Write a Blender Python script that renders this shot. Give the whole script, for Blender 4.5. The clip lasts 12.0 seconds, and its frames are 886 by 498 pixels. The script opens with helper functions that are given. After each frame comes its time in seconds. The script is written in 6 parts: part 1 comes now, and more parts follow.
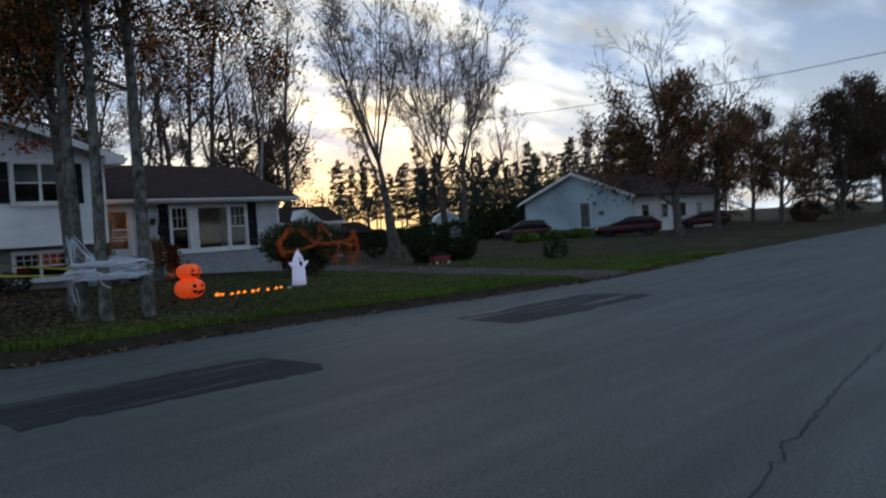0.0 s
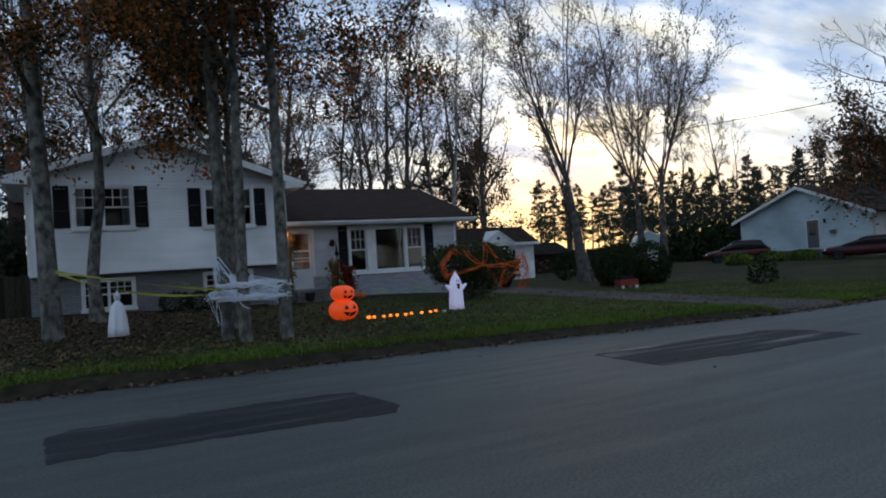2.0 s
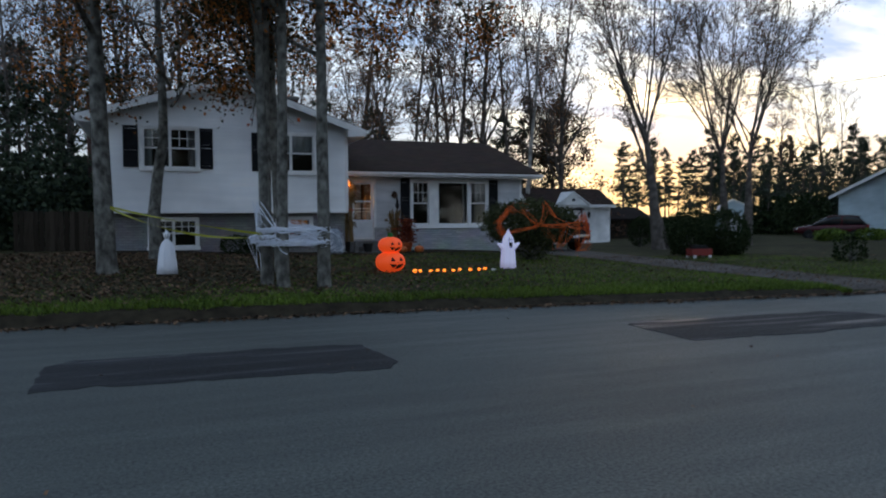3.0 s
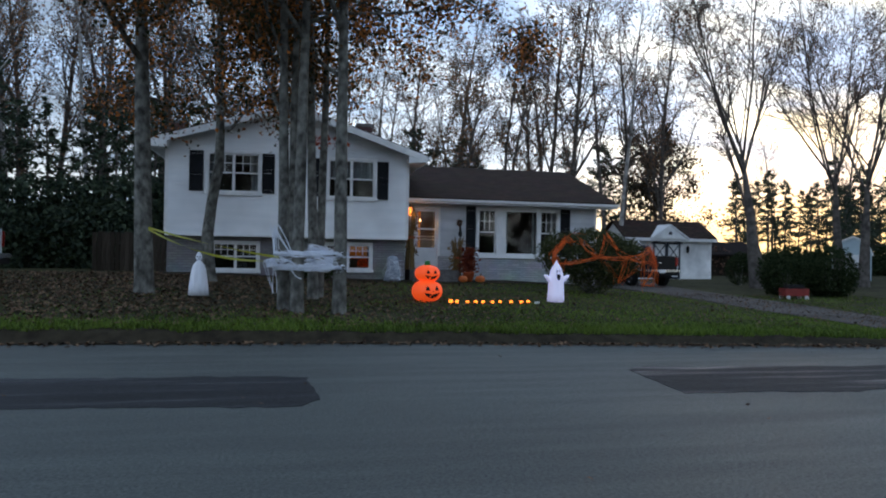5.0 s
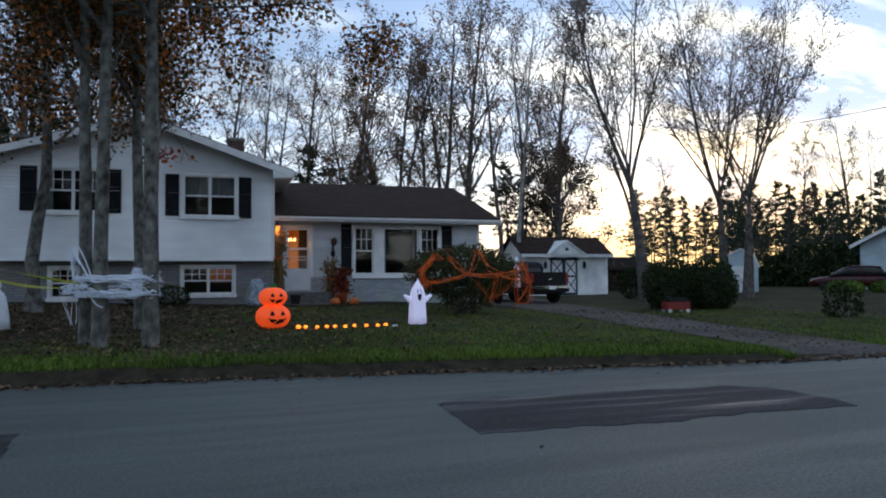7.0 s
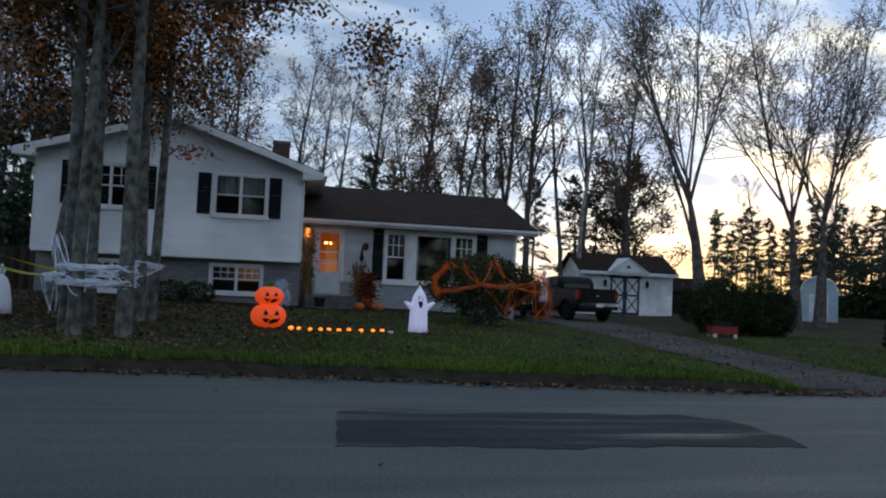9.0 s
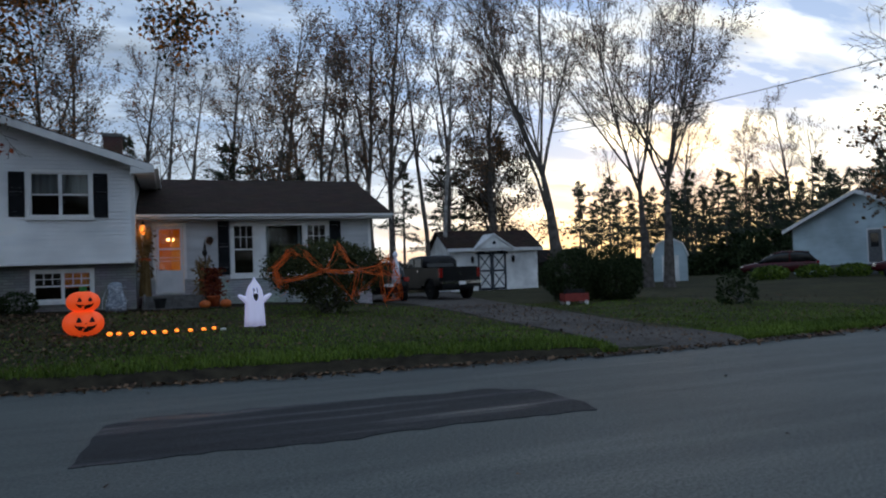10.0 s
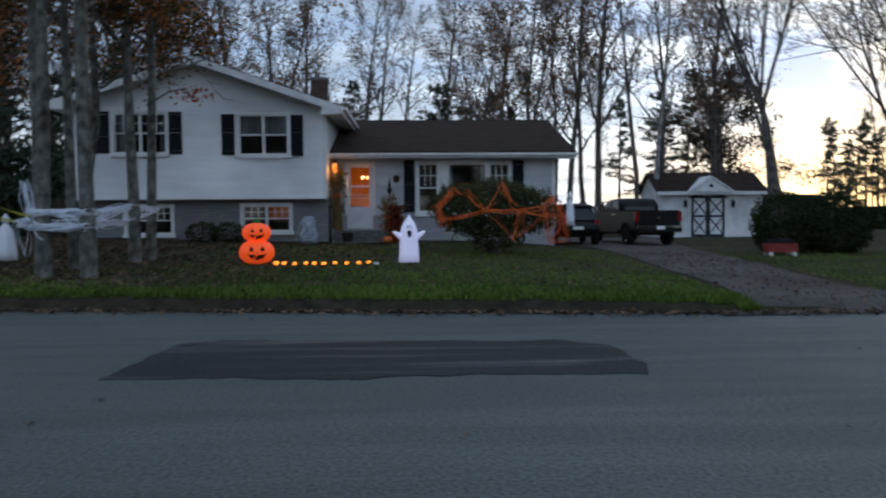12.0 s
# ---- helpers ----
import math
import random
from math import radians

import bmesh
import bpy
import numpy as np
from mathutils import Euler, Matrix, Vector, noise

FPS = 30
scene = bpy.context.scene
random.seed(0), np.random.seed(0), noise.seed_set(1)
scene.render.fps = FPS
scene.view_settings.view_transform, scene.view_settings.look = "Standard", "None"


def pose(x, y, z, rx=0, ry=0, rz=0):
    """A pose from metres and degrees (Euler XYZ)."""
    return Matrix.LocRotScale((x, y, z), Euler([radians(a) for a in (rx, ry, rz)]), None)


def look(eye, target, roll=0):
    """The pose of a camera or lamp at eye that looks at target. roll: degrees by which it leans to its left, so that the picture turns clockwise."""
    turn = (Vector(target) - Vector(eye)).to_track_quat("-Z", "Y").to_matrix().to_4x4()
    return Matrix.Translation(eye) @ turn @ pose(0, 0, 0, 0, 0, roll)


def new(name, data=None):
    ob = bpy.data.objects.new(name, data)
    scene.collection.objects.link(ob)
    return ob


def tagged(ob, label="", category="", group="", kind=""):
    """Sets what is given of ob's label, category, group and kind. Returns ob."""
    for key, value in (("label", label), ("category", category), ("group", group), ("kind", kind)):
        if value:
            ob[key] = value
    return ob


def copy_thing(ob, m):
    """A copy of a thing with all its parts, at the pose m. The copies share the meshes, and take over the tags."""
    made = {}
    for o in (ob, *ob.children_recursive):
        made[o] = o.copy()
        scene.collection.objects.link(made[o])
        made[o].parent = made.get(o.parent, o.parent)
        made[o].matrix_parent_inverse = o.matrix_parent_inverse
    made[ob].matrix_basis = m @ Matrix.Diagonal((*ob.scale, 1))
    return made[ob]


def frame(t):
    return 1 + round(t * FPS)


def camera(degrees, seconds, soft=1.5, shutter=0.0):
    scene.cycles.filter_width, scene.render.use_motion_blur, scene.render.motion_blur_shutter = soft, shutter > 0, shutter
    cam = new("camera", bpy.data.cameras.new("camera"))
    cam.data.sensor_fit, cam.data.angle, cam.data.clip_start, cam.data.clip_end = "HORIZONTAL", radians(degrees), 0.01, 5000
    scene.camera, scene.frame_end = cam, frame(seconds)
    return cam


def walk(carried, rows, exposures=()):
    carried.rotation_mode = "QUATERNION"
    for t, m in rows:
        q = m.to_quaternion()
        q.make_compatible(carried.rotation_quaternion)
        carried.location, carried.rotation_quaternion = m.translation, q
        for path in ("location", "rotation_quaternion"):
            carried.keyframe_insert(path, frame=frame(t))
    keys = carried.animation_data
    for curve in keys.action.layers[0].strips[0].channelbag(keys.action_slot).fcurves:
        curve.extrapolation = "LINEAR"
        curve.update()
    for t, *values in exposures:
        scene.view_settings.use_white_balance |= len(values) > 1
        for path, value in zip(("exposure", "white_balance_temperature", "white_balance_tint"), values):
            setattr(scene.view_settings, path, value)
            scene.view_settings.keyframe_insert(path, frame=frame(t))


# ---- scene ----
# camera and walk
cam = camera(63.2, 12.0, soft=2.0, shutter=0.25)
PATH = [
    (0, (-0.374, -1.628, 1.736), (1.034, -0.208, 1.674), -3.6),
    (0.2, (-0.151, -1.581, 1.735), (1.212, -0.124, 1.607), -5.1),
    (0.4, (0.074, -1.534, 1.731), (1.459, -0.091, 1.703), -2.0),
    (0.5, (0.188, -1.51, 1.726), (1.534, -0.03, 1.739), -0.9),
    (0.7, (0.418, -1.465, 1.706), (1.724, 0.048, 1.617), -0.2),
    (0.9, (0.636, -1.435, 1.681), (1.817, 0.179, 1.622), -5.4),
    (1, (0.735, -1.43, 1.67), (1.906, 0.191, 1.658), -4.9),
    (1.2, (0.909, -1.44, 1.657), (1.922, 0.285, 1.691), -2.5),
    (1.4, (1.078, -1.454, 1.653), (2.027, 0.306, 1.684), -4.1),
    (1.5, (1.171, -1.457, 1.653), (2.095, 0.313, 1.767), -2.2),
    (1.7, (1.385, -1.431, 1.654), (2.25, 0.371, 1.711), -2.8),
    (1.9, (1.617, -1.38, 1.655), (2.538, 0.395, 1.647), -2.5),
    (2, (1.732, -1.357, 1.655), (2.669, 0.41, 1.688), -3.5),
    (2.2, (1.947, -1.33, 1.647), (2.819, 0.47, 1.686), -1.0),
    (2.4, (2.146, -1.317, 1.627), (2.949, 0.512, 1.514), -0.7),
    (2.5, (2.241, -1.309, 1.615), (3.053, 0.517, 1.527), 0.2),
    (2.7, (2.428, -1.286, 1.592), (3.201, 0.558, 1.589), -0.1),
    (2.9, (2.624, -1.266, 1.573), (3.372, 0.587, 1.505), 0.6),
    (3, (2.731, -1.263, 1.565), (3.453, 0.601, 1.489), -0.4),
    (3.2, (2.968, -1.3, 1.555), (3.639, 0.583, 1.487), -2.8),
    (3.4, (3.214, -1.358, 1.55), (3.759, 0.566, 1.555), -0.1),
    (3.5, (3.333, -1.371, 1.549), (3.839, 0.564, 1.525), -1.8),
    (3.7, (3.553, -1.373, 1.546), (4.078, 0.557, 1.52), -1.5),
    (5.3, (5.11, -0.819, 1.481), (5.505, 1.141, 1.51), 1.0),
    (5.5, (5.302, -0.729, 1.463), (5.728, 1.224, 1.543), -0.4),
    (5.7, (5.501, -0.677, 1.45), (5.943, 1.271, 1.546), 1.6),
    (5.9, (5.695, -0.63, 1.444), (6.157, 1.315, 1.459), -0.7),
    (6, (5.786, -0.593, 1.444), (6.269, 1.348, 1.495), -0.5),
    (6.2, (5.953, -0.474, 1.458), (6.514, 1.443, 1.546), 1.6),
    (6.4, (6.114, -0.328, 1.481), (6.732, 1.574, 1.509), 1.3),
    (6.5, (6.198, -0.258, 1.485), (6.825, 1.64, 1.547), -0.3),
    (8.3, (8.062, 0.139, 1.381), (8.685, 2.038, 1.457), 0.8),
    (8.5, (8.219, 0.154, 1.357), (8.84, 2.055, 1.401), 2.3),
    (8.7, (8.399, 0.127, 1.366), (8.937, 2.053, 1.392), 0.6),
    (8.9, (8.603, 0.086, 1.379), (9.104, 2.02, 1.46), 0.3),
    (9, (8.711, 0.078, 1.382), (9.103, 2.037, 1.482), 2.5),
    (9.2, (8.935, 0.102, 1.369), (9.354, 2.057, 1.416), -0.9),
    (9.4, (9.165, 0.156, 1.35), (9.688, 2.085, 1.424), -0.2),
    (9.5, (9.281, 0.186, 1.346), (9.875, 2.093, 1.449), 1.2),
    (9.7, (9.512, 0.24, 1.346), (10.177, 2.126, 1.347), -0.6),
    (9.9, (9.737, 0.279, 1.346), (10.442, 2.15, 1.375), -2.3),
    (10, (9.845, 0.29, 1.346), (10.547, 2.162, 1.406), -2.0),
    (10.2, (10.05, 0.298, 1.342), (10.664, 2.2, 1.416), -1.0),
    (10.4, (10.241, 0.307, 1.331), (10.841, 2.214, 1.359), -2.7),
    (10.5, (10.332, 0.323, 1.322), (10.947, 2.226, 1.363), -1.7),
    (10.7, (10.509, 0.387, 1.302), (11.137, 2.285, 1.337), 0.6),
    (10.9, (10.681, 0.453, 1.287), (11.247, 2.371, 1.265), -1.3),
    (11, (10.767, 0.465, 1.285), (11.349, 2.379, 1.266), -0.4),
    (11.2, (10.941, 0.431, 1.288), (11.421, 2.372, 1.292), -2.0),
    (11.4, (11.116, 0.378, 1.293), (11.402, 2.357, 1.262), -1.2),
    (11.5, (11.203, 0.368, 1.294), (11.424, 2.355, 1.252), -2.2),
    (11.7, (11.375, 0.378, 1.291), (11.459, 2.376, 1.253), -2.1),
    (11.9, (11.546, 0.401, 1.283), (11.581, 2.399, 1.201), 0.7),
    (12, (11.631, 0.415, 1.278), (11.706, 2.412, 1.19), -0.4),
]
walk(cam, [(t, look(eye, target, roll)) for t, eye, target, roll in PATH], exposures=[(t, stops, 6220, 7) for t, stops in (
    (0.0, -0.4), (0.5, -0.32), (1.0, -0.42), (1.5, -0.32), (2.5, -0.25), (3.5, 0.06), (5.5, 0.32), (6.5, 0.26), (8.5, -0.12), (9.0, -0.15), (9.5, -0.08), (10.0, -0.18), (10.5, -0.38), (11.5, -0.22), (12.0, 0.09))])

# ---- world, sun, exposure ----
SUN_AZ, SUN_EL = 39.0, 1.5          # degrees from +y towards +x, and above the horizon


def nodes_of(tree):
    tree.nodes.clear()

    def add(kind, **settings):
        n = tree.nodes.new(kind)
        for key, value in settings.items():
            if key == "op":
                n.operation = value
            elif key == "blend":
                n.blend_type = value
            elif key == "dtype":
                n.data_type = value
        return n
    return add, tree.links.new


def ramp(node, stops):
    el = node.color_ramp.elements
    while len(el) < len(stops):
        el.new(0.5)
    for e, (p, c) in zip(el, stops):
        e.position, e.color = p, (*c, 1)


def make_world():
    world = bpy.data.worlds.new("dusk_sky")
    scene.world = world
    world.use_nodes = True
    add, link = nodes_of(world.node_tree)
    out, bg = add("ShaderNodeOutputWorld"), add("ShaderNodeBackground")
    sky = add("ShaderNodeTexSky")
    sky.sky_type, sky.sun_disc = "NISHITA", False
    sky.sun_elevation, sky.sun_rotation = radians(SUN_EL), radians(SUN_AZ)
    sky.air_density, sky.dust_density, sky.ozone_density = 1.0, 1.5, 2.0
    tc = add("ShaderNodeTexCoord")
    sep = add("ShaderNodeSeparateXYZ")
    link(tc.outputs["Generated"], sep.inputs[0])
    # closeness to the sun's place on the sky
    dot = add("ShaderNodeVectorMath", op="DOT_PRODUCT")
    a, e = radians(SUN_AZ), radians(SUN_EL)
    dot.inputs[1].default_value = (math.sin(a) * math.cos(e), math.cos(a) * math.cos(e), math.sin(e))
    link(tc.outputs["Generated"], dot.inputs[0])
    glow = add("ShaderNodeMapRange")
    for k, v in zip(("From Min", "From Max", "To Min", "To Max"), (0.1, 1.0, 0.0, 1.0)):
        glow.inputs[k].default_value = v
    link(dot.outputs["Value"], glow.inputs["Value"])
    # clouds lie on a flat layer overhead: the view vector divided by its height
    den = add("ShaderNodeMath", op="ADD")
    den.inputs[1].default_value = 0.22
    hz = add("ShaderNodeMath", op="MAXIMUM")
    hz.inputs[1].default_value = 0.0
    link(sep.outputs["Z"], hz.inputs[0])
    link(hz.outputs[0], den.inputs[0])
    div = add("ShaderNodeVectorMath", op="DIVIDE")
    link(tc.outputs["Generated"], div.inputs[0])
    link(den.outputs[0], div.inputs[1])
    mp = add("ShaderNodeMapping")
    mp.inputs["Rotation"].default_value = (0, 0, radians(25))
    mp.inputs["Scale"].default_value = (1.0, 2.1, 0.0)
    link(div.outputs["Vector"], mp.inputs["Vector"])
    no = add("ShaderNodeTexNoise")
    no.inputs["Scale"].default_value, no.inputs["Detail"].default_value, no.inputs["Roughness"].default_value = 1.5, 7.0, 0.56
    link(mp.outputs["Vector"], no.inputs["Vector"])
    mask = add("ShaderNodeValToRGB")
    ramp(mask, [(0.43, (0, 0, 0)), (0.60, (1, 1, 1))])
    link(no.outputs["Fac"], mask.inputs["Fac"])
    # clear sky: nishita, lifted by a soft dusk gradient
    grad = add("ShaderNodeValToRGB")
    ramp(grad, [(0.0, (0.80, 0.74, 0.64)), (0.07, (0.70, 0.73, 0.75)), (0.2, (0.42, 0.54, 0.75)), (0.5, (0.27, 0.39, 0.63)), (1.0, (0.25, 0.36, 0.58))])
    link(sep.outputs["Z"], grad.inputs["Fac"])
    clear = add("ShaderNodeMixRGB", blend="ADD")
    clear.inputs["Fac"].default_value = 1.0
    nis = add("ShaderNodeMixRGB", blend="MULTIPLY")
    nis.inputs["Fac"].default_value = 1.0
    nis.inputs["Color2"].default_value = (0.035, 0.035, 0.035, 1)
    link(sky.outputs["Color"], nis.inputs["Color1"])
    link(grad.outputs["Color"], clear.inputs["Color1"])
    link(nis.outputs["Color"], clear.inputs["Color2"])
    # cloud colour: grey-blue away from the sun, bright towards it
    ccol = add("ShaderNodeValToRGB")
    ramp(ccol, [(0.0, (0.50, 0.56, 0.63)), (0.58, (0.46, 0.56, 0.70)), (0.80, (0.74, 0.82, 0.94)), (0.93, (1.05, 1.07, 1.10)), (0.98, (1.75, 1.55, 1.2)), (1.0, (2.1, 1.5, 0.85))])
    link(glow.outputs["Result"], ccol.inputs["Fac"])
    cvar = add("ShaderNodeTexNoise")
    cvar.inputs["Scale"].default_value, cvar.inputs["Detail"].default_value = 2.6, 5.0
    link(mp.outputs["Vector"], cvar.inputs["Vector"])
    cvr = add("ShaderNodeMapRange")
    for k, v in zip(("From Min", "From Max", "To Min", "To Max"), (0.36, 0.64, 0.58, 1.38)):
        cvr.inputs[k].default_value = v
    link(cvar.outputs["Fac"], cvr.inputs["Value"])
    cm = add("ShaderNodeVectorMath", op="SCALE")
    link(ccol.outputs["Color"], cm.inputs[0])
    link(cvr.outputs["Result"], cm.inputs["Scale"])
    mix = add("ShaderNodeMixRGB")
    link(mask.outputs["Color"], mix.inputs["Fac"])
    link(clear.outputs["Color"], mix.inputs["Color1"])
    link(cm.outputs["Vector"], mix.inputs["Color2"])
    # the sky dims away from the sunset
    dim = add("ShaderNodeMapRange")
    for k, v in zip(("From Min", "From Max", "To Min", "To Max"), (0.76, 0.985, 1.0, 1.4)):
        dim.inputs[k].default_value = v
    link(dot.outputs["Value"], dim.inputs["Value"])
    # paler, evenly clouded sky on the far side from the sunset
    east = add("ShaderNodeMapRange")
    for k, v in zip(("From Min", "From Max", "To Min", "To Max"), (-0.5, 0.2, 1.5, 1.0)):
        east.inputs[k].default_value = v
    link(dot.outputs["Value"], east.inputs["Value"])
    both = add("ShaderNodeMath", op="MULTIPLY")
    link(dim.outputs["Result"], both.inputs[0])
    link(east.outputs["Result"], both.inputs[1])
    # the sunset's yellow band low over the horizon
    low, near, band = add("ShaderNodeMapRange"), add("ShaderNodeMapRange"), add("ShaderNodeMath", op="MULTIPLY")
    for node, settings in ((low, (0.02, 0.12, 0.85, 0.0)), (near, (0.90, 0.995, 0.0, 1.0))):
        for k, v in zip(("From Min", "From Max", "To Min", "To Max"), settings):
            node.inputs[k].default_value = v
    link(sep.outputs["Z"], low.inputs["Value"])
    link(dot.outputs["Value"], near.inputs["Value"])
    link(low.outputs["Result"], band.inputs[0])
    link(near.outputs["Result"], band.inputs[1])
    warm = add("ShaderNodeMixRGB")
    warm.inputs["Color2"].default_value = (1.75, 1.10, 0.42, 1)
    link(band.outputs[0], warm.inputs["Fac"])
    link(mix.outputs["Color"], warm.inputs["Color1"])
    fin = add("ShaderNodeVectorMath", op="SCALE")
    link(warm.outputs["Color"], fin.inputs[0])
    link(both.outputs[0], fin.inputs["Scale"])
    link(fin.outputs["Vector"], bg.inputs["Color"])
    bg.inputs["Strength"].default_value = 0.95
    link(bg.outputs[0], out.inputs[0])


make_world()
sun = new("sun", bpy.data.lights.new("sun", "SUN"))
sun.data.energy, sun.data.angle, sun.data.color = 0.5, radians(10), (1.0, 0.62, 0.32)
sun.matrix_world = look((0, 0, 0), (-math.sin(radians(SUN_AZ)), -math.cos(radians(SUN_AZ)), -math.tan(radians(3.0))))

# ---- materials ----


def mat(name, c1, c2, scale=8.0, rough=0.8, bump=0.15, fine=60.0, metal=0.0, per="", big=0.0, stretch=(1, 1, 1), translucent=0.0):
    """Two colours mixed by a noise, a larger stain on top and a fine relief. per: island or object, for a shift piece by piece."""
    m = bpy.data.materials.new(name)
    m.use_nodes = True
    add, link = nodes_of(m.node_tree)
    out, bs = add("ShaderNodeOutputMaterial"), add("ShaderNodeBsdfPrincipled")
    bs.inputs["Roughness"].default_value, bs.inputs["Metallic"].default_value = rough, metal
    bs.inputs["Specular IOR Level"].default_value = 0.5 if rough < 0.6 else 0.25 if rough < 0.9 else 0.1
    tc, mp = add("ShaderNodeTexCoord"), add("ShaderNodeMapping")
    mp.inputs["Scale"].default_value = stretch
    link(tc.outputs["Object"], mp.inputs["Vector"])
    no = add("ShaderNodeTexNoise")
    no.inputs["Scale"].default_value, no.inputs["Detail"].default_value = scale, 6.0
    link(mp.outputs["Vector"], no.inputs["Vector"])
    rp = add("ShaderNodeValToRGB")
    ramp(rp, [(0.32, c1), (0.68, c2)])
    link(no.outputs["Fac"], rp.inputs["Fac"])
    col = rp.outputs["Color"]
    if per:
        src = add("ShaderNodeNewGeometry").outputs["Random Per Island"] if per == "island" else add("ShaderNodeObjectInfo").outputs["Random"]
        mx = add("ShaderNodeMath", op="ADD")
        mx.use_clamp = True
        half = add("ShaderNodeMath", op="MULTIPLY_ADD")
        half.inputs[1].default_value, half.inputs[2].default_value = 0.9, -0.45
        link(src, half.inputs[0])
        link(no.outputs["Fac"], mx.inputs[0])
        link(half.outputs[0], mx.inputs[1])
        link(mx.outputs[0], rp.inputs["Fac"])
    if big:
        n2 = add("ShaderNodeTexNoise")
        n2.inputs["Scale"].default_value, n2.inputs["Detail"].default_value = big, 4.0
        link(tc.outputs["Object"], n2.inputs["Vector"])
        r2 = add("ShaderNodeMapRange")
        for k, v in zip(("From Min", "From Max", "To Min", "To Max"), (0.3, 0.7, 0.68, 1.25)):
            r2.inputs[k].default_value = v
        link(n2.outputs["Fac"], r2.inputs["Value"])
        sc = add("ShaderNodeVectorMath", op="SCALE")
        link(col, sc.inputs[0])
        link(r2.outputs["Result"], sc.inputs["Scale"])
        col = sc.outputs["Vector"]
    link(col, bs.inputs["Base Color"])
    if bump:
        n3, bp = add("ShaderNodeTexNoise"), add("ShaderNodeBump")
        n3.inputs["Scale"].default_value, n3.inputs["Detail"].default_value = fine, 4.0
        link(mp.outputs["Vector"], n3.inputs["Vector"])
        bp.inputs["Strength"].default_value, bp.inputs["Distance"].default_value = bump, 0.02
        link(n3.outputs["Fac"], bp.inputs["Height"])
        link(bp.outputs["Normal"], bs.inputs["Normal"])
    if translucent:
        tr, ms = add("ShaderNodeBsdfTranslucent"), add("ShaderNodeMixShader")
        link(col, tr.inputs["Color"])
        ms.inputs["Fac"].default_value = translucent
        link(bs.outputs[0], ms.inputs[1])
        link(tr.outputs[0], ms.inputs[2])
        link(ms.outputs[0], out.inputs[0])
    else:
        link(bs.outputs[0], out.inputs[0])
    return m


def autumn(name, stops, translucent):
    """Leaves whose colour runs over several tones, leaf by leaf and in drifts through the crown."""
    m = mat(name, stops[0], stops[-1], 0.45, 0.75, 0.0, per="island", translucent=translucent)
    rp = [n for n in m.node_tree.nodes if n.bl_idname == "ShaderNodeValToRGB"][0]
    ramp(rp, [(0.15 + 0.75 * k / (len(stops) - 1), c) for k, c in enumerate(stops)])
    return m


def glowing(name, colour, strength, rough=0.5, base=None):
    """A lit thing: its own paint, with light coming through it."""
    m = bpy.data.materials.new(name)
    m.use_nodes = True
    bs = m.node_tree.nodes["Principled BSDF"]
    bs.inputs["Base Color"].default_value = (*(base or colour), 1)
    bs.inputs["Roughness"].default_value = rough
    bs.inputs["Emission Color"].default_value = (*colour, 1)
    bs.inputs["Emission Strength"].default_value = strength
    return m


def glass_material():
    m = bpy.data.materials.new("window_glass")
    m.use_nodes = True
    add, link = nodes_of(m.node_tree)
    out, tr, gl, ms, fr = (add("ShaderNodeOutputMaterial"), add("ShaderNodeBsdfTransparent"), add("ShaderNodeBsdfGlossy"),
                           add("ShaderNodeMixShader"), add("ShaderNodeFresnel"))
    tr.inputs["Color"].default_value = (0.82, 0.86, 0.86, 1)
    gl.inputs["Roughness"].default_value = 0.03
    fr.inputs["IOR"].default_value = 1.5
    link(fr.outputs[0], ms.inputs[0])
    link(tr.outputs[0], ms.inputs[1])
    link(gl.outputs[0], ms.inputs[2])
    link(ms.outputs[0], out.inputs[0])
    return m


def brick_material(name, c1, c2, mortar, w, h, rough=0.85):
    """Bricks or shingles by a brick pattern at real size, with relief."""
    m = bpy.data.materials.new(name)
    m.use_nodes = True
    add, link = nodes_of(m.node_tree)
    out, bs, tc, br, no, mx, bp = (add("ShaderNodeOutputMaterial"), add("ShaderNodeBsdfPrincipled"), add("ShaderNodeTexCoord"),
                                   add("ShaderNodeTexBrick"), add("ShaderNodeTexNoise"), add("ShaderNodeMixRGB", blend="MULTIPLY"), add("ShaderNodeBump"))
    link(tc.outputs["UV"], br.inputs["Vector"])
    br.inputs["Scale"].default_value = 1.0
    br.inputs["Brick Width"].default_value, br.inputs["Row Height"].default_value = w, h
    br.inputs["Mortar Size"].default_value = 0.008
    br.inputs["Color1"].default_value, br.inputs["Color2"].default_value, br.inputs["Mortar"].default_value = (*c1, 1), (*c2, 1), (*mortar, 1)
    no.inputs["Scale"].default_value, no.inputs["Detail"].default_value = 1.3, 6
    link(tc.outputs["Object"], no.inputs["Vector"])
    mx.inputs["Fac"].default_value = 0.45
    link(br.outputs["Color"], mx.inputs["Color1"])
    link(no.outputs["Color"], mx.inputs["Color2"])
    link(mx.outputs["Color"], bs.inputs["Base Color"])
    bs.inputs["Roughness"].default_value = rough
    bs.inputs["Specular IOR Level"].default_value = 0.2
    bp.inputs["Strength"].default_value, bp.inputs["Distance"].default_value = 0.5, 0.02
    bp.invert = True
    link(br.outputs["Fac"], bp.inputs["Height"])
    link(bp.outputs["Normal"], bs.inputs["Normal"])
    link(bs.outputs[0], out.inputs[0])
    return m


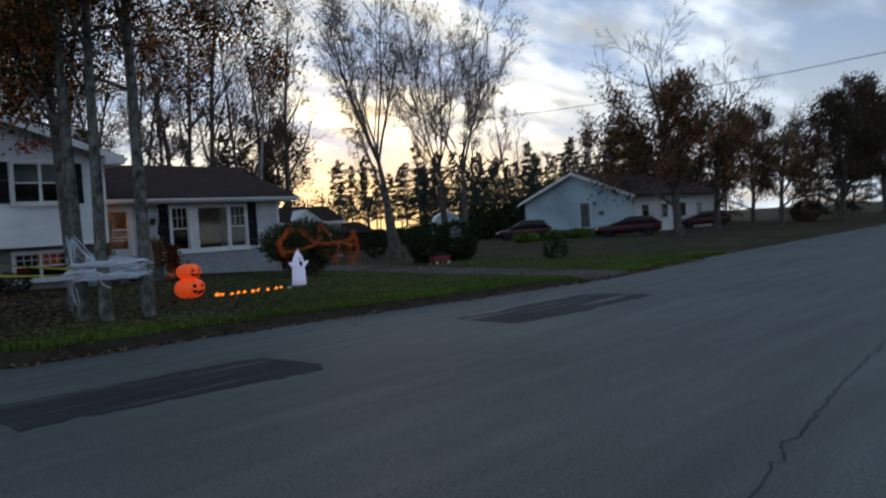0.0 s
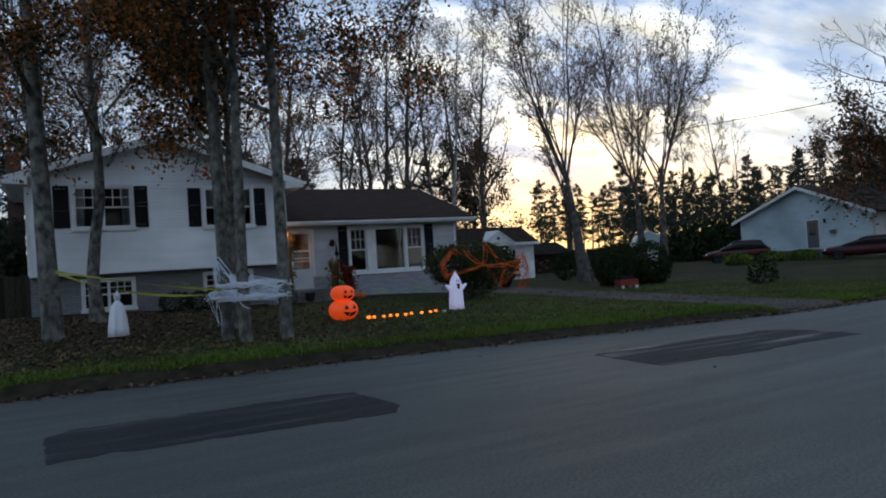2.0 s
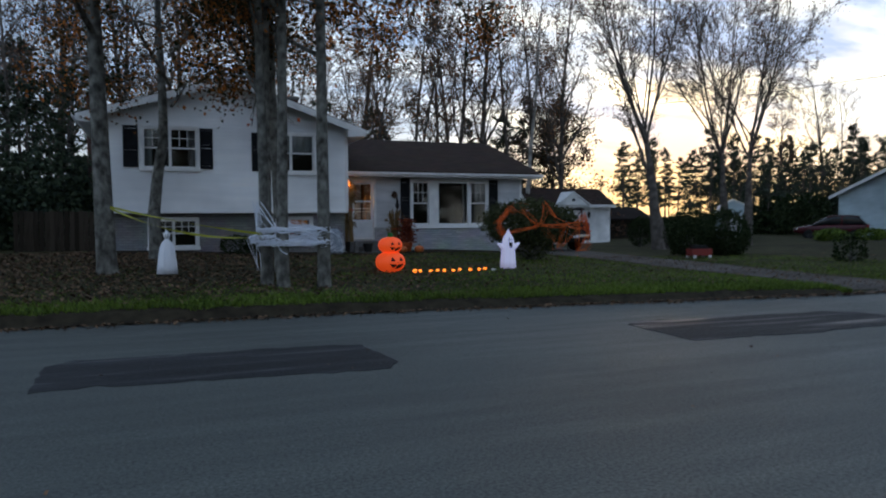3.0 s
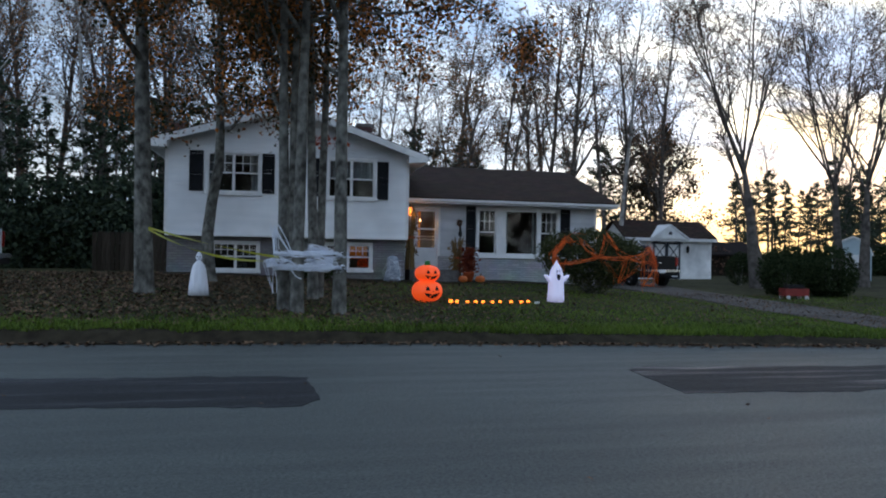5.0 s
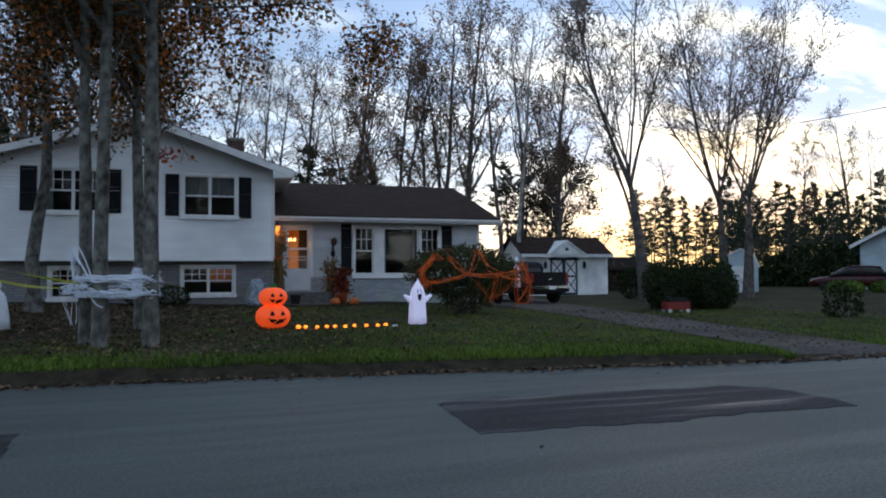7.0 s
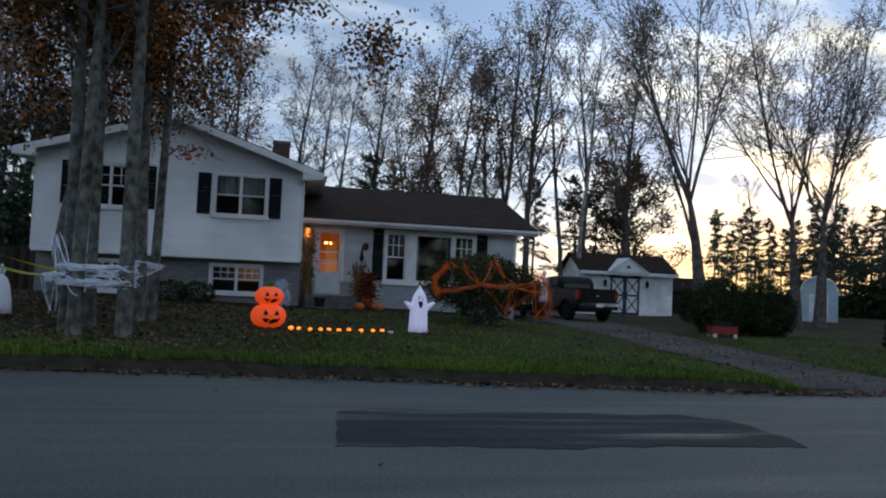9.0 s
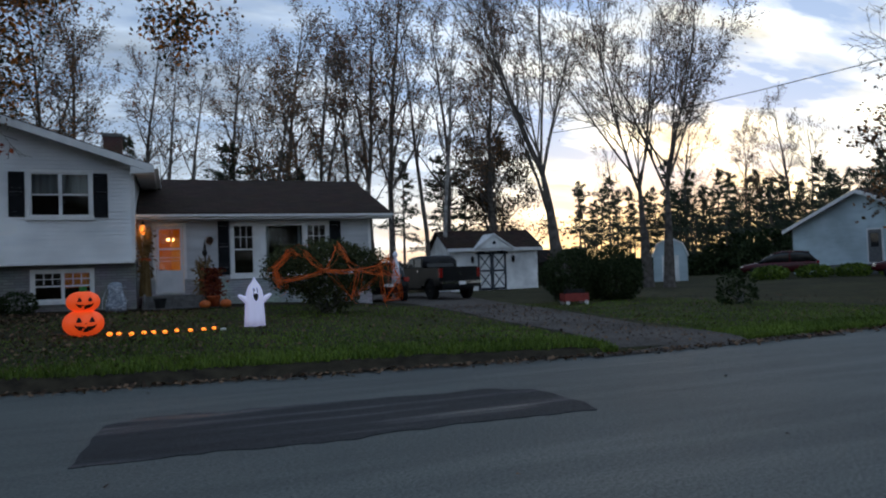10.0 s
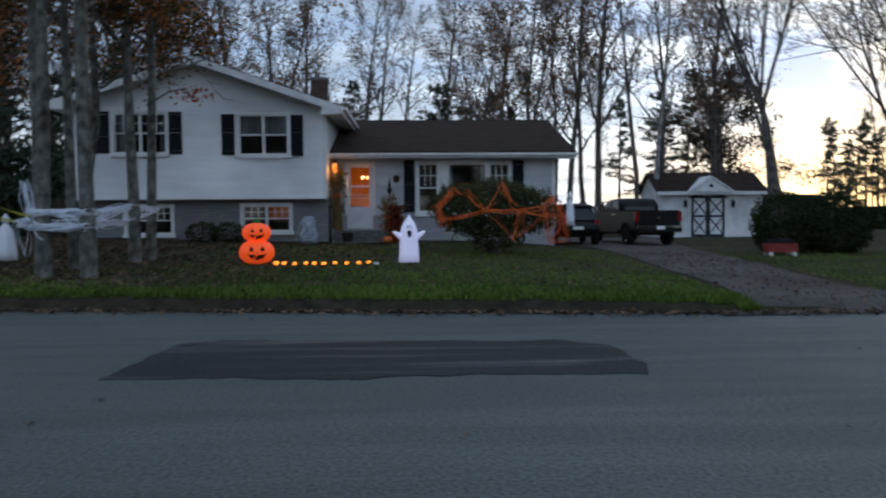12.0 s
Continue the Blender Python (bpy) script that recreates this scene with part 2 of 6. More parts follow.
def worn_asphalt(name, c1, c2, rough, spec, streak=0.35, polish=(0.42, 0.66)):
    """Asphalt: stone grain, bands polished by tyres along the street, and broad stains."""
    m = bpy.data.materials.new(name)
    m.use_nodes = True
    add, link = nodes_of(m.node_tree)
    out, bs, tc = add("ShaderNodeOutputMaterial"), add("ShaderNodeBsdfPrincipled"), add("ShaderNodeTexCoord")
    bs.inputs["Specular IOR Level"].default_value = spec

    def field(scale, stretch, detail=5.0):
        mp, no = add("ShaderNodeMapping"), add("ShaderNodeTexNoise")
        mp.inputs["Scale"].default_value = stretch
        no.inputs["Scale"].default_value, no.inputs["Detail"].default_value = scale, detail
        link(tc.outputs["Object"], mp.inputs["Vector"])
        link(mp.outputs["Vector"], no.inputs["Vector"])
        return no.outputs["Fac"]

    def span(value, lo, hi, a, b):
        n = add("ShaderNodeMapRange")
        for k, v in zip(("From Min", "From Max", "To Min", "To Max"), (lo, hi, a, b)):
            n.inputs[k].default_value = v
        link(value, n.inputs["Value"])
        return n.outputs["Result"]
    grain, band, stain = field(38.0, (1, 1, 1), 8.0), field(1.0, (0.28, 2.6, 1)), field(0.3, (0.6, 1.2, 1), 6.0)
    rp = add("ShaderNodeValToRGB")
    ramp(rp, [(0.36, c1), (0.64, c2)])
    link(grain, rp.inputs["Fac"])
    gain = add("ShaderNodeMath", op="MULTIPLY")
    link(span(stain, 0.3, 0.7, 0.72, 1.22), gain.inputs[0])
    link(span(band, 0.34, 0.66, 1 - streak * 0.5, 1 + streak * 0.5), gain.inputs[1])
    sc = add("ShaderNodeVectorMath", op="SCALE")
    link(rp.outputs["Color"], sc.inputs[0])
    link(gain.outputs[0], sc.inputs["Scale"])
    link(sc.outputs["Vector"], bs.inputs["Base Color"])
    link(span(band, *polish, rough[1], rough[0]), bs.inputs["Roughness"])
    bp = add("ShaderNodeBump")
    bp.inputs["Strength"].default_value, bp.inputs["Distance"].default_value = 0.5, 0.03
    link(field(110.0, (1, 1, 1), 3.0), bp.inputs["Height"])
    link(bp.outputs["Normal"], bs.inputs["Normal"])
    link(bs.outputs[0], out.inputs[0])
    return m


M = {
    "asphalt": worn_asphalt("asphalt", (0.030, 0.037, 0.034), (0.100, 0.113, 0.103), (0.60, 0.70), 0.6, 0.14),
    "patch": worn_asphalt("fresh_asphalt", (0.010, 0.011, 0.013), (0.038, 0.040, 0.044), (0.32, 0.80), 0.32, 0.9, (0.54, 0.68)),
    "crack": mat("crack_filler", (0.02, 0.02, 0.022), (0.035, 0.035, 0.036), 6.0, 0.7, 0.1),
    "gravel": mat("driveway_gravel", (0.066, 0.058, 0.052), (0.135, 0.120, 0.108), 14.0, 0.95, 0.8, 90.0, big=0.4),
    "soil": mat("lawn_soil", (0.026, 0.025, 0.012), (0.052, 0.050, 0.022), 1.6, 0.95, 0.6, 30.0, big=0.25),
    "grass": mat("grass", (0.050, 0.088, 0.010), (0.150, 0.215, 0.030), 0.5, 0.7, 0.0, per="island", big=0.3, translucent=0.3),
    "dead_leaf": mat("fallen_leaf", (0.035, 0.020, 0.011), (0.17, 0.105, 0.062), 2.0, 0.8, 0.0, per="island"),
    "bark": mat("bark", (0.045, 0.043, 0.038), (0.22, 0.215, 0.19), 7.0, 0.95, 0.8, 26.0, big=2.2, stretch=(1, 1, 0.7)),
    "bark_far": mat("bark_dark", (0.055, 0.048, 0.044), (0.15, 0.132, 0.115), 4.0, 0.95, 0.3, 20.0),
    "birch": mat("birch_bark", (0.12, 0.11, 0.10), (0.42, 0.40, 0.38), 3.0, 0.8, 0.3, 20.0),
    "rust": autumn("rusty_leaves", [(0.022, 0.030, 0.010), (0.055, 0.042, 0.014), (0.13, 0.062, 0.020), (0.26, 0.10, 0.026), (0.50, 0.17, 0.035)], 0.35),
    "dull_rust": autumn("dull_brown_leaves", [(0.045, 0.042, 0.024), (0.095, 0.065, 0.038), (0.17, 0.092, 0.048), (0.32, 0.14, 0.05)], 0.3),
    "brown_leaf": mat("brown_leaves", (0.09, 0.055, 0.042), (0.22, 0.12, 0.08), 0.7, 0.7, 0.0, per="island", translucent=0.35),
    "needle": mat("spruce_needles", (0.018, 0.030, 0.018), (0.048, 0.066, 0.034), 0.8, 0.7, 0.0, per="island"),
    "shrub": mat("shrub_leaves", (0.016, 0.026, 0.010), (0.045, 0.06, 0.026), 1.2, 0.95, 0.0, per="island", translucent=0.2),
    "siding": mat("white_vinyl_siding", (0.74, 0.76, 0.78), (0.83, 0.84, 0.85), 1.3, 0.5, 0.05, 40.0, big=0.3, stretch=(0.3, 1, 3)),
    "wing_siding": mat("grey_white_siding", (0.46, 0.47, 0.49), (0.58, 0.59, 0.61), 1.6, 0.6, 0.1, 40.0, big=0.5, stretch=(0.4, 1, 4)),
    "trim": mat("white_trim", (0.70, 0.70, 0.70), (0.82, 0.82, 0.81), 4.0, 0.5, 0.05),
    "soffit": mat("soffit", (0.5, 0.5, 0.5), (0.6, 0.6, 0.6), 4.0, 0.6, 0.05),
    "shutter": mat("black_shutter", (0.007, 0.008, 0.010), (0.013, 0.014, 0.017), 6.0, 0.75, 0.1),
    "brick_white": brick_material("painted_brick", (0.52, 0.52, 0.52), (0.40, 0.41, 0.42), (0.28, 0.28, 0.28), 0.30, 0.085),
    "brick_grey": brick_material("grey_brick", (0.34, 0.34, 0.34), (0.26, 0.26, 0.27), (0.18, 0.18, 0.18), 0.30, 0.085),
    "brick_red": brick_material("chimney_brick", (0.14, 0.07, 0.05), (0.10, 0.05, 0.04), (0.12, 0.11, 0.1), 0.21, 0.07),
    "shingle": brick_material("roof_shingles", (0.060, 0.037, 0.027), (0.036, 0.023, 0.018), (0.018, 0.012, 0.010), 0.30, 0.14, 1.0),
    "concrete": mat("concrete", (0.10, 0.095, 0.09), (0.17, 0.165, 0.16), 6.0, 0.9, 0.3, big=1.0),
    "wood": mat("weathered_wood", (0.028, 0.022, 0.016), (0.06, 0.048, 0.036), 5.0, 0.9, 0.4, stretch=(4, 4, 0.4), per="object"),
    "door": mat("painted_door", (0.62, 0.63, 0.65), (0.72, 0.73, 0.75), 3.0, 0.4, 0.03),
    "curtain": mat("curtain", (0.34, 0.34, 0.36), (0.5, 0.5, 0.5), 3.0, 0.9, 0.2, stretch=(12, 1, 0.2)),
    # the dimness of unlit rooms, put into a near-black wall colour
    "room": mat("unlit_room_shade", (0.030, 0.024, 0.020), (0.05, 0.04, 0.032), 1.0, 0.7, 0.0),
    "hall": mat("hall_wall", (0.62, 0.25, 0.03), (0.70, 0.32, 0.05), 1.0, 0.9, 0.0),
    "hall_door": mat("hall_door", (0.85, 0.55, 0.12), (0.9, 0.6, 0.15), 2.0, 0.6, 0.0),
    "orange_paper": mat("orange_paper", (0.75, 0.22, 0.02), (0.85, 0.30, 0.04), 2.0, 0.9, 0.0, translucent=0.5),
    "juniper": mat("juniper_leaves", (0.026, 0.036, 0.012), (0.085, 0.095, 0.036), 1.2, 0.7, 0.0, per="island", translucent=0.25),
    "red_leaf": mat("red_leaves", (0.25, 0.03, 0.015), (0.42, 0.09, 0.03), 1.0, 0.7, 0.0, per="island", translucent=0.4),
    "bank": mat("bare_bank_soil", (0.018, 0.014, 0.010), (0.045, 0.038, 0.024), 5.0, 0.95, 0.8, 40.0),
    "oak": mat("dark_oak_leaves", (0.022, 0.022, 0.012), (0.075, 0.045, 0.02), 0.7, 0.7, 0.0, per="island", translucent=0.25),
    "glass": glass_material(),
    "orange_cloth": glowing("orange_inflatable", (1.0, 0.085, 0.012), 0.46, 0.5, (0.80, 0.11, 0.02)),
    "orange_lit": glowing("lit_pumpkin", (1.0, 0.24, 0.02), 2.6),
    "lamp_hot": glowing("lamp_flame", (1.0, 0.30, 0.05), 1.1),
    "bulb": glowing("warm_bulb", (1.0, 0.55, 0.2), 9.0),
    "ghost": glowing("ghost_cloth", (0.62, 0.58, 1.0), 0.28, 0.7, (0.80, 0.80, 0.85)),
    "ghost_plain": mat("white_sheet", (0.80, 0.82, 0.88), (0.88, 0.89, 0.94), 5.0, 0.9, 0.3, stretch=(6, 6, 0.6)),
    "black": mat("matt_black", (0.008, 0.008, 0.008), (0.016, 0.016, 0.016), 8.0, 0.7, 0.0),
    "stem": mat("green_stem", (0.02, 0.14, 0.03), (0.04, 0.22, 0.05), 8.0, 0.6, 0.1),
    "web": mat("white_web", (0.76, 0.80, 0.88), (0.84, 0.87, 0.93), 6.0, 0.9, 0.0, translucent=0.1),
    "web_orange": mat("orange_web", (0.80, 0.13, 0.02), (0.95, 0.26, 0.06), 6.0, 0.8, 0.0, translucent=0.3),
    "tape": mat("caution_tape", (0.30, 0.30, 0.02), (0.42, 0.42, 0.04), 2.0, 0.4, 0.0, translucent=0.3),
    "black_paint": mat("black_car_paint", (0.006, 0.006, 0.007), (0.010, 0.010, 0.011), 3.0, 0.28, 0.0),
    "red_paint": mat("maroon_car_paint", (0.045, 0.008, 0.010), (0.065, 0.012, 0.015), 3.0, 0.2, 0.0),
    "white_paint": mat("white_car_paint", (0.55, 0.55, 0.56), (0.65, 0.65, 0.66), 3.0, 0.25, 0.0),
    "grey_metal": mat("grey_metal", (0.10, 0.11, 0.12), (0.17, 0.18, 0.19), 6.0, 0.4, 0.05, metal=0.5),
    "chrome": mat("chrome", (0.6, 0.6, 0.6), (0.75, 0.75, 0.75), 5.0, 0.15, 0.0, metal=1.0),
    "tyre": mat("tyre_rubber", (0.012, 0.012, 0.012), (0.022, 0.022, 0.022), 12.0, 0.9, 0.2),
    "tail_light": mat("red_lens", (0.22, 0.012, 0.010), (0.30, 0.018, 0.014), 5.0, 0.2, 0.0),
    "car_glass": mat("dark_car_glass", (0.012, 0.014, 0.016), (0.02, 0.022, 0.024), 2.0, 0.05, 0.0),
    "wagon_red": mat("red_wagon_paint", (0.16, 0.016, 0.014), (0.24, 0.025, 0.02), 4.0, 0.4, 0.05),
    "straw": mat("corn_stalk", (0.10, 0.062, 0.025), (0.24, 0.16, 0.07), 5.0, 0.9, 0.2, stretch=(8, 8, 0.5)),
    "mum": mat("dark_red_flowers", (0.09, 0.014, 0.008), (0.20, 0.045, 0.016), 5.0, 0.8, 0.0, per="island"),
    "pumpkin": mat("pumpkin_skin", (0.42, 0.085, 0.012), (0.55, 0.14, 0.02), 5.0, 0.5, 0.1),
    "terracotta": mat("terracotta", (0.36, 0.07, 0.02), (0.45, 0.11, 0.04), 6.0, 0.7, 0.1),
    "pale_blue": mat("pale_blue_siding", (0.42, 0.52, 0.56), (0.5, 0.6, 0.64), 1.2, 0.6, 0.05, big=0.3, stretch=(1, 1, 4)),
    "shed_white": mat("shed_siding", (0.74, 0.74, 0.73), (0.84, 0.84, 0.83), 2.0, 0.7, 0.1, big=0.5),
    "navy": mat("dark_blue_trim", (0.02, 0.026, 0.036), (0.035, 0.042, 0.055), 5.0, 0.6, 0.1),
    "gauze": mat("grey_gauze", (0.18, 0.21, 0.26), (0.40, 0.44, 0.50), 14.0, 0.9, 0.4),
    "cable": mat("cable", (0.02, 0.02, 0.02), (0.03, 0.03, 0.03), 4.0, 0.6, 0.0),
}
for key, level in (("black_paint", 0.22), ("car_glass", 0.4), ("red_paint", 0.3)):
    M[key].node_tree.nodes["Principled BSDF"].inputs["Specular IOR Level"].default_value = level

# ---- mesh helpers ----


def part(name, bm, material, parent=None, label="", smooth=False):
    """Links a bmesh as one mesh object, under a thing or a part where one is given."""
    me = bpy.data.meshes.new(name)
    bm.normal_update()
    bm.to_mesh(me)
    bm.free()
    me.materials.append(M[material])
    if smooth:
        me.shade_smooth()
    ob = new(name, me)
    if parent:
        ob.parent = parent
    if label:
        ob["label"] = label
    return ob


def raw(name, verts, faces, material, parent=None, smooth=False):
    me = bpy.data.meshes.new(name)
    me.from_pydata(verts, [], faces)
    me.materials.append(M[material])
    if smooth:
        me.shade_smooth()
    ob = new(name, me)
    if parent:
        ob.parent = parent
    return ob


def thing(name, m=None, label="", category="", group="", kind=""):
    ob = new(name)
    ob.empty_display_size = 0.2
    if m is not None:
        ob.matrix_basis = m
    return tagged(ob, label, category, group, kind)


def box(bm, x0, x1, y0, y1, z0, z1, bevel=0.0):
    vs = [bm.verts.new(p) for p in ((x0, y0, z0), (x1, y0, z0), (x1, y1, z0), (x0, y1, z0), (x0, y0, z1), (x1, y0, z1), (x1, y1, z1), (x0, y1, z1))]
    fs = [bm.faces.new([vs[i] for i in f]) for f in ((3, 2, 1, 0), (4, 5, 6, 7), (0, 1, 5, 4), (1, 2, 6, 5), (2, 3, 7, 6), (3, 0, 4, 7))]
    if bevel:
        bmesh.ops.bevel(bm, geom=list({e for f in fs for e in f.edges}), offset=bevel, segments=2, affect="EDGES")
    return bm


def boxed(x0, x1, y0, y1, z0, z1, bevel=0.0):
    return box(bmesh.new(), x0, x1, y0, y1, z0, z1, bevel)


def prism(bm, outline, y0, y1, axis="y"):
    """An outline in the plane across the axis (x,z for y; y,z for x; x,y for z), drawn out from y0 to y1."""
    def at(p, d):
        return (p[0], d, p[1]) if axis == "y" else (d, p[0], p[1]) if axis == "x" else (p[0], p[1], d)
    a, b = [bm.verts.new(at(p, y0)) for p in outline], [bm.verts.new(at(p, y1)) for p in outline]
    n = len(outline)
    fs = [bm.faces.new(a), bm.faces.new(b[::-1])] + [bm.faces.new((a[(i + 1) % n], a[i], b[i], b[(i + 1) % n])) for i in range(n)]
    bmesh.ops.recalc_face_normals(bm, faces=fs)
    return bm


def uv_world(ob, flat=False):
    """Texture coordinates in metres: along and up a wall, or along and up a roof slope."""
    me = ob.data
    layer = me.uv_layers.new(name="metres")
    for poly in me.polygons:
        n = poly.normal
        for li in poly.loop_indices:
            v = me.vertices[me.loops[li].vertex_index].co
            if abs(n.z) > 0.5:
                layer.data[li].uv = (v.y, math.hypot(v.x, v.z) if flat else v.x) if flat else (v.x, math.hypot(v.y, v.z))
            elif abs(n.x) > abs(n.y):
                layer.data[li].uv = (v.y, v.z)
            else:
                layer.data[li].uv = (v.x, v.z)
    return ob


def lathe(bm, profile, sides=20, wobble=None, centre=(0, 0)):
    """Turns (radius, z) about the upright axis; wobble(angle, k) scales the radius."""
    rings = []
    for k, (r, z) in enumerate(profile):
        ring = []
        for i in range(sides):
            a = 2 * math.pi * i / sides
            f = wobble(a, k / (len(profile) - 1)) if wobble else 1.0
            ring.append(bm.verts.new((centre[0] + r * f * math.cos(a), centre[1] + r * f * math.sin(a), z)))
        rings.append(ring)
    for a, b in zip(rings, rings[1:]):
        for i in range(sides):
            bm.faces.new((a[i], a[(i + 1) % sides], b[(i + 1) % sides], b[i]))
    bm.faces.new(rings[0][::-1])
    bm.faces.new(rings[-1])
    return bm


def tubes(lines):
    """Vertices and faces of tubes along (points, radii, sides)."""
    verts, faces = [], []
    for pts, radii, sides in lines:
        pts = np.asarray(pts, float)
        tan = np.gradient(pts, axis=0)
        tan /= np.linalg.norm(tan, axis=1)[:, None] + 1e-9
        ref = np.array((0.0, 0, 1)) if abs(tan[0][2]) < 0.8 else np.array((1.0, 0, 0))
        u = np.cross(tan, ref)
        u /= np.linalg.norm(u, axis=1)[:, None] + 1e-9
        w = np.cross(tan, u)
        ang = np.arange(sides) * 2 * np.pi / sides
        ring = pts[:, None, :] + np.asarray(radii)[:, None, None] * (np.cos(ang)[None, :, None] * u[:, None, :] + np.sin(ang)[None, :, None] * w[:, None, :])
        base = len(verts)
        verts.extend(map(tuple, ring.reshape(-1, 3)))
        for i in range(len(pts) - 1):
            for j in range(sides):
                a, b = base + i * sides + j, base + i * sides + (j + 1) % sides
                faces.append((a, b, b + sides, a + sides))
        faces.append(tuple(base + (len(pts) - 1) * sides + j for j in range(sides)))
    return verts, faces


def leaf_cards(points, size, rng, squash=1.0):
    """Small bent leaves, two triangles each, at the points, turned at random."""
    verts, faces = [], []
    for p in points:
        s = size * rng.uniform(0.6, 1.3)
        a = rng.normal(size=3)
        a /= np.linalg.norm(a)
        b = np.cross(a, rng.normal(size=3))
        b /= np.linalg.norm(b) + 1e-9
        b[2] *= squash
        n = len(verts)
        p = np.asarray(p)
        c = np.cross(a, b) * s * 0.18
        verts.extend((tuple(p - a * s * 0.5), tuple(p + b * s * 0.36 + c), tuple(p + a * s * 0.5), tuple(p - b * s * 0.36 + c)))
        faces.extend(((n, n + 1, n + 2), (n, n + 2, n + 3)))
    return verts, faces


# ---- the lie of the land ----
EDGE = [(-60, 11.6), (0, 10.95), (6, 10.72), (11, 10.1), (16, 9.55), (19, 9.7), (24, 10.2), (60, 12.2)]
RISE = [(-30, 0.6), (2, 0.6), (5, 0.5), (9, 0.43), (13, 0.41), (15.5, 0.30), (17, 0.16), (19, 0.10), (22, 0.02), (30, 0.05), (40, 0.25), (60, 0.25)]
SLOPE = [(0, 0.0), (0.10, 0.05), (0.22, 0.22), (0.42, 0.34), (0.6, 0.37), (5.7, 0.62), (13.3, 1.08), (20, 1.05), (30, 0.8), (60, 0.8)]


def bend(table, x):
    return float(np.interp(x, [p[0] for p in table], [p[1] for p in table]))


def edge_y(x):
    return bend(EDGE, x)


def lawn_z(x, y):
    v = y - edge_y(x)
    if v <= 0:
        return -0.05
    rough = 0.012 * noise.noise((x * 1.3, y * 1.3, 0)) + 0.03 * noise.noise((x * 0.2, y * 0.2, 4))
    return bend(RISE, x) * bend(SLOPE, v) + rough * min(1, v) + 0.012 * min(v / 0.2, 1)


def ground_sheet():
    xs = [-700, -250, -120, -70] + list(np.arange(-40, 66, 0.8)) + [80, 120, 250, 700]
    vs = [-800, -200, -60, -22, -17, -16.4, -16, -8, -0.3, -0.02, 0.0, 0.1, 0.2, 0.32, 0.5, 0.75] + list(np.arange(1.1, 36, 0.8)) + [40, 48, 60, 90, 200, 900]
    verts = []
    for v in vs:
        for x in xs:
            y = edge_y(x) + v
            verts.append((x, y, lawn_z(x, y) if v > -0.001 else (0.06 if v < -16.2 else -0.05)))
    n = len(xs)
    faces = [(j * n + i, j * n + i + 1, (j + 1) * n + i + 1, (j + 1) * n + i) for j in range(len(vs) - 1) for i in range(n - 1)]
    return tagged(raw("ground", verts, faces, "soil", smooth=True), "dark green autumn lawn rising from the road edge", "lawn", kind="structure")


def strip(name, left, right, z_of, material, label, category, steps=60, across=6):
    verts, faces = [], []
    for i in range(steps + 1):
        t = i / steps
        def at(line):
            d = [0.0]
            for p, q in zip(line, line[1:]):
                d.append(d[-1] + math.dist(p, q))
            return [float(np.interp(t * d[-1], d, [p[k] for p in line])) for k in (0, 1)]
        a, b = at(left), at(right)
        for j in range(across + 1):
            x, y = (a[k] + (b[k] - a[k]) * j / across for k in (0, 1))
            verts.append((x, y, z_of(x, y)))
    for i in range(steps):
        for j in range(across):
            a = i * (across + 1) + j
            faces.append((a, a + 1, a + across + 2, a + across + 1))
    ob = raw(name, verts, faces, material, smooth=True)
    return tagged(ob, label, category, kind="structure")


ground_sheet()
strip("road", [(x, -5.6) for x in range(-300, 301, 4)], [(x, edge_y(x) + 0.04 + 0.10 * noise.noise((x * 0.7, 0, 0)) if -60 < x < 60 else edge_y(x)) for x in range(-300, 301, 1)],
      lambda x, y: 0.0, "asphalt", "worn grey asphalt street with patches and cracks", "road", steps=600, across=4)
strip("driveway", [(15.5, 9.35), (16.3, 10.3), (16.7, 12.4), (17.4, 18.1), (17.9, 24), (17.2, 42)], [(20.8, 9.6), (19.1, 10.6), (18.9, 12.5), (20.3, 18.5), (21.7, 26), (25.5, 42)],
      lambda x, y: lawn_z(x, y) + 0.016 if y > edge_y(x) + 0.1 else 0.012, "gravel", "worn grey driveway strewn with leaves", "driveway", steps=90, across=14)

strip("bank", [(x, edge_y(x) - 0.05) for x in np.arange(-40, 15.9, 0.4)], [(x, edge_y(x) + 0.36 + 0.16 * noise.noise((x * 1.7, 3, 0))) for x in np.arange(-40, 15.9, 0.4)],
      lambda x, y: max(lawn_z(x, y), 0.0) + 0.012, "bank", "low bare soil bank between grass and road", "bank", steps=260, across=5)

# ground is darker in a strip along the foot of the house
strip("flower_bed", [(x, 22.95 + 0.15 * noise.noise((x, 0, 7))) for x in np.arange(0.5, 16.8, 0.5)], [(x, 25.4) for x in np.arange(0.5, 16.8, 0.5)],
      lambda x, y: lawn_z(x, y) + 0.03, "bank", "dark strip of ground along the house", "flower bed", steps=40, across=6)


def slab_patch(name, corners, label, seed):
    """A repair in the asphalt with a slightly uneven edge, 6 mm thick."""
    rng = np.random.default_rng(seed)
    pts = []
    for (x0, y0), (x1, y1) in zip(corners, corners[1:] + corners[:1]):
        n = max(2, int(math.dist((x0, y0), (x1, y1)) / 0.15))
        for i in range(n):
            t = i / n
            pts.append((x0 + (x1 - x0) * t + rng.normal() * 0.012, y0 + (y1 - y0) * t + rng.normal() * 0.03))
    bm = prism(bmesh.new(), pts, 0.0, 0.007, axis="z")
    return tagged(part(name, bm, "patch"), label, "road patch", kind="structure")


